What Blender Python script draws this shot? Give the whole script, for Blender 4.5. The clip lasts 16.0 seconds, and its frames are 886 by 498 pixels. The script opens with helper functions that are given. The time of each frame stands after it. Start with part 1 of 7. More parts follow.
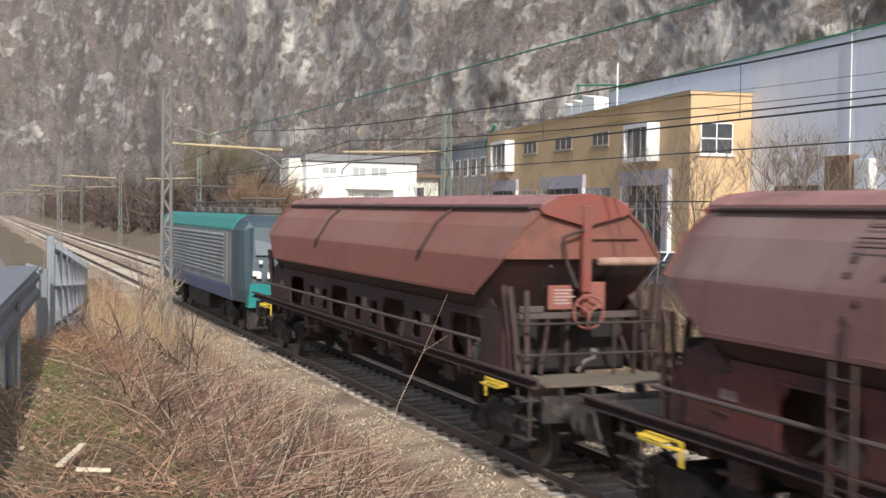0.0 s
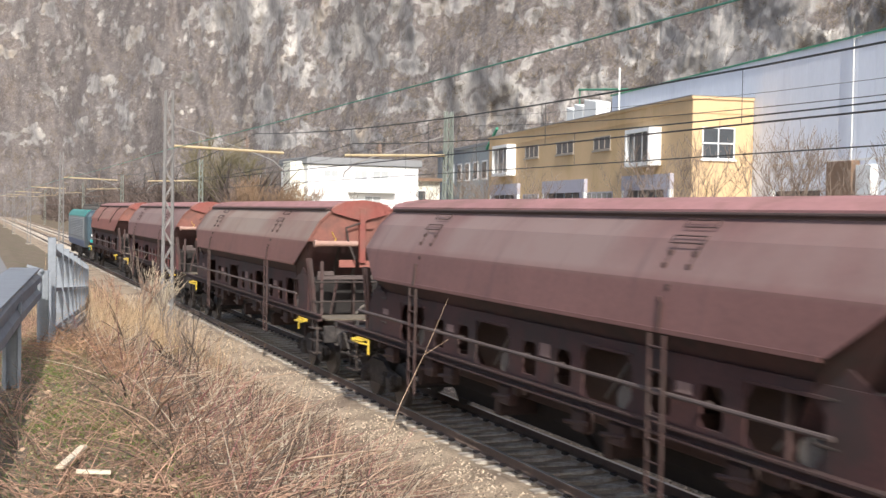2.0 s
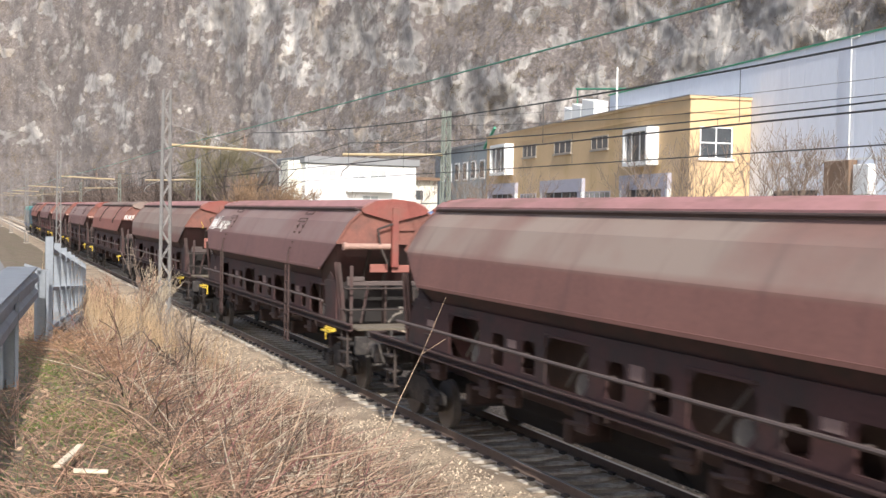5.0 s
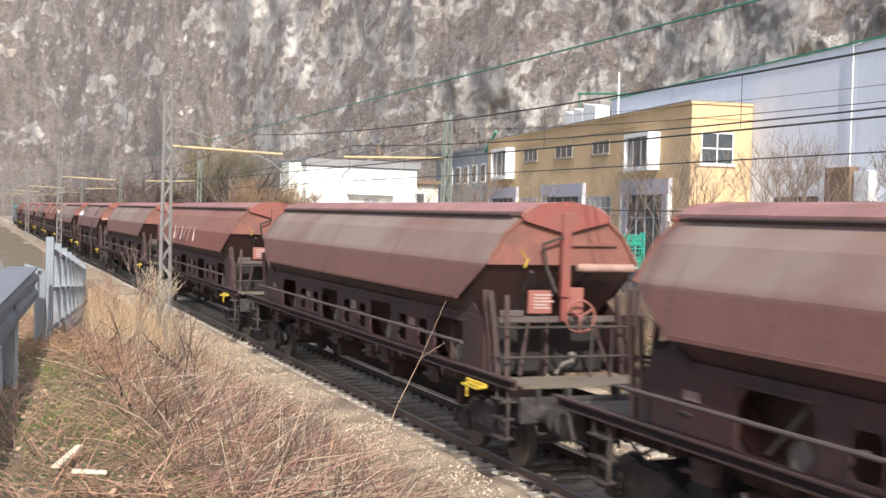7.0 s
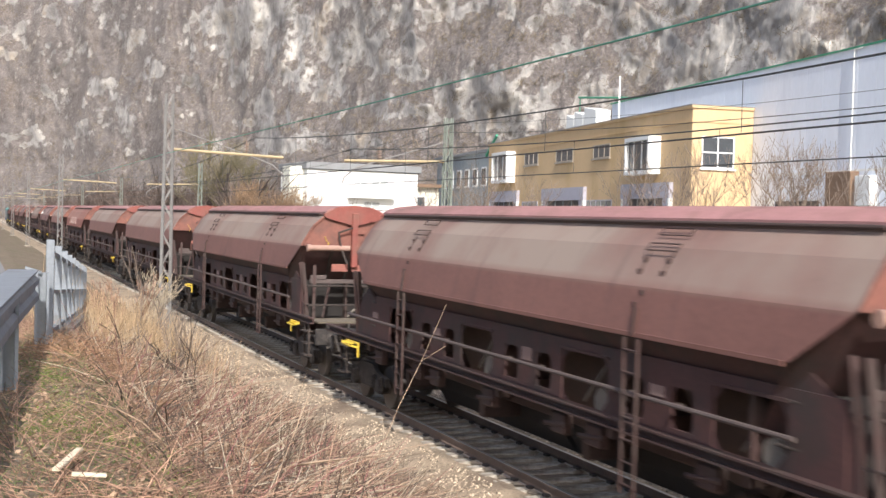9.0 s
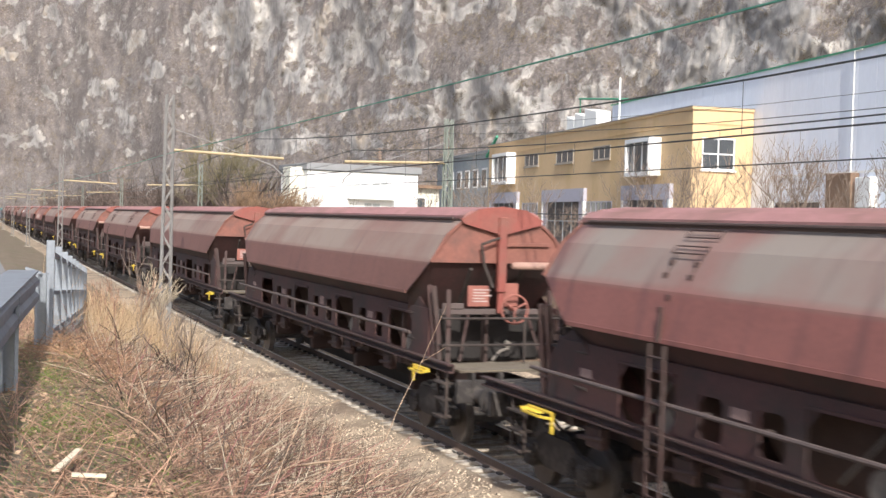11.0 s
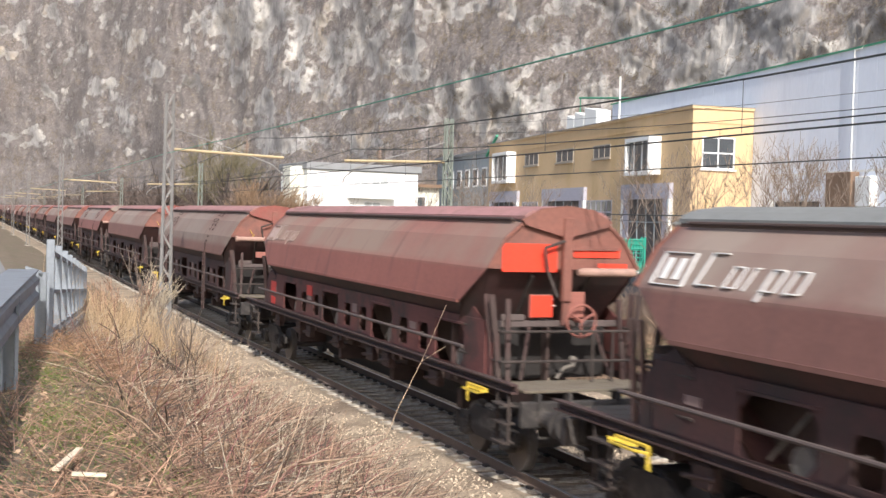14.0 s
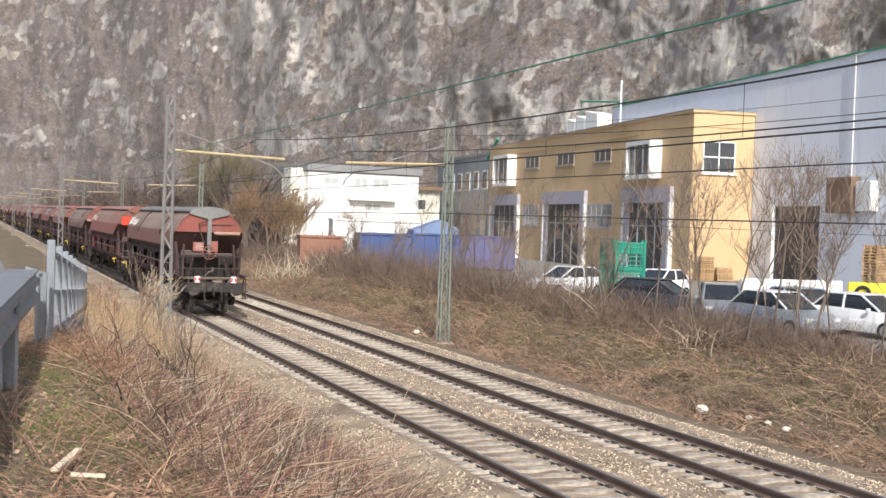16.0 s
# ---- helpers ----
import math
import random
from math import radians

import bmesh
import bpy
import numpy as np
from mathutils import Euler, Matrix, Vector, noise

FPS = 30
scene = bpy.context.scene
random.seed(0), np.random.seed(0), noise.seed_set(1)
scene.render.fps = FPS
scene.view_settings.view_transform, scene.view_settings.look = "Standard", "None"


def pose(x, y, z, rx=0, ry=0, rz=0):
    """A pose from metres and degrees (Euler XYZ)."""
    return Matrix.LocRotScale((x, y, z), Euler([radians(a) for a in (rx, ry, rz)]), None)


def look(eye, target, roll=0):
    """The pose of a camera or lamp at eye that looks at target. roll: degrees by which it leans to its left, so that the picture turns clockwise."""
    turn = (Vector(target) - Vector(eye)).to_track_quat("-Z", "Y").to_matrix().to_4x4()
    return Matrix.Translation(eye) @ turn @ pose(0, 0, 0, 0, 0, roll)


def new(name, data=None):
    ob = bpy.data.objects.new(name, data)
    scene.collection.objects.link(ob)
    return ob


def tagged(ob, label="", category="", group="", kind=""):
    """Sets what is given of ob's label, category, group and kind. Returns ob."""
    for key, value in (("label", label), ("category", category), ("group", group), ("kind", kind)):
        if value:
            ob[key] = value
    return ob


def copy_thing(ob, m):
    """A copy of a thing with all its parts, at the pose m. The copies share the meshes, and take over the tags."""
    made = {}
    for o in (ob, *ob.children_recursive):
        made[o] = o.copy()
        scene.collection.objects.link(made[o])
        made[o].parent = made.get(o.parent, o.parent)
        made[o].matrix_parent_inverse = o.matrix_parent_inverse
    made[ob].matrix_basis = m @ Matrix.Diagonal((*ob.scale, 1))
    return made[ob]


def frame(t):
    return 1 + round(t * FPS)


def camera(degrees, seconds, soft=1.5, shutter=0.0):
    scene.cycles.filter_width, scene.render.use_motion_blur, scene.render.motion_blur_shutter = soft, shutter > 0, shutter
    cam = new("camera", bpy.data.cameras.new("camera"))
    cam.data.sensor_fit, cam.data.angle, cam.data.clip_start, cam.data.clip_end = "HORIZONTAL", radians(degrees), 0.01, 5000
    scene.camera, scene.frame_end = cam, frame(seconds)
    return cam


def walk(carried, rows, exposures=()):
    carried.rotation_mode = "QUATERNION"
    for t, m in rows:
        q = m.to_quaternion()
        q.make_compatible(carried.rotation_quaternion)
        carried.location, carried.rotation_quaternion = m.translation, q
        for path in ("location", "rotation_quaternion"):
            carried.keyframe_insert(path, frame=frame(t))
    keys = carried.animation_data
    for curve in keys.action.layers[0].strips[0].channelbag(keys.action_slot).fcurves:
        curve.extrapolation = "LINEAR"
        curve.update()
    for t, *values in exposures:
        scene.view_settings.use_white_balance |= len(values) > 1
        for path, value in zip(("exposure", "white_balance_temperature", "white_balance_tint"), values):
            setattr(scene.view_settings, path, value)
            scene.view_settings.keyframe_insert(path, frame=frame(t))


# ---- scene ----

# a hand-held camera on the road above the line: it stays in one place and turns a little
EYE = Vector((-9.52, 0.0, 4.21))
cam = camera(40.18, 16.0, soft=1.5, shutter=0.16)

# seconds, yaw to the right of the line, pitch, roll, in degrees
AIM = [
    (0.0, 21.43, -1.89, 0.75), (0.5, 21.41, -1.83, 0.89), (1.0, 21.4, -1.79, 0.91), (1.5, 21.36, -1.76, 0.9),
    (2.0, 21.37, -1.72, 1.01), (2.5, 21.38, -1.71, 1.12), (3.0, 21.41, -1.69, 1.14), (3.5, 21.44, -1.72, 1.04),
    (4.0, 21.48, -1.75, 0.96), (6.5, 21.47, -1.69, 1.42), (7.0, 21.46, -1.59, 1.52), (7.5, 21.46, -1.52, 1.54),
    (8.0, 21.45, -1.46, 1.61), (8.5, 21.44, -1.43, 1.63), (9.0, 21.43, -1.42, 1.63), (11.5, 21.42, -1.36, 1.73),
    (12.0, 21.42, -1.36, 1.76), (12.5, 21.42, -1.35, 1.79), (13.0, 21.42, -1.36, 1.78), (13.5, 21.42, -1.39, 1.73),
    (14.0, 21.42, -1.41, 1.7), (14.5, 21.41, -1.42, 1.75), (15.0, 21.42, -1.43, 1.76), (15.5, 21.41, -1.33, 2.04),
    (16.0, 21.4, -1.29, 2.02),
]


def aim(yaw, pitch, roll):
    a, b = radians(yaw), radians(pitch)
    way = Vector((math.sin(a) * math.cos(b), math.cos(a) * math.cos(b), math.sin(b)))
    return look(EYE, EYE + way * 10, roll)


walk(cam, [(t, aim(a, b, c)) for t, a, b, c in AIM], exposures=[(0.0, -0.08, 6180, 10), (1.0, 0.20, 6180, 10), (3.5, 0.38, 6180, 10), (9.0, 0.47, 6180, 10), (15.0, 0.39, 6180, 10), (16.0, 0.16, 6180, 10)])

# daylight: a high spring sun from behind the camera, through thin haze
SUN_DIR = Vector((-0.18, -0.76, 0.62)).normalized()
world = bpy.data.worlds.new("sky")
scene.world = world
world.use_nodes = True
sky = world.node_tree.nodes.new("ShaderNodeTexSky")
sky.sky_type = "NISHITA"
sky.sun_disc = False
sky.sun_elevation = math.asin(SUN_DIR.z)
sky.sun_rotation = math.atan2(SUN_DIR.x, SUN_DIR.y)
sky.dust_density = 3.0
world.node_tree.links.new(sky.outputs[0], world.node_tree.nodes["Background"].inputs[0])
world.node_tree.nodes["Background"].inputs[1].default_value = 0.15
sun = new("sun", bpy.data.lights.new("sun", "SUN"))
sun.data.energy, sun.data.angle, sun.data.color = 4.2, radians(0.6), (1.0, 0.95, 0.87)
sun.matrix_world = look((0, 0, 60), Vector((0, 0, 60)) - SUN_DIR)


# ---------- small tools ----------
def part(name, bm, material, parent, label=""):
    """Links a bmesh as one mesh object under a thing or a part."""
    me = bpy.data.meshes.new(name)
    bm.to_mesh(me)
    bm.free()
    me.materials.append(material)
    ob = new(name, me)
    ob.parent = parent
    return tagged(ob, label)


def raw(name, verts, faces, material, parent=None, smooth=False):
    me = bpy.data.meshes.new(name)
    me.from_pydata(verts, [], faces)
    if smooth:
        me.polygons.foreach_set("use_smooth", [True] * len(me.polygons))
    me.materials.append(material)
    ob = new(name, me)
    ob.parent = parent
    return ob


def thing(name, m, label, category, group="", kind=""):
    ob = new(name)
    ob.empty_display_size = 0.2
    ob.matrix_basis = m
    return tagged(ob, label, category, group, kind)


def box(bm, x0, x1, y0, y1, z0, z1, bevel=0.0, m=None):
    """A box between two corners, its edges broken by bevel."""
    mid = Vector(((x0 + x1) / 2, (y0 + y1) / 2, (z0 + z1) / 2))
    mat = Matrix.Translation(mid) @ Matrix.Diagonal((abs(x1 - x0), abs(y1 - y0), abs(z1 - z0), 1))
    if m is not None:
        mat = m @ mat
    got = bmesh.ops.create_cube(bm, size=1, matrix=mat)
    if bevel:
        edges = list({e for v in got["verts"] for e in v.link_edges})
        bmesh.ops.bevel(bm, geom=edges, offset=bevel, segments=1, affect="EDGES")
    return bm


def rod(bm, a, b, r, r2=None, sides=8):
    """A round bar from a to b."""
    a, b = Vector(a), Vector(b)
    d = b - a
    if d.length < 1e-6:
        return bm
    m = Matrix.Translation((a + b) / 2) @ d.to_track_quat("Z", "Y").to_matrix().to_4x4()
    bmesh.ops.create_cone(bm, cap_ends=True, segments=sides, radius1=r, radius2=r if r2 is None else r2, depth=d.length, matrix=m)
    return bm


def bar(bm, a, b, w, h):
    """A flat bar from a to b."""
    a, b = Vector(a), Vector(b)
    d = b - a
    m = Matrix.Translation((a + b) / 2) @ d.to_track_quat("Z", "Y").to_matrix().to_4x4() @ Matrix.Diagonal((w, h, d.length, 1))
    bmesh.ops.create_cube(bm, size=1, matrix=m)
    return bm


def pipe(bm, points, r, sides=6):
    for a, b in zip(points, points[1:]):
        rod(bm, a, b, r, sides=sides)
    return bm


def sweep(bm, section, y0, y1, closed=True, caps=True):
    """A section of (x, z) points drawn along y."""
    a = [bm.verts.new((x, y0, z)) for x, z in section]
    b = [bm.verts.new((x, y1, z)) for x, z in section]
    n = len(section)
    for i in range(n if closed else n - 1):
        j = (i + 1) % n
        bm.faces.new((a[i], b[i], b[j], a[j]))
    if closed and caps:
        bm.faces.new(a)
        bm.faces.new(b[::-1])
    bmesh.ops.recalc_face_normals(bm, faces=bm.faces)
    return bm


def B():
    return bmesh.new()


def ring(bm, centre, r, tube, axis="Y", n=18, k=6):
    """A torus round the axis."""
    rows = []
    for i in range(n):
        a = 2 * math.pi * i / n
        row = []
        for j in range(k):
            b = 2 * math.pi * j / k
            q = r + tube * math.cos(b)
            p = (q * math.cos(a), tube * math.sin(b), q * math.sin(a))
            if axis == "X":
                p = (p[1], p[0], p[2])
            row.append(bm.verts.new(Vector(centre) + Vector(p)))
        rows.append(row)
    for i in range(n):
        for j in range(k):
            bm.faces.new((rows[i][j], rows[(i + 1) % n][j], rows[(i + 1) % n][(j + 1) % k], rows[i][(j + 1) % k]))
    return bm


# ---------- materials ----------
def mat(name, base, rough=0.7, metal=0.0, vary=0.25, scale=1.5, fine=30.0, bump=0.15, dirt=None, dirt_amount=0.35, dirt_scale=0.7, coord="Object", stretch=(1, 1, 1), bump_dist=0.02, random=0.0, island=0.0):
    """A surface with a broad and a fine variation, stains of a second colour and fine relief."""
    m = bpy.data.materials.new(name)
    m.use_nodes = True
    nt = m.node_tree
    bsdf = nt.nodes["Principled BSDF"]
    N, L = nt.nodes.new, nt.links.new
    tc = N("ShaderNodeTexCoord")
    mp = N("ShaderNodeMapping")
    mp.inputs["Scale"].default_value = stretch
    L(tc.outputs[coord], mp.inputs[0])

    def tex(s, detail, rough_=0.6):
        n = N("ShaderNodeTexNoise")
        n.inputs["Scale"].default_value, n.inputs["Detail"].default_value, n.inputs["Roughness"].default_value = s, detail, rough_
        L(mp.outputs[0], n.inputs["Vector"])
        return n

    big, small = tex(scale, 4), tex(fine, 3)
    add = N("ShaderNodeMath")
    add.operation = "MULTIPLY_ADD"
    add.inputs[1].default_value, add.inputs[2].default_value = 0.5, 0.0
    L(small.outputs[0], add.inputs[0])
    both = N("ShaderNodeMath")
    both.operation = "MULTIPLY_ADD"
    both.inputs[1].default_value = 0.5
    L(big.outputs[0], both.inputs[0])
    L(add.outputs[0], both.inputs[2])
    ramp = N("ShaderNodeValToRGB")
    lo = [c * (1 - vary) for c in base]
    hi = [min(1, c * (1 + vary)) for c in base]
    ramp.color_ramp.elements[0].position, ramp.color_ramp.elements[1].position = 0.3, 0.7
    ramp.color_ramp.elements[0].color, ramp.color_ramp.elements[1].color = (*lo, 1), (*hi, 1)
    L(both.outputs[0], ramp.inputs[0])
    out = ramp.outputs[0]
    if dirt:
        stain = tex(dirt_scale, 6, 0.65)
        cut = N("ShaderNodeMapRange")
        cut.inputs[1].default_value, cut.inputs[2].default_value = 0.62 - dirt_amount * 0.4, 0.72 - dirt_amount * 0.2
        L(stain.outputs[0], cut.inputs[0])
        mix = N("ShaderNodeMix")
        mix.data_type = "RGBA"
        L(cut.outputs[0], mix.inputs[0])
        L(out, mix.inputs[6])
        mix.inputs[7].default_value = (*dirt, 1)
        out = mix.outputs[2]
    if random:
        info = N("ShaderNodeObjectInfo")
        hsv = N("ShaderNodeHueSaturation")
        mr = N("ShaderNodeMapRange")
        mr.inputs[3].default_value, mr.inputs[4].default_value = 1 - random, 1 + random
        L(info.outputs["Random"], mr.inputs[0])
        L(mr.outputs[0], hsv.inputs["Value"])
        L(out, hsv.inputs["Color"])
        out = hsv.outputs[0]
    if island:
        geo = N("ShaderNodeNewGeometry")
        hv = N("ShaderNodeHueSaturation")
        mi = N("ShaderNodeMapRange")
        mi.inputs[3].default_value, mi.inputs[4].default_value = 1 - island, 1 + island
        L(geo.outputs["Random Per Island"], mi.inputs[0])
        L(mi.outputs[0], hv.inputs["Value"])
        L(out, hv.inputs["Color"])
        out = hv.outputs[0]
    L(out, bsdf.inputs["Base Color"])
    bsdf.inputs["Roughness"].default_value, bsdf.inputs["Metallic"].default_value = rough, metal
    if bump:
        bp = N("ShaderNodeBump")
        bp.inputs["Strength"].default_value, bp.inputs["Distance"].default_value = bump, bump_dist
        L(both.outputs[0], bp.inputs["Height"])
        L(bp.outputs[0], bsdf.inputs["Normal"])
    return m


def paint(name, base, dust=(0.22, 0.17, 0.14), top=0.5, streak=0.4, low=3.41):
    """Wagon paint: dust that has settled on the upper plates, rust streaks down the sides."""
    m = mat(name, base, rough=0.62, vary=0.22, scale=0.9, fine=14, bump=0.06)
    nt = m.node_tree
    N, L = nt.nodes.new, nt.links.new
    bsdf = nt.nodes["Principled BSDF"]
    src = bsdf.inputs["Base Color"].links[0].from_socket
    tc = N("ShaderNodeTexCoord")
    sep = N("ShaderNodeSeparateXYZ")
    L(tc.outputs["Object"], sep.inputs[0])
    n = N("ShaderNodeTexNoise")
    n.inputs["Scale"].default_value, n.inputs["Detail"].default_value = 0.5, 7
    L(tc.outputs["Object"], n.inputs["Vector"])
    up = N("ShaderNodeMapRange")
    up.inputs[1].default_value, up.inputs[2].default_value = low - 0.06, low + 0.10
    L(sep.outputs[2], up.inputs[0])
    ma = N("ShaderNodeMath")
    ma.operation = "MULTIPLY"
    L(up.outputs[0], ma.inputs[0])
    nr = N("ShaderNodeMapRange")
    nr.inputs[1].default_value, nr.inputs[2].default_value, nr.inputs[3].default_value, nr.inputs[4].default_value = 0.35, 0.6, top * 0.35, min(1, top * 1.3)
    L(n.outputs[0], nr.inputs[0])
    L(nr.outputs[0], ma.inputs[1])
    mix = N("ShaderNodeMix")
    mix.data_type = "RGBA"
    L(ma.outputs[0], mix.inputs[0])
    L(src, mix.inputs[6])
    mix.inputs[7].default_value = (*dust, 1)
    # streaks run down the plates
    mp = N("ShaderNodeMapping")
    mp.inputs["Scale"].default_value = (0.4, 2.6, 0.35)
    L(tc.outputs["Object"], mp.inputs[0])
    s = N("ShaderNodeTexNoise")
    s.inputs["Scale"].default_value, s.inputs["Detail"].default_value = 1.0, 6
    L(mp.outputs[0], s.inputs["Vector"])
    sr = N("ShaderNodeMapRange")
    sr.inputs[1].default_value, sr.inputs[2].default_value, sr.inputs[4].default_value = 0.55, 0.75, streak
    L(s.outputs[0], sr.inputs[0])
    mix2 = N("ShaderNodeMix")
    mix2.data_type = "RGBA"
    L(sr.outputs[0], mix2.inputs[0])
    L(mix.outputs[2], mix2.inputs[6])
    mix2.inputs[7].default_value = (base[0] * 0.42, base[1] * 0.5, base[2] * 0.6, 1)
    L(mix2.outputs[2], bsdf.inputs["Base Color"])
    return m


M_BALLAST = mat("ballast_bed", (0.32, 0.245, 0.17), rough=0.95, vary=0.5, scale=1.2, fine=22, bump=0.9, bump_dist=0.05, dirt=(0.17, 0.12, 0.085), dirt_amount=0.3, dirt_scale=0.5)
M_STONE = mat("ballast_stone", (0.40, 0.315, 0.225), rough=0.92, vary=0.3, scale=6, fine=60, bump=0.3, island=0.85)
M_FOOT = mat("rail_foot_dust", (0.46, 0.42, 0.37), rough=0.85, vary=0.25, scale=2, fine=20, bump=0.1)
M_SLEEPER = mat("sleeper_concrete", (0.47, 0.42, 0.35), rough=0.9, vary=0.2, scale=3, fine=40, bump=0.3, dirt=(0.2, 0.15, 0.11), dirt_amount=0.4, dirt_scale=2, random=0.12)
M_RAIL = mat("rail_rust", (0.15, 0.105, 0.08), rough=0.75, vary=0.3, scale=2, fine=30, bump=0.2)
M_RAILTOP = mat("rail_running_face", (0.52, 0.50, 0.48), rough=0.36, metal=0.9, vary=0.1, scale=2, fine=40, bump=0.02)
M_CLIP = mat("rail_clip", (0.06, 0.05, 0.045), rough=0.8, vary=0.3)
M_SOIL = mat("bank_soil", (0.16, 0.12, 0.08), rough=1.0, vary=0.45, scale=0.9, fine=9, bump=0.8, bump_dist=0.06, dirt=(0.10, 0.10, 0.045), dirt_amount=0.25, dirt_scale=0.45)
M_YARD = mat("yard_gravel", (0.22, 0.20, 0.175), rough=0.95, vary=0.25, scale=0.5, fine=8, bump=0.4)
M_ROAD = mat("road_asphalt", (0.20, 0.195, 0.19), rough=0.9, vary=0.15, scale=0.8, fine=40, bump=0.3)
M_GALV = mat("galvanised_steel", (0.25, 0.268, 0.29), rough=0.55, metal=0.4, vary=0.15, scale=3, fine=25, bump=0.05, dirt=(0.2, 0.2, 0.2), dirt_amount=0.25, dirt_scale=2)
M_LATTICE = mat("mast_steel", (0.25, 0.235, 0.22), rough=0.6, metal=0.3, vary=0.2, scale=3, fine=20, bump=0.05)
M_MASTGREEN = mat("mast_green_grey", (0.24, 0.26, 0.22), rough=0.6, metal=0.3, vary=0.2, scale=3, fine=20, bump=0.05)
M_ARM = mat("cantilever_tube", (0.42, 0.33, 0.19), rough=0.6, vary=0.2)
M_WIRE = mat("overhead_wire", (0.035, 0.04, 0.04), rough=0.6, vary=0.1, bump=0)
M_WIREGREEN = mat("green_cable", (0.07, 0.25, 0.18), rough=0.6, vary=0.1, bump=0)
M_INSUL = mat("insulator", (0.24, 0.17, 0.13), rough=0.4)


# ---------- ground ----------
TRACK_A, TRACK_B = 0.0, 3.65


def road_z(y):
    """The road beside the line falls away from the camera."""
    t = min(max((y - 12) / 36, 0), 1)
    return 2.55 - 2.3 * t * t * (3 - 2 * t)


def ground_z(x, y):
    n = noise.fractal(Vector((x * 0.35, y * 0.35, 3.0)), 0.8, 2.2, 4)
    zr = road_z(y)
    if x < -2.7:
        edge = -8.3 if y < 30 else -8.3 + min((y - 30) * 0.05, 2)
        t = min(max((x - edge) / (-2.7 - edge), 0), 1)
        z = zr + (-0.38 - zr) * (t ** 0.8)
        return z + 0.12 * n * (1 if x > edge else 0.15)
    if x < 6.9:
        return -0.30
    t = min(max((x - 7.0) / 6.5, 0), 1)
    s = t * t * (3 - 2 * t)
    z = -0.45 + 1.2 * s + 0.28 * n * math.sin(math.pi * min(t * 1.1, 1))
    return z + (0.15 * math.exp(-((x - 12.2) / 1.2) ** 2))


def build_ground():
    xs = [-400, -150, -60, -30, -18, -13] + [-11 + 0.35 * i for i in range(25)] + [-2.3, 0, 3, 6.0, 6.7] + [7.0 + 0.4 * i for i in range(22)] + [17, 20, 26, 34, 45, 60, 90, 140, 230, 420]
    ys = [-300, -100, -40, -15, -5] + [0.0 + 0.6 * i for i in range(140)] + [90, 100, 115, 135, 160, 200, 260, 340, 450, 700, 1200, 2200]
    verts = [(x, y, ground_z(x, y)) for y in ys for x in xs]
    w = len(xs)
    faces = [(j * w + i, j * w + i + 1, (j + 1) * w + i + 1, (j + 1) * w + i) for j in range(len(ys) - 1) for i in range(w - 1)]
    ob = raw("ground", verts, faces, M_SOIL, smooth=True)
    tagged(ob, "brown winter soil bank with dry litter and moss", "ground", kind="structure")


def build_ballast():
    sec = [(-3.3, -0.62), (-2.55, -0.26), (-1.3, -0.18), (-1.12, -0.182), (-0.95, -0.215), (0.95, -0.215), (1.12, -0.19), (1.3, -0.20), (1.85, -0.24), (2.35, -0.20), (2.53, -0.19), (2.7, -0.215), (4.6, -0.215), (4.78, -0.19), (4.95, -0.20), (5.8, -0.22), (6.7, -0.40), (7.3, -0.66)]
    ys = [-60 + 0.5 * i for i in range(440)] + [160 + 8 * i for i in range(120)]
    verts, faces = [], []
    dense = []
    for (x0, z0), (x1, z1) in zip(sec, sec[1:]):
        k = max(1, int((x1 - x0) / 0.25))
        dense += [(x0 + (x1 - x0) * i / k, z0 + (z1 - z0) * i / k) for i in range(k)]
    dense.append(sec[-1])
    rnd = random.Random(3)
    for y in ys:
        for x, z in dense:
            verts.append((x + rnd.uniform(-0.04, 0.04), y, z + rnd.uniform(-0.035, 0.02)))
    w = len(dense)
    faces = [(j * w + i, j * w + i + 1, (j + 1) * w + i + 1, (j + 1) * w + i) for j in range(len(ys) - 1) for i in range(w - 1)]
    ob = raw("ballast", verts, faces, M_BALLAST, smooth=True)
    tagged(ob, "tan-brown crushed stone ballast under two tracks", "ballast", kind="stuff")
    # loose stones on top of the bed
    base = [(-0.5, -0.45, 0), (0.5, -0.4, 0), (0.45, 0.5, 0), (-0.4, 0.45, 0), (0.05, 0.0, 0.55), (0.0, 0.05, -0.3)]
    tri = [(0, 1, 4), (1, 2, 4), (2, 3, 4), (3, 0, 4)]
    verts, faces = [], []
    for _ in range(80000):
        y = 11 + 52 * rnd.random() ** 1.8
        x = rnd.uniform(-2.9, 7.4)
        z = float(np.interp(x, [s[0] for s in sec], [s[1] for s in sec]))
        s = rnd.uniform(0.018, 0.048) * (1.2 if rnd.random() < 0.1 else 1)
        if abs(x) < 1.3 or abs(x - TRACK_B) < 1.3:
            z -= 0.035
        a = rnd.uniform(0, 6.28)
        c, d = math.cos(a) * s, math.sin(a) * s
        k = len(verts)
        verts += [(x + px * c - py * d, y + px * d + py * c, z + pz * s * 1.1 - 0.005) for px, py, pz in base[:5]]
        faces += [(k + i, k + j, k + l) for i, j, l in tri]
    ob = raw("ballast_stones", verts, faces, M_STONE)
    tagged(ob, "loose pale and brown ballast stones", "gravel", kind="stuff")


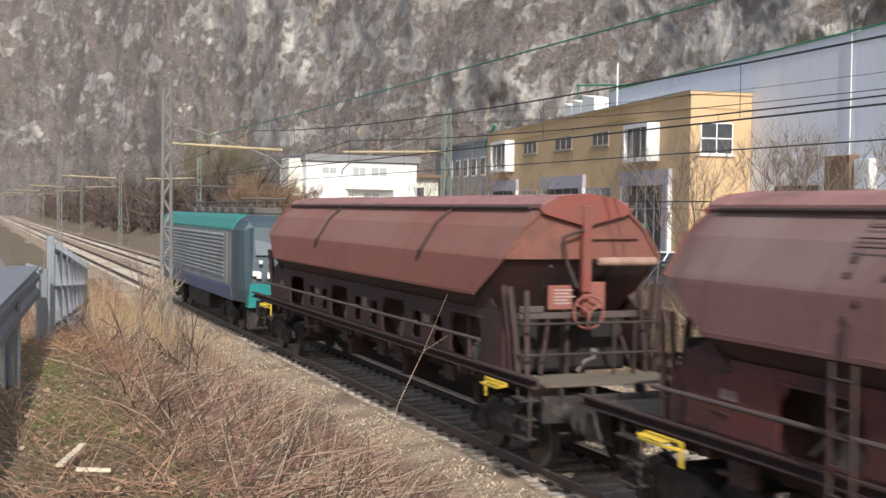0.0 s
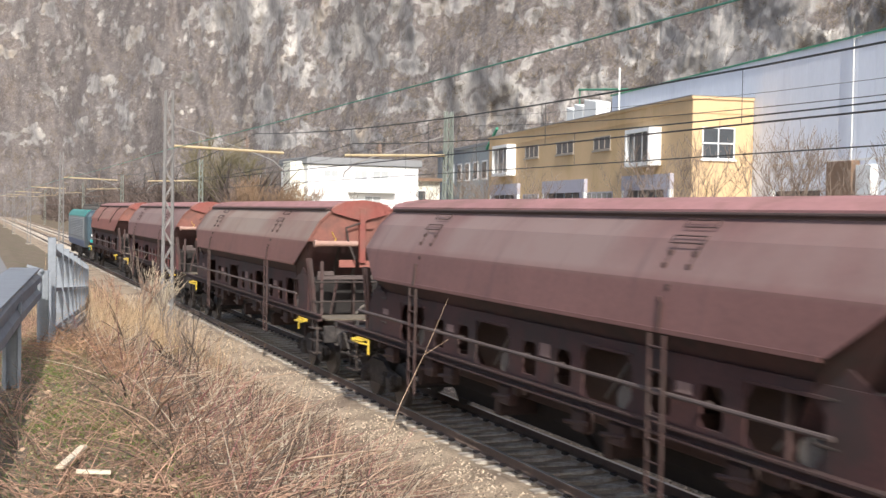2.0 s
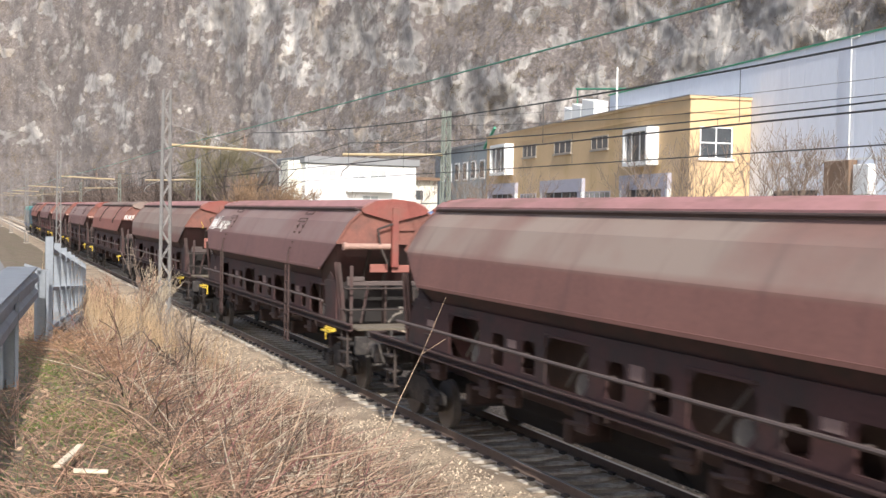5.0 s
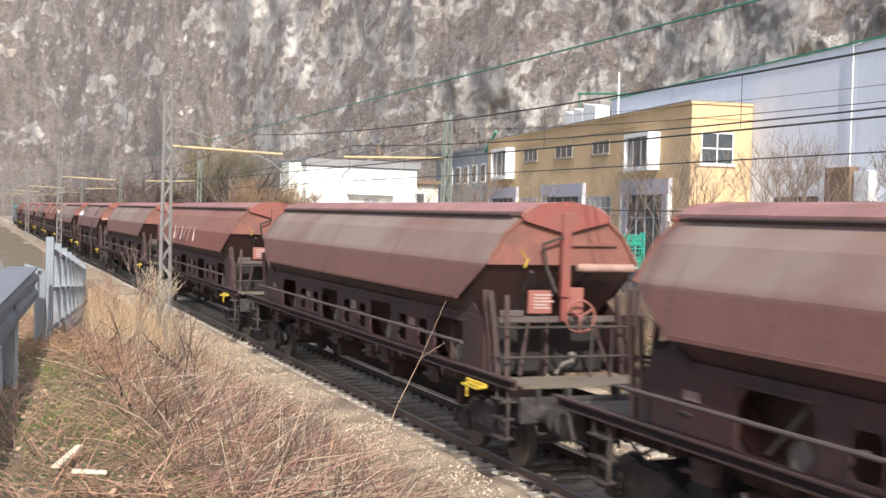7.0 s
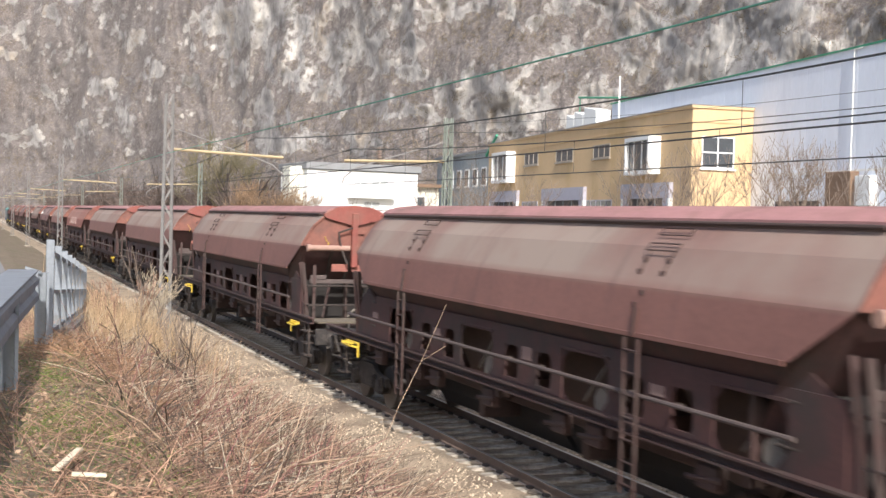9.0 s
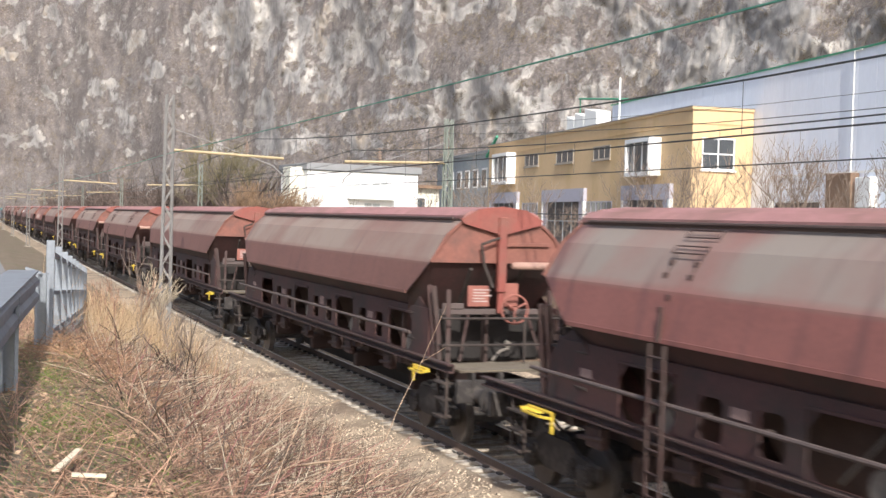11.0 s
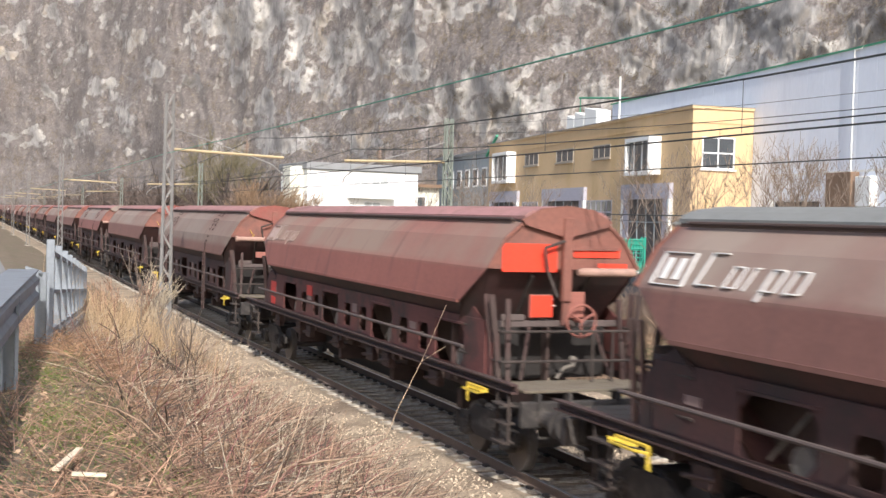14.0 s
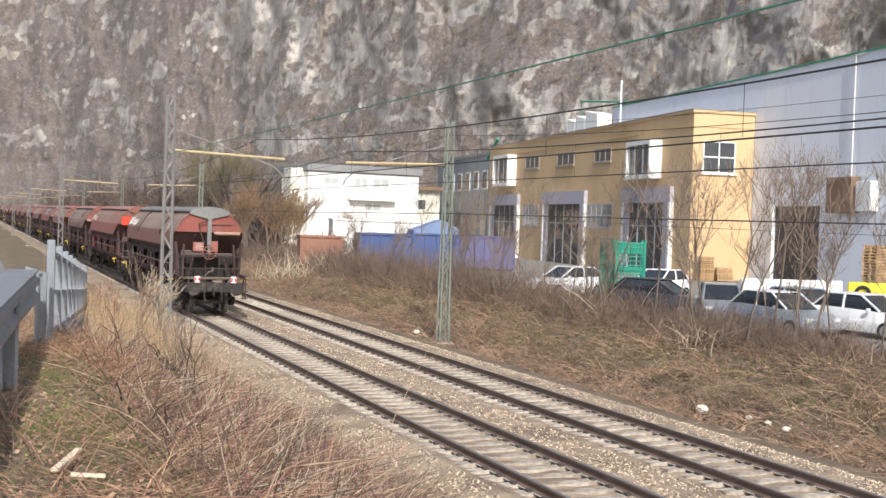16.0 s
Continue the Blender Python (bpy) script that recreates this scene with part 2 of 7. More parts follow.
def build_rails():
    sec = [(-0.075, -0.17), (0.075, -0.17), (0.075, -0.155), (0.012, -0.135), (0.012, -0.045), (0.036, -0.035), (0.036, -0.006), (-0.036, -0.006), (-0.036, -0.035), (-0.012, -0.045), (-0.012, -0.135), (-0.075, -0.155)]
    for tx, where in ((TRACK_A, "near"), (TRACK_B, "far")):
        for side in (-1, 1):
            x = tx + side * 0.7525
            bm = B()
            sweep(bm, [(x + a, b) for a, b in sec], -60, 900)
            rail = thing("rail", pose(0, 0, 0), "rusty steel rail with a bright worn running face", "rail", "rails of the double track", "structure")
            part("rail_profile", bm, M_RAIL, rail, "rusted brown rail")
            bm = B()
            sweep(bm, [(x - 0.034, -0.004), (x + 0.034, -0.004), (x + 0.03, 0.002), (x - 0.03, 0.002)], -60, 900)
            for q in (-1, 1):
                fm = B()
                sweep(fm, [(x + q * 0.02, -0.152), (x + q * 0.095, -0.158), (x + q * 0.095, -0.172), (x + q * 0.02, -0.172)], -60, 900)
                part("rail_foot", fm, M_FOOT, rail, "pale dusty rail foot")
            part("running_face", bm, M_RAILTOP, rail, "polished running face")


def build_sleepers():
    """Concrete sleepers with clips: the nearest are single things, the rest one mesh."""
    bm = B()
    sec = [(-1.2, -0.33), (1.2, -0.33), (1.2, -0.175), (0.95, -0.165), (0.55, -0.165), (0.4, -0.185), (-0.4, -0.185), (-0.55, -0.165), (-0.95, -0.165), (-1.2, -0.175)]
    sweep(bm, sec, -0.13, 0.13)
    me = bpy.data.meshes.new("sleeper")
    bm.to_mesh(me)
    bm.free()
    me.materials.append(M_SLEEPER)
    bm = B()
    for s in (-1, 1):
        for d in (-0.115, 0.115):
            x = s * 0.7525 + d
            box(bm, x - 0.045, x + 0.045, -0.07, 0.07, -0.17, -0.125)
    mc = bpy.data.meshes.new("rail_clip")
    bm.to_mesh(mc)
    bm.free()
    mc.materials.append(M_CLIP)
    for tx, name in ((TRACK_A, "track_near"), (TRACK_B, "track_far")):
        row = thing(name, pose(tx, 0, 0), "concrete sleepers with dark rail clips in ballast", "railway track", kind="structure")
        far_v, far_f, clip_v, clip_f = [], [], [], []
        cv = [tuple(v.co) for v in me.vertices]
        cf = [tuple(p.vertices) for p in me.polygons]
        kv = [tuple(v.co) for v in mc.vertices]
        kf = [tuple(p.vertices) for p in mc.polygons]
        for i in range(-30, 700):
            y = 13.0 + 0.605 * i
            if 0 <= i < 70:
                s = new("sleeper", me)
                s.parent, s.location = row, (0, y, 0)
                c = new("rail_clip", mc)
                c.parent, c.location = row, (0, y, 0)
            else:
                a, b = len(far_v), len(clip_v)
                far_v += [(p[0], p[1] + y, p[2]) for p in cv]
                far_f += [tuple(a + k for k in f) for f in cf]
                if i < 250:
                    clip_v += [(p[0], p[1] + y, p[2]) for p in kv]
                    clip_f += [tuple(b + k for k in f) for f in kf]
        tagged(raw("sleeper_row", far_v, far_f, M_SLEEPER, row), kind="stuff")
        tagged(raw("clip_row", clip_v, clip_f, M_CLIP, row), kind="stuff")


def build_road():
    ys = [-40, -20, -5] + [i * 2.0 for i in range(0, 40)] + [85, 95, 110, 140, 200]
    verts, faces = [], []
    for y in ys:
        e = -10.6 + min(max((y - 14) * 0.08, 0), 1.25) + min(max((y - 30) * 0.05, 0), 2)
        for x in (-16.5, -13, e):
            verts.append((x, y, road_z(y) + 0.05 + (0.02 if x == -13 else 0)))
    faces = [(j * 3 + i, j * 3 + i + 1, j * 3 + i + 4, j * 3 + i + 3) for j in range(len(ys) - 1) for i in range(2)]
    tagged(raw("road", verts, faces, M_ROAD, smooth=True), "worn grey asphalt road beside the line", "road", kind="structure")


build_ground()
build_ballast()
build_rails()
build_sleepers()
build_road()


# ---------- the train ----------
SPEED = 27.4
PITCH = 21.28
TAIL = 17.9 + 8.8  # centre of the leading wagon at the start

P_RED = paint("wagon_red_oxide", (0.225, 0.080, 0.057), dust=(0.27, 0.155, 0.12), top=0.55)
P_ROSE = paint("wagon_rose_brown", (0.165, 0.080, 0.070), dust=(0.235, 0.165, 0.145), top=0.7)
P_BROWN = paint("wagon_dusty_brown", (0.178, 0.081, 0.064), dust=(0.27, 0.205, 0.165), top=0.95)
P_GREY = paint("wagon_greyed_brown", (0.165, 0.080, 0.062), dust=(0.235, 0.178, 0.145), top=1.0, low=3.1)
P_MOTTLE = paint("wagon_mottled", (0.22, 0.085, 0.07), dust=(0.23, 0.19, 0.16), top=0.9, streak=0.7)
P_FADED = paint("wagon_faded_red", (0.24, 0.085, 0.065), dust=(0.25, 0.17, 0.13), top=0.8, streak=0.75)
P_END = mat("wagon_end_red", (0.235, 0.066, 0.05), rough=0.6, vary=0.2, scale=1.2, fine=14, bump=0.05, dirt=(0.2, 0.08, 0.06), dirt_amount=0.3, dirt_scale=1.4)
P_ENDB = mat("wagon_end_brown", (0.20, 0.078, 0.056), rough=0.65, vary=0.25, scale=1.0, fine=12, bump=0.05, dirt=(0.12, 0.06, 0.048), dirt_amount=0.35, dirt_scale=1.2)
P_GRIME = mat("grimed_steel", (0.044, 0.032, 0.027), rough=0.8, vary=0.35, scale=2, fine=20, bump=0.15, dirt=(0.065, 0.048, 0.04), dirt_amount=0.3, dirt_scale=2)
P_BRIGHT = mat("wagon_end_bright_red", (0.72, 0.05, 0.02), rough=0.5, vary=0.15, scale=1.2, fine=14, bump=0.04)
# dark red-brown lower body; shade below the hopper is put into this colour
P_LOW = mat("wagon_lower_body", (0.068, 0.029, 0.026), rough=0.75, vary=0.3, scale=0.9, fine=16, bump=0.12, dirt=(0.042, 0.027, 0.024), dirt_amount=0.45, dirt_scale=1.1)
P_LOWRED = mat("wagon_lower_red", (0.13, 0.042, 0.036), rough=0.7, vary=0.3, scale=0.9, fine=16, bump=0.12, dirt=(0.05, 0.028, 0.025), dirt_amount=0.4, dirt_scale=1.1)
P_FRAME = mat("wagon_frame", (0.058, 0.030, 0.026), rough=0.8, vary=0.3, scale=1.5, fine=20, bump=0.15, dirt=(0.058, 0.038, 0.032), dirt_amount=0.45, dirt_scale=1.6)
P_RAILING = mat("wagon_railing", (0.095, 0.07, 0.063), rough=0.7, vary=0.25, scale=2, fine=20)
P_ROOF = mat("wagon_roof_rose", (0.34, 0.17, 0.16), rough=0.6, vary=0.25, scale=0.8, fine=10, bump=0.05, dirt=(0.22, 0.12, 0.1), dirt_amount=0.4)
P_ROOFGREY = mat("wagon_roof_grey", (0.19, 0.19, 0.18), rough=0.55, vary=0.2, scale=0.8, fine=10, bump=0.05)
P_PLANK = mat("platform_wood", (0.15, 0.123, 0.088), rough=0.9, vary=0.3, scale=2, fine=25, bump=0.3, dirt=(0.11, 0.085, 0.06), dirt_amount=0.4, dirt_scale=2)
P_YELLOW = mat("lever_yellow", (0.62, 0.44, 0.05), rough=0.5, vary=0.15, scale=3)
P_IRON = mat("running_gear", (0.034, 0.028, 0.025), rough=0.8, vary=0.35, scale=3, fine=25, bump=0.25, dirt=(0.09, 0.075, 0.065), dirt_amount=0.3, dirt_scale=3)
P_WHEEL = mat("wheel_steel", (0.11, 0.095, 0.085), rough=0.6, metal=0.4, vary=0.3, scale=3, fine=25)
P_WHITE = mat("white_marking", (0.75, 0.73, 0.70), rough=0.6, vary=0.12, scale=4)
P_PLATE = mat("notice_plate", (0.27, 0.10, 0.075), rough=0.6, vary=0.15, scale=4)
P_TAILRED = mat("tail_board_red", (0.65, 0.04, 0.03), rough=0.5, vary=0.1)
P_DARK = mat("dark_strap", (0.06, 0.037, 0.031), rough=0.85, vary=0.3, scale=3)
P_CYL = mat("dusty_cylinder", (0.36, 0.22, 0.17), rough=0.7, vary=0.25, scale=3, fine=20, bump=0.05)
# near-black that stands in for deep shade in and under the wagons
P_SHADE = mat("painted_shade_black", (0.022, 0.018, 0.016), rough=0.9, vary=0.3, scale=3, fine=20)
P_PANEL = mat("dulled_panel", (0.24, 0.16, 0.14), rough=0.8, vary=0.2, scale=4)
P_DRIVE = mat("door_drive_grey", (0.17, 0.145, 0.12), rough=0.7, vary=0.35, scale=3, fine=20)
P_CHALK = mat("faded_lettering", (0.42, 0.33, 0.30), rough=0.8, vary=0.2, scale=4)

# half section of the hopper: roof edge, two folds, widest edge, tucked under
HALF = [(0.74, 4.27), (1.12, 3.93), (1.43, 3.41), (1.48, 3.16), (1.55, 2.82), (1.30, 2.50)]
BODY_Y = 8.75
FRONT_Y = 7.70


def end_at(e):
    """Where the hopper ends: the leading end stops shorter than the trailing one."""
    return -BODY_Y if e < 0 else FRONT_Y


def hopper_shell():
    """The upper hopper: folded plates whose lower corners are cut back at both ends."""
    bm = B()
    back = [0.0, 0.02, 0.05, 0.40, 0.92, 1.25]
    rings = []
    for e in (-1, 1):
        left = [bm.verts.new((-x, end_at(e) - e * c, z)) for (x, z), c in zip(HALF, back)]
        right = [bm.verts.new((x, end_at(e) - e * c, z)) for (x, z), c in zip(HALF, back)]
        rings.append((left, right))
    (l0, r0), (l1, r1) = rings
    for i in range(len(HALF) - 1):
        for f in (bm.faces.new((l0[i], l0[i + 1], l1[i + 1], l1[i])), bm.faces.new((r0[i + 1], r0[i], r1[i], r1[i + 1]))):
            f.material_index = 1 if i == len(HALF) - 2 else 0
    bm.faces.new((l0[0], l1[0], r1[0], r0[0]))
    bm.faces.new((l0[-1], r0[-1], r1[-1], l1[-1]))
    bmesh.ops.recalc_face_normals(bm, faces=bm.faces)
    return bm


def end_panel(e):
    """The red end wall: upright above, sloping inwards to the chute below."""
    bm = B()
    y = end_at(e)
    up = [(-0.74, 4.27), (-1.12, 3.93), (-1.42, 3.41), (1.42, 3.41), (1.12, 3.93), (0.74, 4.27)]
    a = [bm.verts.new((x, y - e * 0.005, z)) for x, z in up]
    b = [bm.verts.new((x, y - e * 0.06, z)) for x, z in up]
    bm.faces.new(a)
    bm.faces.new(b[::-1])
    for i in range(len(up)):
        j = (i + 1) % len(up)
        bm.faces.new((a[i], a[j], b[j], b[i]))
    bmesh.ops.recalc_face_normals(bm, faces=bm.faces)
    return bm


def chute(e):
    bm = B()
    y = end_at(e)
    top = [(-1.41, y - e * 0.05, 3.405), (1.41, y - e * 0.05, 3.405), (1.5, y - e * 1.0, 2.8), (-1.5, y - e * 1.0, 2.8)]
    low = [(-1.05, y - e * 1.15, 2.15), (1.05, y - e * 1.15, 2.15), (1.05, y - e * 2.2, 1.5), (-1.05, y - e * 2.2, 1.5)]
    a = [bm.verts.new(p) for p in top]
    b = [bm.verts.new(p) for p in low]
    for i in range(4):
        j = (i + 1) % 4
        bm.faces.new((a[i], a[j], b[j], b[i]))
    bm.faces.new(b)
    bmesh.ops.recalc_face_normals(bm, faces=bm.faces)
    return bm


# openings of the side wall along the wagon: (centre, half width, wide?)
HOLES = sorted([(c, 0.70, True) for c in (-6.92, -3.03, 0.88, 4.79)] + [(c, 0.24, False) for c in (-5.57, -4.42, -1.74, -0.57, 2.15, 3.33)])


def side_wall(s):
    """The lower side wall with its row of openings cut through."""
    bm = B()
    x = s * 1.34
    z0, z1 = 1.60, 2.52
    y0, y1 = -8.55, 7.3
    cuts = [y0]
    for c, w, big in HOLES:
        cuts += [c - w, c + w]
    cuts.append(y1)
    for i in range(0, len(cuts) - 1, 2):
        box(bm, x - 0.02, x + 0.02, cuts[i], cuts[i + 1], z0, z1)
    for c, w, big in HOLES:
        lo, hi = (1.62, 2.36) if big else (1.70, 2.22)
        box(bm, x - 0.02, x + 0.02, c - w, c + w, z0, lo)
        box(bm, x - 0.02, x + 0.02, c - w, c + w, hi, z1)
        q = 0.2 if big else 0.1
        for sy in (-1, 1):
            for zz, sz in ((lo, 1), (hi, -1)):
                v = [bm.verts.new((x, c + sy * w, zz)), bm.verts.new((x, c + sy * (w - q), zz)), bm.verts.new((x, c + sy * w, zz + sz * q))]
                bm.faces.new(v)
        if big:
            box(bm, x + s * 0.02, x + s * 0.05, c - w, c + w, hi, hi + 0.04)
    return bm


def funnel(c):
    """One of the discharge funnels seen through the openings."""
    bm = B()
    a = [bm.verts.new(p) for p in ((-0.85, c - 1.7, 2.5), (0.85, c - 1.7, 2.5), (0.85, c + 1.7, 2.5), (-0.85, c + 1.7, 2.5))]
    b = [bm.verts.new(p) for p in ((-0.55, c - 0.45, 1.0), (0.55, c - 0.45, 1.0), (0.55, c + 0.45, 1.0), (-0.55, c + 0.45, 1.0))]
    for i in range(4):
        j = (i + 1) % 4
        bm.faces.new((a[i], a[j], b[j], b[i]))
    bm.faces.new(b)
    bmesh.ops.recalc_face_normals(bm, faces=bm.faces)
    box(bm, -0.75, 0.75, c - 0.12, c + 0.12, 0.62, 1.0, 0.03)
    return bm


def bogie(parent, c):
    bg = B()
    for s in (-1, 1):
        x = s * 1.0
        sec = [(-1.35, 0.52), (-1.35, 0.70), (-0.7, 0.78), (-0.45, 0.92), (0.45, 0.92), (0.7, 0.78), (1.35, 0.70), (1.35, 0.52), (0.6, 0.50), (0.4, 0.40), (-0.4, 0.40), (-0.6, 0.50)]
        a = [bg.verts.new((x - 0.05, c + y, z)) for y, z in sec]
        b = [bg.verts.new((x + 0.05, c + y, z)) for y, z in sec]
        bg.faces.new(a)
        bg.faces.new(b[::-1])
        for i in range(len(sec)):
            j = (i + 1) % len(sec)
            bg.faces.new((a[i], b[i], b[j], a[j]))
        for d in (-0.9, 0.9):
            box(bg, x - 0.1, x + 0.14, c + d - 0.16, c + d + 0.16, 0.33, 0.66, 0.04)
    bmesh.ops.recalc_face_normals(bg, faces=bg.faces)
    box(bg, -0.95, 0.95, c - 0.25, c + 0.25, 0.55, 0.98, 0.04)
    frame_ob = part("bogie", bg, P_IRON, parent, "black grimy bogie frame")
    for s in (-1, 1):
        for d in (-1.16, -0.64, 0.64, 1.16):
            bm = B()
            for i in range(4):
                rod(bm, (s * 1.07, c + d, 0.44 + 0.07 * i), (s * 1.07, c + d, 0.475 + 0.07 * i), 0.085)
            rod(bm, (s * 1.07, c + d, 0.42), (s * 1.07, c + d, 0.72), 0.05)
            part("spring", bm, P_IRON, frame_ob)
    for d in (-0.9, 0.9):
        bm = B()
        for s in (-1, 1):
            rod(bm, (s * 0.69, c + d, 0.46), (s * 0.80, c + d, 0.46), 0.46, sides=28)
            rod(bm, (s * 0.66, c + d, 0.46), (s * 0.69, c + d, 0.46), 0.49, sides=28)
            rod(bm, (s * 0.80, c + d, 0.46), (s * 0.86, c + d, 0.46), 0.14, sides=14)
        rod(bm, (-0.7, c + d, 0.46), (0.7, c + d, 0.46), 0.085)
        part("wheelset", bm, P_WHEEL, frame_ob, "worn steel wheelset")


def build_wagon(style, label):
    """One bogie hopper wagon, its middle at the origin, rail tops at z 0. style: 'plain', 'strap' or 'ladder'."""
    w = thing("hopper_wagon", pose(0, 0, 0), label, "freight wagon", "hopper wagons of the train")
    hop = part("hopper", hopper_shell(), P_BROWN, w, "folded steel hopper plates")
    hop.data.materials.append(P_LOW)  # darker colour puts the shade under the hopper into the tucked plate
    # roof lids with long corrugations
    bm = B()
    sec = [(-0.80, 4.25), (-0.80, 4.31)]
    for i in range(17):
        x = -0.74 + 1.48 * i / 16
        sec.append((x, 4.33 + 0.13 * (1 - (x / 0.8) ** 2) + (0.03 if i % 2 else 0)))
    sec += [(0.80, 4.31), (0.80, 4.25)]
    sweep(bm, sec, -BODY_Y - 0.04, FRONT_Y + 0.04)
    part("roof", bm, P_ROOF, w, "corrugated swing roof")
    bm = B()
    for s in (-1, 1):
        rod(bm, (s * 0.86, -BODY_Y + 0.3, 4.25), (s * 0.86, FRONT_Y - 0.3, 4.25), 0.028)
        bar(bm, (s * 0.80, -BODY_Y, 4.21), (s * 0.80, FRONT_Y, 4.21), 0.035, 0.05)
    part("roof_rail", bm, P_DARK, w, "dark roof gutter rail")
    bm = B()
    for s in (-1, 1):
        bar(bm, (s * 1.555, -BODY_Y + 1.0, 2.80), (s * 1.555, FRONT_Y - 1.0, 2.80), 0.03, 0.06)
    part("edge_bead", bm, P_BROWN, hop)
    for e in (-1, 1):
        part("end_panel", end_panel(e), P_END, w, "red oxide end wall")
        # the chute's dark colour carries the shade below the end wall
        part("chute", chute(e), P_LOW, w, "sloping end chute, shade painted in dark red-brown")
        y = end_at(e)
        bm = B()
        bar(bm, (0.1, y + e * 0.03, 3.77), (1.02, y + e * 0.03, 3.78), 0.05, 0.06)
        part("ledge", bm, P_ENDB, w)
        # folded flange that frames the end wall
        for s in (-1, 1):
            bm = B()
            for (x0, z0), (x1, z1) in (((0.80, 4.20), (1.12, 3.93)), ((1.12, 3.93), (1.43, 3.42))):
                bar(bm, (s * x0, y + e * 0.02, z0), (s * x1, y + e * 0.02, z1), 0.035, 0.05)
            part("end_flange", bm, P_ENDB, w)
        for x in (-0.55, 0.0, 0.55):
            bm = B()
            bar(bm, (x, y - e * 0.12, 3.30), (x * 0.9, y - e * 1.10, 2.20), 0.07, 0.10)
            part("chute_rib", bm, P_GRIME, w)
        bm = B()
        box(bm, -0.085, 0.085, y, y + e * 0.14, 2.86, 4.30, 0.015)
        if style != "ladder":
            box(bm, -0.06, 0.06, y + e * 0.02, y + e * 0.10, 2.45, 2.86, 0.01)
        part("end_post", bm, P_END, w)
        # roof end cap
        bm = B()
        cap = [(-0.86, 4.24), (-0.5, 4.44), (0, 4.50), (0.5, 4.44), (0.86, 4.24), (0.78, 4.15), (0, 3.95), (-0.78, 4.15)]
        a = [bm.verts.new((x, y + e * 0.02, z)) for x, z in cap]
        b = [bm.verts.new((x, y + e * 0.09, z)) for x, z in cap]
        bm.faces.new(a)
        bm.faces.new(b[::-1])
        for i in range(8):
            bm.faces.new((a[i], a[(i + 1) % 8], b[(i + 1) % 8], b[i]))
        bmesh.ops.recalc_face_normals(bm, faces=bm.faces)
        part("roof_cap", bm, P_END, w)
        # lids' locking rods
        bm = B()
        pipe(bm, [(-0.08, y + e * 0.15, 3.90), (-0.46, y + e * 0.15, 3.77), (-0.38, y + e * 0.15, 3.35), (-0.22, y + e * 0.2, 2.95)], 0.026)
        part("locking_rod", bm, P_GRIME, w)
        bm = B()
        if e < 0 and style == "ladder":
            rod(bm, (-1.25, y + e * 0.12, 3.36), (-0.14, y + e * 0.12, 3.36), 0.075, sides=14)
            rod(bm, (-1.30, y + e * 0.12, 3.36), (-1.22, y + e * 0.12, 3.36), 0.095, sides=14)
        else:
            rod(bm, (0.26, y + e * 0.12, 3.37), (1.30, y + e * 0.12, 3.37), 0.075, sides=14)
            rod(bm, (0.20, y + e * 0.12, 3.37), (0.28, y + e * 0.12, 3.37), 0.06, sides=10)
        part("air_cylinder", bm, P_CYL, w, "dusty pale air cylinder")
        for x, hi in ((-0.66, 2.98), (0.05, 3.03)) if style != "ladder" else ((-0.60, 2.94), (-0.05, 2.92)):
            bm = B()
            box(bm, x, x + (0.44 if x < 0 else 0.34), y + e * 0.0, y + e * 0.04, 2.58 if style != "ladder" else 2.74, hi, 0.01)
            part("notice_plate", bm, P_PLATE, w, "red notice plate")
        bm = B()
        pipe(bm, [(-0.15, y + e * 0.1, 1.55), (0.02, y + e * 0.05, 1.72), (0.2, y + e * 0.08, 1.78)], 0.028)
        rod(bm, (0.2, y, 1.86), (0.2, y + e * 0.05, 1.86), 0.065, sides=12)
        part("release_lever", bm, P_DRIVE, w, "worn pale release lever")
        if style != "ladder":
            bm = B()
            for i in range(5):
                box(bm, -0.56, -0.56 + (0.36, 0.28, 0.38, 0.24, 0.3)[i], y + e * 0.04, y + e * 0.045, 2.89 - 0.055 * i, 2.915 - 0.055 * i)
            part("lettering", bm, P_CHALK, w)
        if style != "ladder" or e > 0:
            bm = B()
            hx = 0.0 if style == "strap" else 0.25
            ring(bm, (hx, y + e * 0.2, 2.54), 0.275, 0.022, n=24)
            rod(bm, (hx, y - e * 0.1, 2.54), (hx, y + e * 0.22, 2.54), 0.04)
            for a in (0.5, 2.6, 4.7):
                rod(bm, (hx, y + e * 0.2, 2.54), (hx + 0.275 * math.cos(a), y + e * 0.2, 2.54 + 0.275 * math.sin(a)), 0.018)
            part("handwheel", bm, P_PLATE, w, "round brake handwheel")
        bm = B()
        box(bm, -1.15, 1.15, min(y - e * 0.02, y - e * 0.14), max(y - e * 0.02, y - e * 0.14), 2.42, 2.53, 0.012)
        box(bm, -1.15, -0.72, min(y, y - e * 0.05), max(y, y - e * 0.05), 2.53, 2.64, 0.01)
        part("cross_beam", bm, P_RAILING, w, "dusty end cross beam")
        # added dark sheet: paints the shaded void behind the platform, stops the view through
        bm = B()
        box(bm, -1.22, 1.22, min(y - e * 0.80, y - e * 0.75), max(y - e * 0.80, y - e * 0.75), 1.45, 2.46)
        part("shade_sheet", bm, P_SHADE, w, "added dark sheet for the shade behind the platform")
        # platform, railings and corner posts
        for i in range(5):
            bm = B()
            yy = y + e * (0.06 + (0.225 if e < 0 else 0.40) * i * 1.0)
            box(bm, -1.25, 1.25, min(yy, yy + e * (0.21 if e < 0 else 0.385)), max(yy, yy + e * (0.21 if e < 0 else 0.385)), 1.47, 1.52, 0.008)
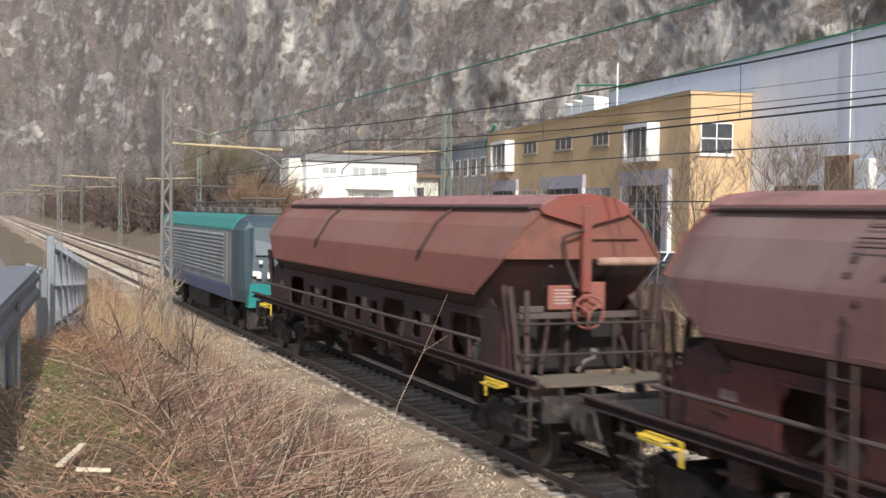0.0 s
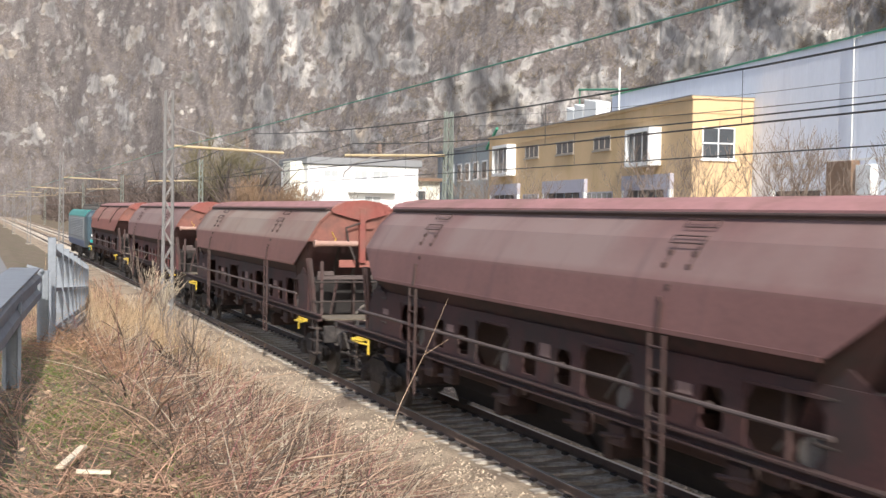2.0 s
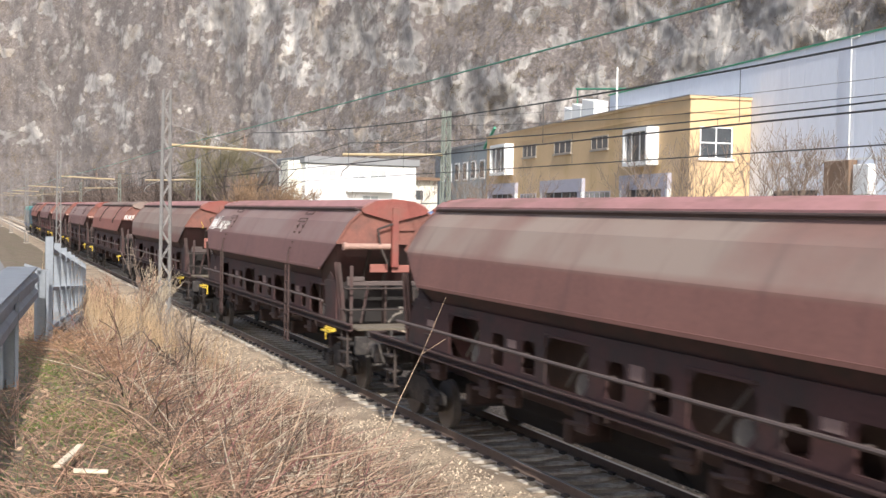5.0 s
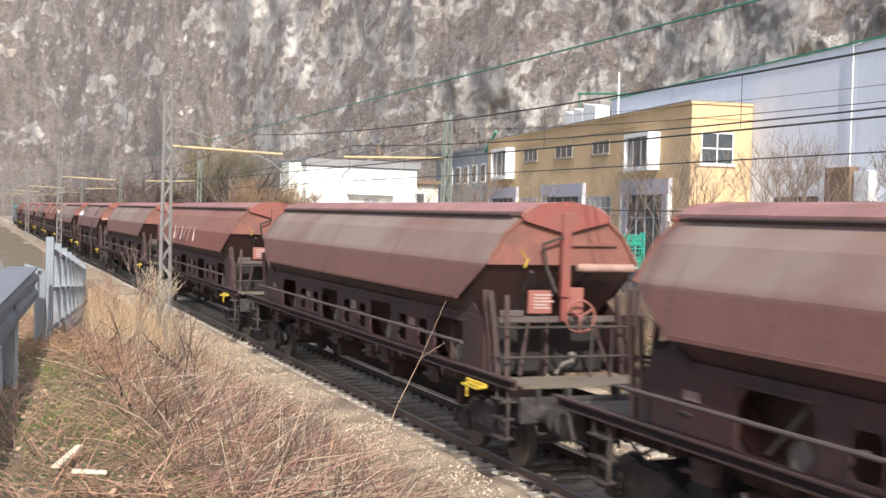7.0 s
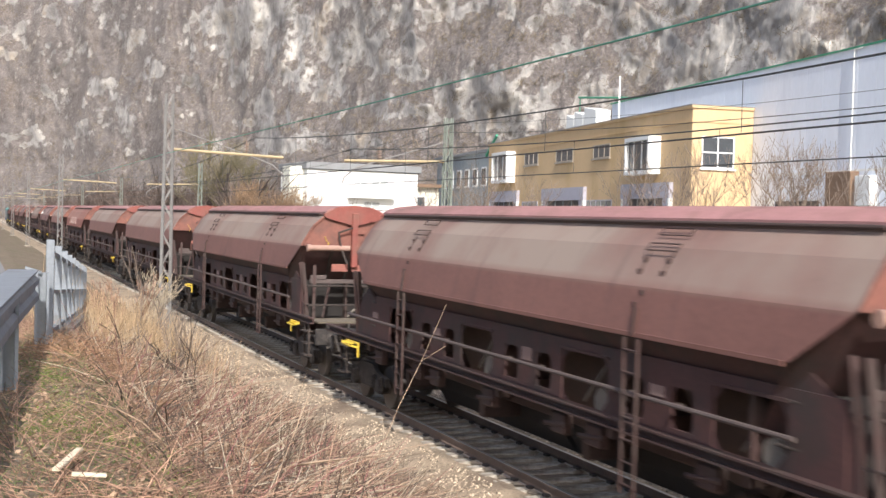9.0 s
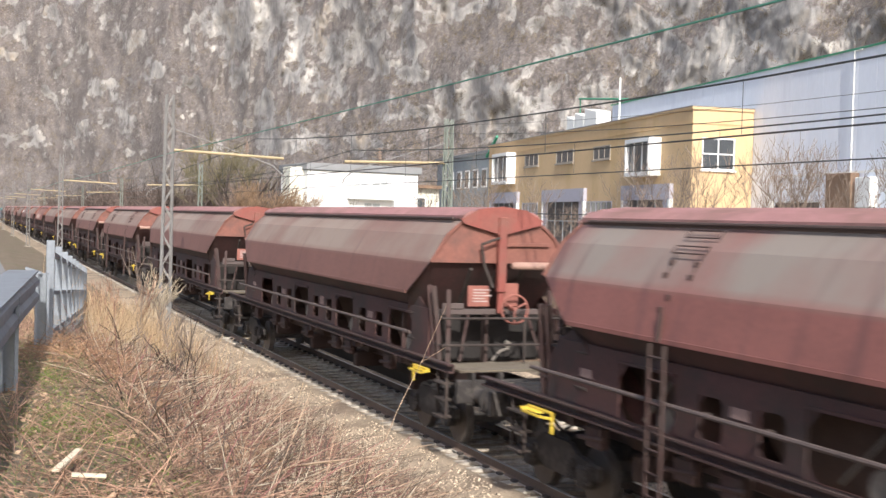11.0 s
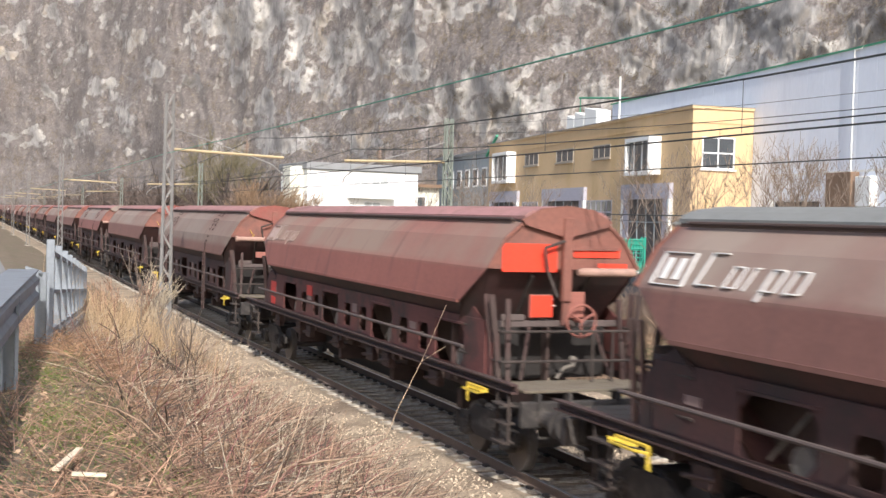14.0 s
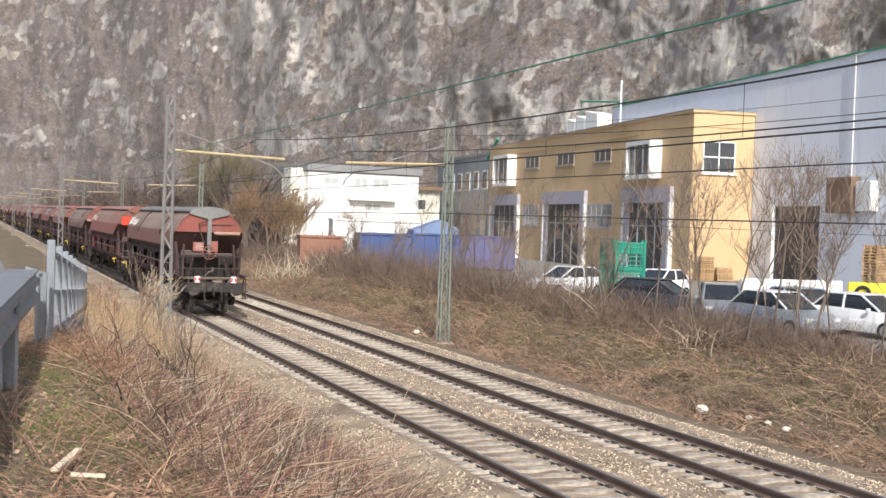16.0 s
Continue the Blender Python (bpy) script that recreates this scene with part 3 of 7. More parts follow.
            part("platform_plank", bm, P_PLANK, w, "weathered platform boards")
        bm = B()
        yo = y + e * 0.36
        for z in (2.38, 1.88):
            pipe(bm, [(-1.36, y - e * 1.3, z), (-1.28, yo, z), (1.28, yo, z), (1.36, y - e * 1.3, z)], 0.023)
            part("end_rail", bm, P_GRIME, w, "bent tubular end rail")
            bm = B()
        for x in (0.40, 0.78):
            rod(bm, (x, yo, 1.5), (x, yo, 2.38), 0.022)
            part("rail_post", bm, P_GRIME, w, "upright railing post")
            bm = B()
        for s in (-1, 1):
            bm = B()
            for d in (-0.10, 0.14):
                pts = [(s * 1.40, y + e * d, 2.98), (s * 1.32, y + e * (d + 0.04), 2.3), (s * 1.26, y + e * (d + 0.06), 1.5)]
                for a, b in zip(pts, pts[1:]):
                    bar(bm, a, b, 0.06, 0.085)
            bar(bm, (s * 1.05, y + e * 0.02, 2.90), (s * 1.10, y + e * 0.2, 1.5), 0.08, 0.06)
            bar(bm, (s * 0.62, y - e * 0.02, 2.42), (s * 0.86, y + e * 0.2, 1.55), 0.05, 0.05)
            part("end_stanchion", bm, P_FRAME, w, "bent steel stanchion")
            bm = B()
            for yy in (0.55, 0.98):
                bar(bm, (s * 1.42, y + e * yy, 1.45), (s * 1.42, y + e * yy, 0.62), 0.05, 0.03)
            for z in (0.64, 0.95, 1.25):
                box(bm, s * 1.42 - 0.11, s * 1.42 + 0.11, min(y + e * 0.53, y + e * 1.0), max(y + e * 0.53, y + e * 1.0), z, z + 0.03)
            part("step_ladder", bm, P_GRIME, w, "corner steps")
            # corner gusset between side wall and end chute
            bm = B()
            ga = [(y + e * 0.0, 1.60), (y + e * 0.0, 2.15), (y - e * 0.35, 2.48), (y - e * 0.95, 2.78), (y - e * 1.2, 2.5), (y - e * 0.62, 2.3), (y - e * 0.62, 1.60)]
            va = [bm.verts.new((s * 1.33, q, z)) for q, z in ga]
            vb = [bm.verts.new((s * 1.30, q, z)) for q, z in ga]
            bm.faces.new(va)
            bm.faces.new(vb[::-1])
            for i in range(7):
                bm.faces.new((va[i], va[(i + 1) % 7], vb[(i + 1) % 7], vb[i]))
            bmesh.ops.recalc_face_normals(bm, faces=bm.faces)
            part("corner_gusset", bm, P_LOW, w, "dark red corner gusset plate")
            # buffers
            yf = e * BODY_Y
            bm = B()
            rod(bm, (s * 0.875, yf + e * 1.22, 1.06), (s * 0.875, yf + e * 1.55, 1.06), 0.13, sides=14)
            rod(bm, (s * 0.875, yf + e * 1.5, 1.06), (s * 0.875, yf + e * 1.74, 1.06), 0.095, sides=12)
            rod(bm, (s * 0.875, yf + e * 1.74, 1.06), (s * 0.875, yf + e * 1.80, 1.06), 0.24, sides=20)
            part("buffer", bm, P_IRON, w, "round steel buffer")
        yf = e * BODY_Y
        bm = B()
        box(bm, -1.3, 1.3, min(yf + e * 1.08, yf + e * 1.22), max(yf + e * 1.08, yf + e * 1.22), 0.92, 1.34, 0.02)
        for x in (-1.0, -0.45, 0.45, 1.0):
            box(bm, x - 0.03, x + 0.03, min(yf + e * 1.0, yf + e * 1.25), max(yf + e * 1.0, yf + e * 1.25), 0.98, 1.47, 0.01)
        box(bm, -0.28, 0.28, min(yf + e * 1.18, yf + e * 1.3), max(yf + e * 1.18, yf + e * 1.3), 0.95, 1.2, 0.03)
        part("headstock", bm, P_IRON, w, "grimy headstock beam")
        bm = B()
        rod(bm, (0, yf + e * 1.2, 1.05), (0, yf + e * 1.6, 1.02), 0.05)
        ring(bm, (0, yf + e * 1.5, 0.9), 0.11, 0.03, axis="X", n=10)
        part("coupling", bm, P_IRON, w, "screw coupling")
        bm = B()
        pipe(bm, [(0.35, yf + e * 1.22, 0.95), (0.38, yf + e * 1.4, 0.65), (0.3, yf + e * 1.55, 0.55), (0.2, yf + e * 1.7, 0.75)], 0.03)
        part("air_hose", bm, P_IRON, w)
        bm = B()
        pipe(bm, [(-0.35, yf + e * 1.22, 0.95), (-0.36, yf + e * 1.38, 0.62), (-0.25, yf + e * 1.5, 0.6)], 0.03)
        part("air_hose", bm, P_IRON, w)
        # yellow brake change-over lever on both sides
        for s in (-1, 1):
            if e > 0 and style == "plain":
                continue
            bm = B()
            x = s * 1.5
            pipe(bm, [(x, y - e * 0.55, 1.12), (x, y - e * 0.55, 1.42), (x, y + e * 0.25, 1.42)], 0.026)
            pipe(bm, [(x + s * 0.02, y - e * 0.55, 1.34), (x + s * 0.15, y - e * 0.4, 1.36), (x + s * 0.14, y + e * 0.2, 1.36), (x, y + e * 0.3, 1.4)], 0.022)
            for i in range(4):
                yy = y - e * (0.3 - 0.16 * i)
                bar(bm, (x + s * 0.02, yy, 1.4), (x + s * 0.13, yy + e * 0.08, 1.4), 0.02, 0.035)
            part("brake_lever", bm, P_YELLOW, w, "yellow brake lever bracket")
    for s in (-1, 1):
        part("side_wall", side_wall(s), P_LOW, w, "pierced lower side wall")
        bm = B()
        rod(bm, (s * 1.50, -7.9, 2.02), (s * 1.50, 7.9, 2.02), 0.032)
        for c, wd, big in HOLES:
            if not big:
                bar(bm, (s * 1.34, c, 2.02), (s * 1.50, c, 2.02), 0.04, 0.04)
        part("side_tube", bm, P_RAILING, w, "long side handrail tube")
        bm = B()
        x = s * 1.38
        sweep(bm, [(x + s * 0.10, 1.62), (x - s * 0.03, 1.62), (x - s * 0.03, 1.46), (x + s * 0.08, 1.46), (x + s * 0.08, 1.49), (x, 1.49), (x, 1.59), (x + s * 0.10, 1.59)], -9.9, 9.9)
        part("sole_bar", bm, P_FRAME, w, "steel channel sole bar")
        for yy in (-6.1, -3.3, -2.2, 0.4, 2.9, 3.9, 6.2):
            bm = B()
            box(bm, s * 1.28 - 0.07, s * 1.28 + 0.1, yy - 0.22, yy + 0.22, 1.08, 1.40, 0.03)
            rod(bm, (s * 1.34, yy - 0.3, 1.25), (s * 1.34, yy + 0.4, 1.18), 0.035)
            part("valve_gear", bm, P_FRAME, w, "discharge valve gear")
        for yy, h in ((-5.0, 0.14), (-1.15, 0.2), (2.74, 0.13), (6.4, 0.12)):
            bm = B()
            box(bm, s * 1.365, s * 1.372, yy - 0.17, yy + 0.17, 2.05, 2.05 + h)
            part("data_panel", bm, P_PANEL, w, "small pale data panel")
    for c, wd, big in HOLES:
        if big:
            for s in (-1, 1):
                bm = B()
                rod(bm, (s * 0.9, c - 0.35, 1.72), (s * 1.26, c - 0.35, 1.72), 0.2, sides=14)
                rod(bm, (s * 1.1, c + 0.45, 1.62), (s * 1.1, c - 0.3, 2.3), 0.022)
                part("door_drive", bm, P_DRIVE, w, "worn discharge door drive")
    # funnels coloured dark for the shade seen inside the openings
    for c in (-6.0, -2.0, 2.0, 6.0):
        part("funnel", funnel(c), P_DARK, w, "discharge funnel, inner shade painted dark")
    bm = B()
    box(bm, -0.35, 0.35, -9.8, 9.8, 0.95, 1.28, 0.02)
    for yy in (-6.9, -3.8, 0, 3.8, 6.9):
        box(bm, -1.34, 1.34, yy - 0.09, yy + 0.09, 1.30, 1.58)
        box(bm, -1.30, 1.30, yy - 0.03, yy + 0.03, 1.58, 2.48)
    part("underframe", bm, P_FRAME, w, "dark underframe")
    # added dark blocks between the bogies, in place of the shade under the wagon
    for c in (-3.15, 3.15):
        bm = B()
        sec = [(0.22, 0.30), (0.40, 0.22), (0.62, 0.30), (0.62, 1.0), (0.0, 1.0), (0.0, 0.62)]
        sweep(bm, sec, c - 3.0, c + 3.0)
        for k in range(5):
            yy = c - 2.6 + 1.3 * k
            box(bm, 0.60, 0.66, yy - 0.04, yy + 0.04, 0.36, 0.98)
        part("shade_block", bm, P_SHADE, w, "added dark block for the shade between the bogies")
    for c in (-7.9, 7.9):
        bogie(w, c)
    # added plate along the middle: blocks light so the openings look dark
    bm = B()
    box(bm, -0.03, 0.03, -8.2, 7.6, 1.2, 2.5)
    part("light_stop", bm, P_DARK, w, "added dark plate that blocks light through the openings")
    if style == "strap":
        for yy in (-4.95, 2.4):
            for s in (-1, 1):
                bm = B()
                pts = [(s * (x + 0.02), yy + 0.05 * i, z + 0.02) for i, (x, z) in enumerate(HALF[:3])] + [(s * 1.47, yy + 0.2, 3.22)]
                for a, b in zip(pts, pts[1:]):
                    bar(bm, a, b, 0.10, 0.05)
                part("strap", bm, P_DARK, w, "dark stiffening strap")
    if style == "ladder":
        for yy in (-4.68, 4.2):
            for s in (-1, 1):
                for x, z, wd in ((0.93, 4.13, 0.36), (1.13, 3.93, 0.36)):
                    bm = B()
                    pts = [(s * (x + 0.005), yy - 0.05 - wd, z + 0.045), (s * (x + 0.005), yy - 0.05 + wd, z + 0.045), (s * (x + 0.085), yy - 0.05 + wd, z - 0.045), (s * (x + 0.085), yy - 0.05 - wd, z - 0.045)]
                    pipe(bm, pts + pts[:1], 0.010)
                    part("step_frame", bm, P_FRAME, w, "framed climbing step on the hopper")
                for x, z, off in ((1.23, 3.76, -0.3), (1.23, 3.76, 0.26), (1.32, 3.60, -0.3), (1.32, 3.60, 0.26), (1.44, 3.34, -0.02), (1.48, 3.18, 0.1)):
                    bm = B()
                    box(bm, s * x - 0.03, s * x + 0.03, yy + off - 0.035, yy + off + 0.035, z - 0.035, z + 0.035, 0.006)
                    part("peg_bracket", bm, P_FRAME, w, "small step bracket")
                bm = B()
                bar(bm, (s * 1.15, yy - 0.3, 3.88), (s * 1.335, yy - 0.3, 3.58), 0.018, 0.015)
                bar(bm, (s * 1.15, yy + 0.26, 3.88), (s * 1.335, yy + 0.26, 3.58), 0.018, 0.015)
                part("step_rail", bm, P_FRAME, w)
                bm = B()
                bar(bm, (s * 1.54, yy, 3.15), (s * 1.58, yy, 2.78), 0.06, 0.03)
                part("ladder_bracket", bm, P_FRAME, w)
                bm = B()
                for d in (-0.17, 0.17):
                    bar(bm, (s * 1.58, yy + d, 2.75), (s * 1.58, yy + d, 0.72), 0.045, 0.03)
                for i in range(7):
                    rod(bm, (s * 1.58, yy - 0.17, 0.85 + 0.29 * i), (s * 1.58, yy + 0.17, 0.85 + 0.29 * i), 0.016)
                part("ladder", bm, P_FRAME, w, "steel side ladder")
    return w


def recolour(w, body=None, end=None, roof=None, cap=None, post=None, low=None):
    for o in w.children_recursive:
        name = o.name.split(".")[0]
        m = {"hopper": body, "edge_bead": body, "end_panel": end, "end_post": post or cap or end, "roof_cap": cap or end, "roof": roof, "side_wall": low, "corner_gusset": low}.get(name)
        if m is not None:
            o.material_slots[0].link = "OBJECT"
            o.material_slots[0].material = m


# style, body, end, roof, roof cap, what sets it apart
TRAIN = [
    ("strap", P_RED, P_ENDB, P_ROOF, P_END, "red-oxide hopper wagon with dark straps"),
    ("ladder", P_ROSE, P_ENDB, P_ROOF, P_END, "rose-brown hopper wagon with side ladders, red end"),
    ("ladder", P_BROWN, P_ENDB, P_ROOF, P_END, "dusty brown hopper wagon with side ladders"),
    ("ladder", P_ROSE, P_ENDB, P_ROOF, P_END, "red-brown hopper wagon with side ladders"),
    ("strap", P_RED, P_ENDB, P_GREY, P_GREY, "red hopper wagon with white scrawl on its end"),
    ("plain", P_GREY, P_ENDB, P_ROOF, P_END, "greyed brown hopper wagon with a red end"),
    ("ladder", P_ROSE, P_ENDB, P_ROOF, P_END, "red hopper wagon with white marking and ladders"),
    ("plain", P_BROWN, P_ENDB, P_ROOF, P_END, "dusty brown hopper wagon"),
    ("plain", P_RED, P_ENDB, P_ROOF, P_END, "red hopper wagon with faint white scribbles"),
    ("plain", P_BROWN, P_ENDB, P_ROOF, P_END, "dusty brown hopper wagon with a red end"),
    ("plain", P_BROWN, P_ENDB, P_ROOF, P_END, "red-brown hopper wagon, plain sides"),
    ("ladder", P_BROWN, P_ENDB, P_ROOF, P_END, "brown hopper wagon with rungs and ladders"),
    ("ladder", P_BROWN, P_ENDB, P_ROOF, P_END, "dusty brown hopper wagon with rungs and ladders"),
    ("plain", P_BROWN, P_ENDB, P_ROOF, P_END, "brown hopper wagon, plain sides"),
    ("plain", P_BROWN, P_ENDB, P_ROOF, P_END, "brown hopper wagon with a red end"),
    ("ladder", P_MOTTLE, P_ENDB, P_ROOF, P_MOTTLE, "mottled grey and red hopper wagon with ladders"),
    ("plain", P_BROWN, P_ENDB, P_ROOF, P_END, "dusty brown hopper wagon with a red end"),
    ("ladder", P_GREY, P_ENDB, P_ROOF, P_END, "grey-brown hopper wagon with rungs and ladders"),
    ("plain", P_FADED, P_ENDB, P_ROOF, P_ENDB, "faded red hopper wagon with a bright red end"),
    ("strap", P_BROWN, P_END, P_ROOFGREY, P_ROOFGREY, "last hopper wagon, grey roof and tail boards"),
]


def letters(parent, s, y0, material, name="wagon_lettering"):
    """A framed mark and five slanting letter blocks on the middle plate of a hopper side."""
    bm = B()
    def plate(y, z):
        t = (3.93 - z) / 0.52
        return Vector((s * (1.12 + 0.31 * t + 0.012), y, z))
    def stroke(ya, za, yb, zb, wd):
        bar(bm, plate(ya, za), plate(yb, zb), wd, 0.012)
    y = y0
    for a, b in (((0, 3.48), (0, 3.88)), ((0, 3.88), (0.70, 3.88)), ((0.70, 3.88), (0.70, 3.48)), ((0.70, 3.48), (0, 3.48))):
        stroke(y + s * a[0], a[1], y + s * b[0], b[1], 0.045)
    stroke(y + s * 0.20, 3.55, y + s * 0.20, 3.81, 0.12)
    stroke(y + s * 0.48, 3.55, y + s * 0.48, 3.81, 0.12)
    y += s * 0.95
    for i, (w, top) in enumerate(((0.42, 3.90), (0.26, 3.76), (0.18, 3.76), (0.27, 3.76), (0.27, 3.76))):
        stroke(y + s * 0.03, 3.50 if i != 3 else 3.40, y + s * 0.10, top, 0.075)
        if i != 2:
            stroke(y + s * 0.03, 3.52, y + s * w, 3.52, 0.06)
        stroke(y + s * 0.10, top, y + s * w, top, 0.06)
        if i in (1, 3, 4):
            stroke(y + s * w, 3.52, y + s * (w + 0.05), top, 0.07)
        y += s * (w + 0.14)
    return part(name, bm, material, parent, "white painted mark")


def build_train():
    masters = {k: build_wagon(k, "master") for k in ("plain", "strap", "ladder")}
    used, wagons = set(), []
    for n, (style, body, end, roof, cap, label) in enumerate(TRAIN):
        y = TAIL - PITCH * n
        if style in used:
            w = copy_thing(masters[style], pose(0, y, 0))
        else:
            w = masters[style]
            w.matrix_basis = pose(0, y, 0)
            used.add(style)
        tagged(w, label)
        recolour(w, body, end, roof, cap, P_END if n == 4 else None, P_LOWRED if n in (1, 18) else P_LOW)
        wagons.append((w, y))
    rnd = random.Random(8)
    # what is painted on single wagons
    for n, m in ((6, P_WHITE), (19, P_WHITE), (18, P_CHALK)):
        letters(wagons[n][0], -1, 7.4, m)
    w = wagons[4][0]
    bm = B()
    def spot(yy, t):
        return Vector((yy, -BODY_Y - 0.015, 3.70 - 0.26 * t))
    for i in range(8):
        yy = -1.28 + 0.105 * i
        marks = (((0, 0), (0, 1)), ((0, 0), (0.09, 0.1)), ((0.09, 0.1), (0.02, 0.55)), ((0.02, 0.55), (0.1, 1))) if i % 2 else (((0, 1), (0.05, 0)), ((0.05, 0), (0.1, 1)), ((0.02, 0.6), (0.09, 0.6)))
        for a, b in marks:
            bar(bm, spot(yy + a[0], a[1]), spot(yy + b[0], b[1]), 0.028, 0.02)
    part("scrawl", bm, P_WHITE, w, "white spray-paint scrawl")
    w = wagons[8][0]
    bm = B()
    for i in range(7):
        yy = 3.5 - 0.9 * i
        a, b = (-1.40, yy, 3.48), (-1.535, yy - rnd.uniform(-0.3, 0.3), 2.98)
        bar(bm, a, b, 0.05, 0.02)
    part("scrawl", bm, P_CHALK, w, "faint white scribbles")
    # warning marks on the ends
    for n in (1, 2, 4, 5, 8, 9, 10, 11, 15, 16, 17, 18):
        bm = B()
        y = -BODY_Y - 0.012
        if n == 18:
            v = [bm.verts.new((-0.95, y, 3.52)), bm.verts.new((-0.65, y, 3.52)), bm.verts.new((-0.80, y, 3.78))]
            bm.faces.new(v)
            bmesh.ops.extrude_face_region(bm, geom=bm.faces[:])
        else:
            bar(bm, (-0.80, y, 3.66), (-0.74, y, 3.52), 0.07, 0.01)
            bar(bm, (-0.68, y, 3.52), (-0.74, y, 3.36), 0.07, 0.01)
        part("warning_mark", bm, P_YELLOW, wagons[n][0], "yellow warning mark")
    w = wagons[18][0]
    y = -BODY_Y - 0.008
    for x0, x1, z0, z1 in ((-1.18, -0.16, 3.36, 3.84), (0.16, 1.05, 3.62, 3.80), (0.65, 1.2, 3.44, 3.52), (-0.64, -0.24, 2.60, 2.96)):
        bm = B()
        yy = y if z0 > 3 else -BODY_Y - 0.047
        box(bm, x0, x1, yy - 0.012, yy, z0, z1)
        part("red_patch", bm, P_BRIGHT, w, "freshly painted bright red patch")
    for ya, yb, z0, z1 in ((6.35, 6.95, 1.95, 2.30), (6.45, 6.90, 1.66, 1.88), (2.50, 3.0, 2.16, 2.42), (-2.9, -2.5, 1.50, 1.60)):
        bm = B()
        box(bm, -1.374, -1.362, ya, yb, z0, z1)
        part("red_patch", bm, P_TAILRED, w, "freshly painted bright red patch")
    # tail boards
    w = wagons[19][0]
    y = -BODY_Y - 1.26
    for s in (-1, 1):
        bm = B()
        box(bm, 0.1 + s * 0.76 - 0.12, 0.1 + s * 0.76 + 0.12, y - 0.02, y, 1.33, 1.60, 0.01)
        board = part("tail_board", bm, P_WHITE, w, "red and white tail board")
        bm = B()
        for e in (-1, 1):
            c = 0.1 + s * 0.76
            v = [bm.verts.new((c + q, y - 0.025, 1.465 + r)) for q, r in ((e * 0.11, -0.12), (e * 0.11, 0.12), (e * 0.02, 0.0))]
            bm.faces.new(v)
        part("tail_triangle", bm, P_TAILRED, board)
    return wagons


L_TEAL = mat("loco_teal", (0.03, 0.24, 0.22), rough=0.4, vary=0.15, scale=1, fine=10, bump=0.03)
L_GREY = mat("loco_grey", (0.27, 0.285, 0.285), rough=0.5, vary=0.15, scale=1, fine=12, bump=0.03, dirt=(0.2, 0.19, 0.18), dirt_amount=0.3)
L_BLUE = mat("loco_blue_skirt", (0.095, 0.125, 0.21), rough=0.5, vary=0.2, scale=1)
L_NOSE = mat("loco_nose_slate", (0.05, 0.075, 0.088), rough=0.38, vary=0.12, scale=1, bump=0.02)
L_ROOF = mat("loco_roof_gear", (0.10, 0.09, 0.08), rough=0.8, vary=0.3)
L_GLASS = mat("loco_glass", (0.16, 0.18, 0.20), rough=0.08, vary=0.1, bump=0)


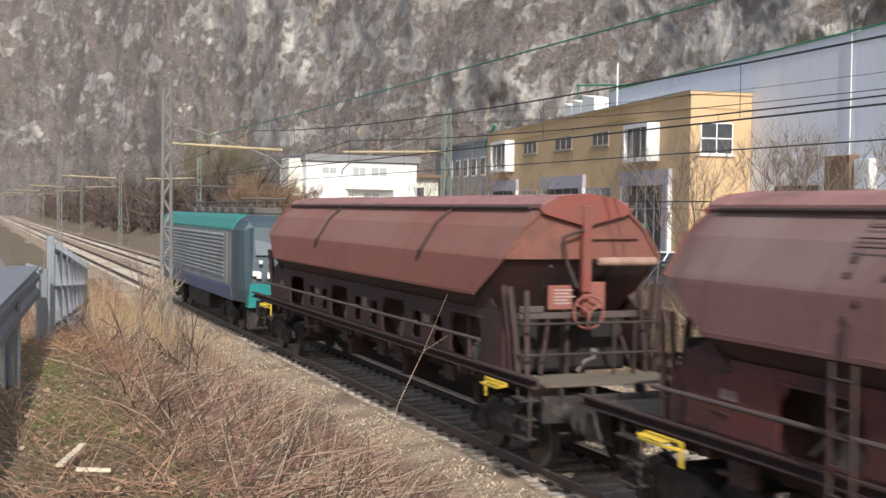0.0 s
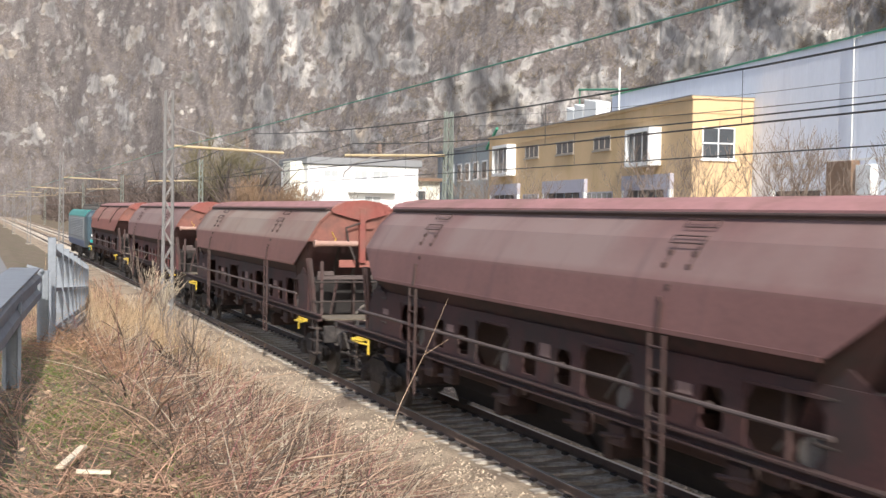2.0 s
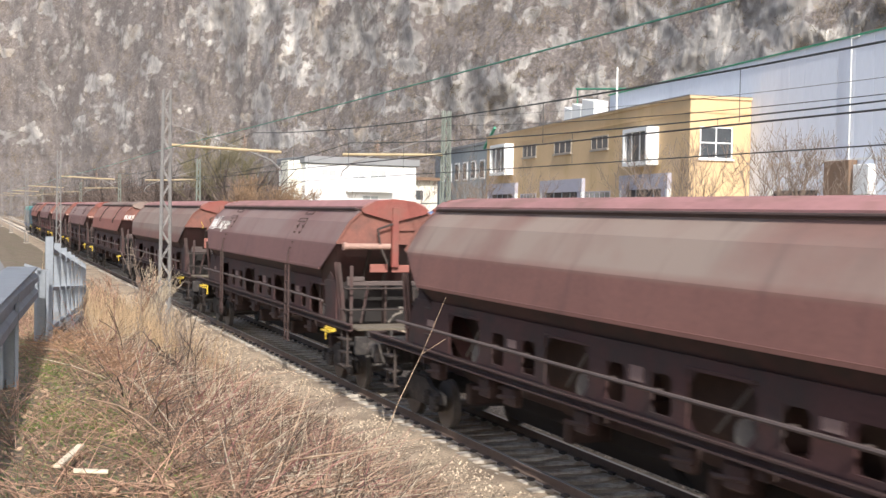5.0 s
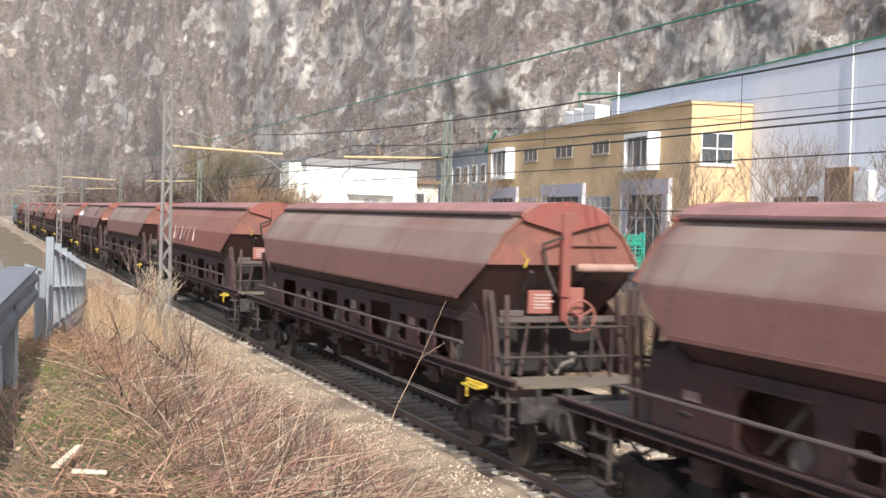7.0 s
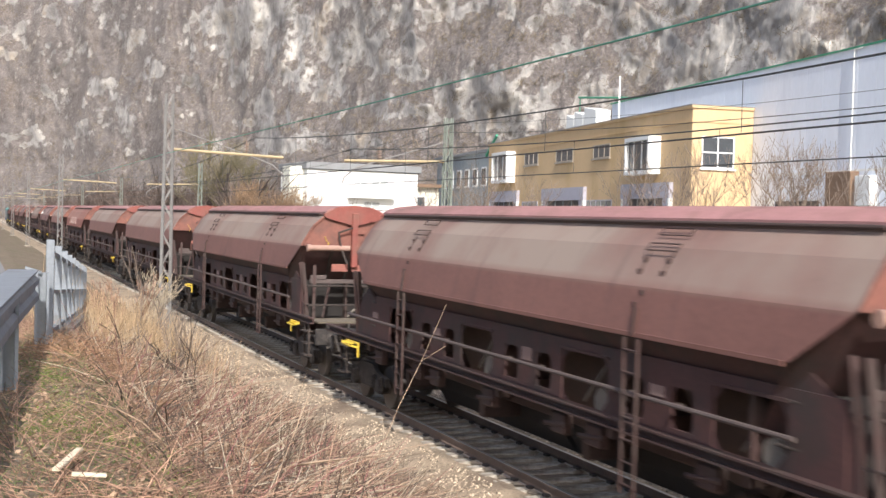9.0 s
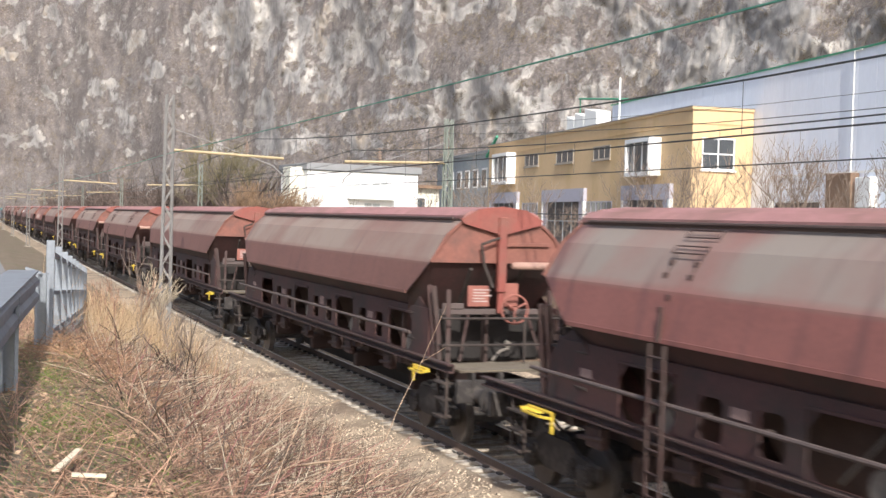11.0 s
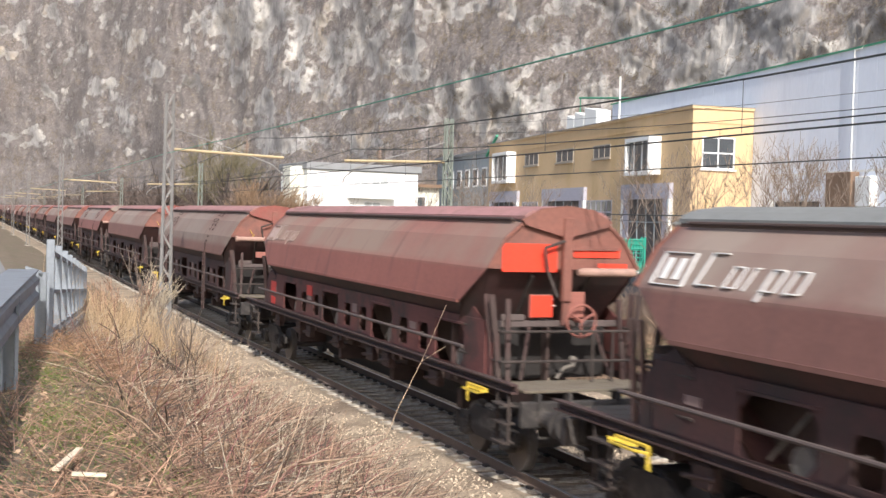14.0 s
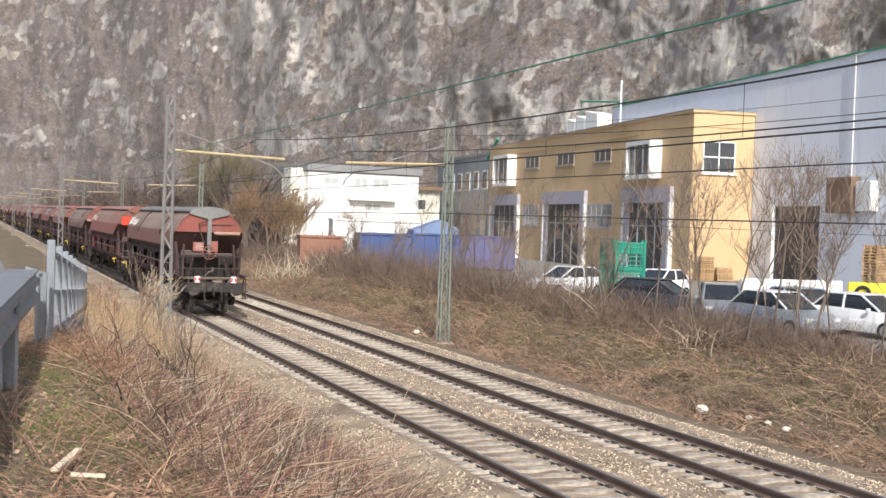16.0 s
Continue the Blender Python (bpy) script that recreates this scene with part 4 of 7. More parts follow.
def build_loco():
    """A four-axle electric locomotive: louvred grey sides, teal roof edge and nose skirt."""
    w = thing("locomotive", pose(0, 0, 0), "teal and grey electric locomotive hauling the wagons", "locomotive")
    half, h0 = 9.2, 1.15
    sec = [(-1.45, h0), (-1.50, 1.55), (-1.50, 3.45), (-1.28, 3.78), (-1.05, 3.92), (1.05, 3.92), (1.28, 3.78), (1.50, 3.45), (1.50, 1.55), (1.45, h0)]
    bm = B()
    sweep(bm, sec, -half + 1.5, half - 1.5)
    body = part("body", bm, L_GREY, w, "grey louvred body side")
    bm = B()
    for s in (-1, 1):
        sweep(bm, [(s * 1.515, 3.42), (s * 1.515, 3.50), (s * 1.30, 3.83), (s * 1.07, 3.96), (s * 1.0, 3.94), (s * 1.25, 3.75)], -half + 1.45, half - 1.45)
    part("roof_edge", bm, L_TEAL, w, "teal roof edge")
    bm = B()
    for s in (-1, 1):
        sweep(bm, [(s * 1.46, h0 - 0.02), (s * 1.515, 1.52), (s * 1.515, 1.62), (s * 1.44, h0 + 0.02)], -half + 1.6, half - 1.6)
    part("skirt", bm, L_BLUE, w, "blue lower skirt")
    for s in (-1, 1):
        for i in range(11):
            bm = B()
            z = 1.85 + 0.135 * i
            sweep(bm, [(s * 1.50, z), (s * 1.545, z + 0.02), (s * 1.545, z + 0.05), (s * 1.50, z + 0.10)], -half + 2.7, half - 2.7)
            part("louvre", bm, L_GREY, body)
    for e in (-1, 1):
        # rounded nose: rings from the cab bulkhead to the front
        rings = []
        bm = B()
        for k, (dy, q, drop) in enumerate(((0, 1.0, 0), (0.5, 0.985, 0.02), (0.95, 0.94, 0.10), (1.25, 0.87, 0.22), (1.42, 0.76, 0.36))):
            y = e * (half - 1.5 + dy)
            rr = []
            for x, z in sec:
                t = (z - h0) / (3.92 - h0)
                yy = y - e * (0.75 * max(t - 0.45, 0) ** 1.2 * dy)
                rr.append(bm.verts.new((x * q, yy, min(z, 3.92 - drop))))
            rings.append(rr)
        for a, b in zip(rings, rings[1:]):
            for i in range(len(sec)):
                j = (i + 1) % len(sec)
                bm.faces.new((a[i], a[j], b[j], b[i]))
        bm.faces.new(rings[-1])
        bmesh.ops.recalc_face_normals(bm, faces=bm.faces)
        nose = part("nose", bm, L_NOSE, w, "slate grey rounded cab front")
        bm = B()
        ya = e * (half - 0.06)
        m = Matrix.Translation((0, e * (half - 0.42), 3.02)) @ Matrix.Rotation(e * radians(24), 4, "X")
        box(bm, -0.98, 0.98, -0.03, 0.03, -0.42, 0.42, 0.02, m)
        part("windscreen", bm, L_GLASS, nose, "reflective windscreen")
        bm = B()
        sweep(bm, [(-1.25, 1.0), (1.25, 1.0), (1.2, 1.75), (-1.2, 1.75)], e * (half - 0.55), e * (half - 0.03))
        part("nose_skirt", bm, L_TEAL, w, "teal nose skirt")
        bm = B()
        for s in (-1, 1):
            box(bm, s * 1.0 - 0.12, s * 1.0 + 0.12, e * (half - 0.05) - 0.03, e * (half - 0.05) + 0.03, 2.0, 2.16, 0.01)
        for i in range(5):
            box(bm, -1.0 + 0.35 * i, -0.84 + 0.35 * i, e * (half - 0.02) - 0.02, e * (half - 0.02) + 0.02, 1.92, 2.12, 0.01)
            box(bm, -0.9 + 0.3 * i, -0.78 + 0.3 * i, e * (half - 0.1) - 0.02, e * (half - 0.1) + 0.02, 2.38, 2.5, 0.01)
        part("scrawl", bm, P_WHITE, nose, "white marks on the cab front")
        for s in (-1, 1):
            bm = B()
            rod(bm, (s * 0.875, e * (half - 0.05), 1.06), (s * 0.875, e * (half + 0.5), 1.06), 0.12, sides=12)
            rod(bm, (s * 0.875, e * (half + 0.5), 1.06), (s * 0.875, e * (half + 0.56), 1.06), 0.24, sides=18)
            part("buffer", bm, P_IRON, w)
            bm = B()
            box(bm, s * 1.51 - 0.01, s * 1.51 + 0.01, e * (half - 2.5) - 0.3, e * (half - 2.5) + 0.3, 1.65, 3.35, 0.01)
            part("cab_door", bm, L_GREY, w, "grey cab door")
        bm = B()
        box(bm, -1.2, 1.2, e * (half - 0.4) - 0.15, e * (half - 0.4) + 0.15, 0.25, 0.95, 0.05)
        part("plough", bm, P_IRON, w)
    bm = B()
    for y in (-6, -4.4, -2.5, -1.0, 0.6, 2.2, 4.0, 5.8):
        box(bm, -0.5, 0.5, y - 0.5, y + 0.4, 3.95, 4.18, 0.04)
        for x in (-0.35, 0.35):
            rod(bm, (x, y, 4.15), (x, y, 4.38), 0.07)
    rod(bm, (-0.4, -6.5, 4.36), (-0.4, 6.5, 4.36), 0.03)
    rod(bm, (0.4, -6.5, 4.36), (0.4, 6.5, 4.36), 0.03)
    part("roof_gear", bm, L_ROOF, w, "dark roof insulators and busbars")
    for c in (-5.2, 5.2):
        bm = B()
        for s in (-0.5, 0.5):
            rod(bm, (s, c - 0.9, 4.3), (s * 0.5, c + 0.5, 4.75 if c > 0 else 4.42), 0.025)
            rod(bm, (s * 0.5, c + 0.5, 4.75 if c > 0 else 4.42), (s * 0.9, c - 0.5, 5.05 if c > 0 else 4.48), 0.022)
        rod(bm, (-0.8, c - 0.5, 5.05 if c > 0 else 4.48), (0.8, c - 0.5, 5.05 if c > 0 else 4.48), 0.035)
        part("pantograph", bm, L_ROOF, w, "folding pantograph")
    bm = B()
    box(bm, -1.2, 1.2, -2.2, 2.2, 0.45, 1.15, 0.06)
    part("equipment_box", bm, P_IRON, w)
    for c in (-5.2, 5.2):
        bogie(w, c)
    return w


WAGONS = build_train()
LOCO = build_loco()
LOCO_Y = TAIL + PITCH / 2 + 9.8


# ---------- cliff ----------
def rock_material():
    """Grey limestone with pale and ochre faces, dark cracks, and brown winter scrub on the ledges."""
    m = bpy.data.materials.new("limestone_cliff")
    m.use_nodes = True
    nt = m.node_tree
    N, L = nt.nodes.new, nt.links.new
    bsdf = nt.nodes["Principled BSDF"]
    bsdf.inputs["Roughness"].default_value = 0.95
    tc = N("ShaderNodeTexCoord")

    def noise_at(scale, stretch, detail=8, rough=0.62, dist=0.0):
        mp = N("ShaderNodeMapping")
        mp.inputs["Scale"].default_value = stretch
        L(tc.outputs["Object"], mp.inputs[0])
        n = N("ShaderNodeTexNoise")
        n.inputs["Scale"].default_value, n.inputs["Detail"].default_value, n.inputs["Roughness"].default_value, n.inputs["Distortion"].default_value = scale, detail, rough, dist
        L(mp.outputs[0], n.inputs["Vector"])
        return n.outputs[0]

    def ramp(src, stops):
        r = N("ShaderNodeValToRGB")
        while len(r.color_ramp.elements) < len(stops):
            r.color_ramp.elements.new(0.5)
        for e, (p, c) in zip(r.color_ramp.elements, stops):
            e.position, e.color = p, (*c, 1)
        L(src, r.inputs[0])
        return r.outputs[0]

    def mix(fac, a, b):
        n = N("ShaderNodeMix")
        n.data_type = "RGBA"
        L(fac, n.inputs[0])
        for s, v in ((6, a), (7, b)):
            if isinstance(v, tuple):
                n.inputs[s].default_value = (*v, 1)
            else:
                L(v, n.inputs[s])
        return n.outputs[2]

    def cut(src, lo, hi, top=1.0):
        n = N("ShaderNodeMapRange")
        n.inputs[1].default_value, n.inputs[2].default_value, n.inputs[4].default_value = lo, hi, top
        L(src, n.inputs[0])
        return n.outputs[0]

    rock = ramp(noise_at(0.085, (1, 1, 0.8), 12, 0.76, 0.25), [(0.30, (0.17, 0.161, 0.16)), (0.42, (0.29, 0.274, 0.266)), (0.53, (0.43, 0.405, 0.385)), (0.66, (0.72, 0.675, 0.615))])
    ochre = mix(cut(noise_at(0.05, (1, 1, 0.6), 9, 0.7), 0.56, 0.66, 0.6), rock, (0.47, 0.365, 0.255))
    streak = mix(cut(noise_at(0.20, (1, 1, 0.45), 12, 0.8, 0.2), 0.57, 0.64, 0.45), ochre, (0.13, 0.122, 0.122))
    scrub_col = ramp(noise_at(1.1, (1, 1, 1), 8, 0.85), [(0.36, (0.06, 0.049, 0.048)), (0.5, (0.125, 0.102, 0.094)), (0.64, (0.29, 0.25, 0.225))])
    geo = N("ShaderNodeNewGeometry")
    sep = N("ShaderNodeSeparateXYZ")
    L(geo.outputs["Normal"], sep.inputs[0])
    ledge = N("ShaderNodeMath")
    ledge.operation = "MULTIPLY_ADD"
    ledge.inputs[1].default_value = 0.55
    L(sep.outputs[2], ledge.inputs[0])
    broad = N("ShaderNodeMath")
    broad.operation = "MULTIPLY_ADD"
    broad.inputs[1].default_value = 0.9
    L(noise_at(0.013, (1, 1, 1.3), 5, 0.6, 0.6), broad.inputs[0])
    L(noise_at(0.085, (1, 1, 1.1), 12, 0.8, 0.2), broad.inputs[2])
    half = N("ShaderNodeMath")
    half.operation = "SUBTRACT"
    half.inputs[1].default_value = 0.42
    L(broad.outputs[0], half.inputs[0])
    L(half.outputs[0], ledge.inputs[2])
    place = N("ShaderNodeSeparateXYZ")
    L(tc.outputs["Object"], place.inputs[0])
    woods = N("ShaderNodeMath")
    woods.operation = "MULTIPLY_ADD"
    woods.inputs[1].default_value = 1.0
    mr = N("ShaderNodeMapRange")
    mr.inputs[1].default_value, mr.inputs[2].default_value, mr.inputs[3].default_value, mr.inputs[4].default_value = 10, 150, 0.16, -0.09
    L(place.outputs[0], mr.inputs[0])
    L(mr.outputs[0], woods.inputs[0])
    L(ledge.outputs[0], woods.inputs[2])
    scrub = mix(cut(woods.outputs[0], 0.59, 0.72, 0.88), streak, scrub_col)
    fleck = mix(cut(noise_at(0.5, (1, 1, 1), 10, 0.85), 0.56, 0.62, 0.5), scrub, (0.50, 0.455, 0.405))
    moss = mix(cut(noise_at(0.022, (1, 1, 1), 7), 0.68, 0.76, 0.5), fleck, (0.10, 0.11, 0.05))
    L(moss, bsdf.inputs["Base Color"])
    bp = N("ShaderNodeBump")
    bp.inputs["Strength"].default_value, bp.inputs["Distance"].default_value = 1.0, 1.1
    L(noise_at(0.28, (1, 1, 0.7), 12, 0.8, 0.2), bp.inputs["Height"])
    L(bp.outputs[0], bsdf.inputs["Normal"])
    return m


M_ROCK = rock_material()


def build_cliff():
    """The valley side: an arc of rock wall that comes nearer towards the right."""
    ang = np.concatenate([np.linspace(-24, -3, 40)[:-1], np.linspace(-3, 45, 800), np.linspace(45, 74, 50)[1:]])
    na, nh = len(ang), 300
    hh = np.linspace(0, 1, nh) ** 1.8 * 330 - 6
    dist = np.interp(ang, [-24, -6, 2, 8, 14, 20, 27, 33, 38, 45, 60, 74], [620, 560, 500, 420, 350, 300, 262, 240, 225, 205, 190, 190])
    verts = []
    for j in range(nh):
        h = hh[j]
        for i in range(na):
            a = radians(ang[i])
            d = dist[i]
            x, y = -9.5 + math.sin(a) * d, math.cos(a) * d
            p = Vector((x * 0.018, y * 0.018, h * 0.013))
            big = noise.fractal(p, 0.9, 2.1, 4)
            crag = noise.ridged_multi_fractal(Vector((x * 0.03 + 7, y * 0.03, h * 0.026)), 0.9, 2.1, 4, 1.0, 2.0)
            fine = noise.fractal(Vector((x * 0.14, y * 0.14, h * 0.14)), 0.7, 2.2, 4)
            step = math.sin(h * 0.085 + 3.0 * noise.noise(Vector((x * 0.012, y * 0.012, 5.0)))) * 0.8
            set_back = h * 0.42 + (max(0, 22 - h) * -1.1)
            cell = noise.voronoi(Vector((x * 0.10 + 1.5 * fine, y * 0.10, h * 0.06 + 0.6 * fine)))[0]
            out = 1.8 * min(cell[1] - cell[0], 0.4) + 15 * big + 6.0 * (crag - 1.0) + 1.5 * fine + 2.5 * step
            r = d + set_back - out
            verts.append((-9.5 + math.sin(a) * r, math.cos(a) * r, h))
    faces = [(j * na + i, j * na + i + 1, (j + 1) * na + i + 1, (j + 1) * na + i) for j in range(nh - 1) for i in range(na - 1)]
    ob = raw("cliff", verts, faces, M_ROCK, smooth=True)
    tagged(ob, "grey limestone cliff with pale faces and brown scrub", "cliff", kind="structure")


build_cliff()

# ---------- works buildings ----------
B_YELLOW = mat("ochre_render", (0.61, 0.43, 0.24), rough=0.9, vary=0.08, scale=0.5, fine=6, bump=0.1, dirt=(0.52, 0.36, 0.18), dirt_amount=0.25, dirt_scale=0.25, stretch=(1, 1, 0.5))
B_SHEET = mat("pale_cladding", (0.79, 0.82, 0.885), rough=0.5, vary=0.05, scale=0.4, fine=5, bump=0.03, dirt=(0.70, 0.73, 0.80), dirt_amount=0.2, dirt_scale=0.3, stretch=(1, 1, 0.3))
B_WHITE = mat("white_render", (0.80, 0.79, 0.75), rough=0.85, vary=0.04, scale=0.6, fine=8, bump=0.05)
B_CREAM = mat("cream_render", (0.70, 0.68, 0.58), rough=0.85, vary=0.05, scale=0.6, fine=8, bump=0.05)
B_GREY = mat("grey_render", (0.30, 0.33, 0.34), rough=0.8, vary=0.1, scale=0.4, fine=6, bump=0.05, dirt=(0.22, 0.24, 0.24), dirt_amount=0.3, dirt_scale=0.3)
B_LILAC = mat("lilac_grey_portal", (0.42, 0.40, 0.45), rough=0.8, vary=0.08, scale=1, fine=8, bump=0.05)
B_DARK = mat("dark_interior", (0.085, 0.075, 0.07), rough=0.9, vary=0.3, scale=1)
B_ROOF = mat("roof_membrane", (0.24, 0.24, 0.24), rough=0.9, vary=0.2, scale=0.5)
B_GREEN = mat("green_trim", (0.05, 0.30, 0.17), rough=0.5, vary=0.1, scale=1)
B_FRAME = mat("white_window_frame", (0.78, 0.78, 0.76), rough=0.5, vary=0.05, scale=2)
B_GLASS = mat("window_glass", (0.07, 0.075, 0.08), rough=0.12, vary=0.3, scale=0.8, bump=0)
B_DULL = mat("dull_window_frame", (0.36, 0.31, 0.25), rough=0.7, vary=0.15, scale=2)
B_BLIND = mat("lowered_blind", (0.42, 0.43, 0.42), rough=0.6, vary=0.1, scale=1)
B_RUST = mat("brown_panel", (0.22, 0.14, 0.09), rough=0.9, vary=0.3, scale=1)


def window(parent, s, z0, z1, w, face, bars=(1, 1), name="window", proud=0.0, sill=True, glass=None, frame_mat=None):
    """A window set into a wall. face: 'side' (wall x 0, s along y) or 'end' (wall y 0, s along x)."""
    def bx(bm, a0, a1, b0, b1, c0, c1):
        if face == "side":
            box(bm, b0, b1, a0, a1, c0, c1)
        else:
            box(bm, a0, a1, b0, b1, c0, c1)
    bm = B()
    t = 0.09
    bx(bm, s, s + t, -0.06 - proud, 0.02, z0, z1)
    bx(bm, s + w - t, s + w, -0.06 - proud, 0.02, z0, z1)
    bx(bm, s + t, s + w - t, -0.06 - proud, 0.02, z0, z0 + t)
    bx(bm, s + t, s + w - t, -0.06 - proud, 0.02, z1 - t, z1)
    for i in range(bars[0]):
        c = s + w * (i + 1) / (bars[0] + 1)
        bx(bm, c - 0.05, c + 0.05, -0.055 - proud, 0.02, z0 + t, z1 - t)
    for i in range(bars[1]):
        c = z0 + (z1 - z0) * (i + 1) / (bars[1] + 1)
        bx(bm, s + t, s + w - t, -0.05 - proud, 0.02, c - 0.05, c + 0.05)
    f = part(name, bm, frame_mat or B_FRAME, parent, "grey framed window" if frame_mat else "white framed window")
    bm = B()
    bx(bm, s + 0.02, s + w - 0.02, -0.02 - proud, 0.015, z0 + 0.02, z1 - 0.02)
    part("pane", bm, glass or B_GLASS, f, "glass pane")
    if sill:
        bm = B()
        bx(bm, s - 0.12, s + w + 0.12, -0.16 - proud, 0.02, z0 - 0.12, z0)
        part("sill", bm, frame_mat or B_WHITE, f)
    return f


def bay(parent, s0, s1, z0, z1):
    """A white box bay with a tall window, standing proud of the facade."""
    bm = B()
    d = 1.0
    box(bm, -d, 0, s0 - 0.25, s0, z0 - 0.3, z1 + 0.3)
    box(bm, -d, 0, s1, s1 + 0.25, z0 - 0.3, z1 + 0.3)
    box(bm, -d, 0, s0, s1, z1, z1 + 0.3)
    box(bm, -d, 0, s0, s1, z0 - 0.3, z0)
    b = part("bay", bm, B_FRAME, parent, "white boxed bay window")
    bm = B()
    box(bm, -d * 0.7, -d * 0.7 + 0.05, s0, s1, z0, z1)
    part("pane", bm, B_GLASS, b, "dark glass pane")
    for c in (s0 + (s1 - s0) * 0.38, s0 + (s1 - s0) * 0.75):
        bm = B()
        box(bm, -d * 0.7 - 0.07, -d * 0.7, c - 0.06, c + 0.06, z0, z1)
        part("mullion", bm, B_FRAME, b)


def build_yellow():
    w = thing("office_block", pose(37.6, 72.9, 0.8, 0, 0, -7.8), "ochre rendered two-storey works office, white bays", "building")
    top, lng, dep = 11.9, 52.5, 4.67
    bm = B()
    box(bm, 0, dep, 0, lng, -1.0, top - 0.2)
    part("wall", bm, B_YELLOW, w, "ochre rendered wall")
    bm = B()
    box(bm, -0.10, dep + 0.02, -0.10, lng + 0.1, top - 0.2, top)
    part("parapet", bm, B_YELLOW, w)
    bm = B()
    box(bm, -0.13, dep, -0.13, lng + 0.12, top, top + 0.06)
    part("coping", bm, B_ROOF, w, "dark parapet flashing")
    bm = B()
    box(bm, -0.06, 0, -0.06, lng, 10.72, 10.84)
    box(bm, -0.06, dep, -0.06, 0, 10.72, 10.84)
    part("string_course", bm, B_YELLOW, w)
    window(w, 0.75, 7.5, 9.75, 2.5, "end", (1, 1))
    window(w, 15.5, 8.9, 10.05, 3.9, "side", (2, 0), frame_mat=B_DULL)
    window(w, 24.5, 8.95, 10.15, 4.7, "side", (2, 0), frame_mat=B_DULL)
    window(w, 34.6, 9.0, 10.25, 4.4, "side", (2, 0), frame_mat=B_DULL)
    bay(w, 5.55, 9.75, 7.5, 9.75)
    bay(w, 42.5, 47.6, 7.7, 10.35)
    # ground floor: lilac portals with dark doorways, white columns, windows
    for a, b in ((2.9, 12.2), (20.8, 32.4), (40.5, 51.0)):
        bm = B()
        box(bm, -0.32, 0.02, a, b, 5.4, 6.55)
        box(bm, -0.25, 0.02, a + 0.35, a + 1.3, 0, 5.4)
        box(bm, -0.25, 0.02, b - 1.3, b - 0.35, 0, 5.4)
        part("portal", bm, B_LILAC, w, "lilac-grey portal canopy")
        bm = B()
        for c in (a, b - 0.4):
            bm = B()
            box(bm, -0.30, 0.02, c, c + 0.34, -0.6, 5.4)
            part("column", bm, B_WHITE, w, "white column")
        bm = B()
        box(bm, -0.06, 0.02, a + 1.3, b - 1.3, 0, 5.4)
        door = part("doorway", bm, B_DARK, w, "dark glazed doorway")
        for i in range(1, 4):
            bm = B()
            c = a + 1.3 + (b - a - 2.6) * i / 4
            box(bm, -0.12, -0.06, c - 0.06, c + 0.06, 0, 5.4)
            part("glazing_bar", bm, B_GREY, door)
        bm = B()
        box(bm, -0.115, -0.06, a + 1.3, b - 1.3, 3.6, 3.72)
        part("glazing_bar", bm, B_GREY, door)
    window(w, 14.8, 3.4, 5.4, 6.0, "side", (4, 1), frame_mat=B_LILAC)
    window(w, 34.4, 3.4, 5.4, 5.0, "side", (4, 1), frame_mat=B_LILAC)
    # white plant boxes and pipe on the roof
    for s0, s1, h in ((30.4, 32.4, 13.75), (27.8, 30.2, 13.9), (24.4, 27.5, 14.1)):
        bm = B()
        v = [bm.verts.new(q) for x in (2.0, 3.4) for q in ((x, s0, top - 0.1), (x, s1, top - 0.1), (x, s1, h), (x, s0, h - 0.45))]
        bm.faces.new(v[:4])
        bm.faces.new(v[7:3:-1])
        for i in range(4):
            bm.faces.new((v[i], v[(i + 1) % 4], v[4 + (i + 1) % 4], v[4 + i]))
        bmesh.ops.recalc_face_normals(bm, faces=bm.faces)
        bmesh.ops.bevel(bm, geom=bm.edges[:], offset=0.04, segments=1, affect="EDGES")
        part("roof_plant", bm, B_WHITE, w, "white ventilation box")
    bm = B()
    rod(bm, (2.8, 20.9, top - 0.1), (2.8, 20.9, 16.3), 0.08)
    part("vent_pipe", bm, B_WHITE, w, "white vent pipe")


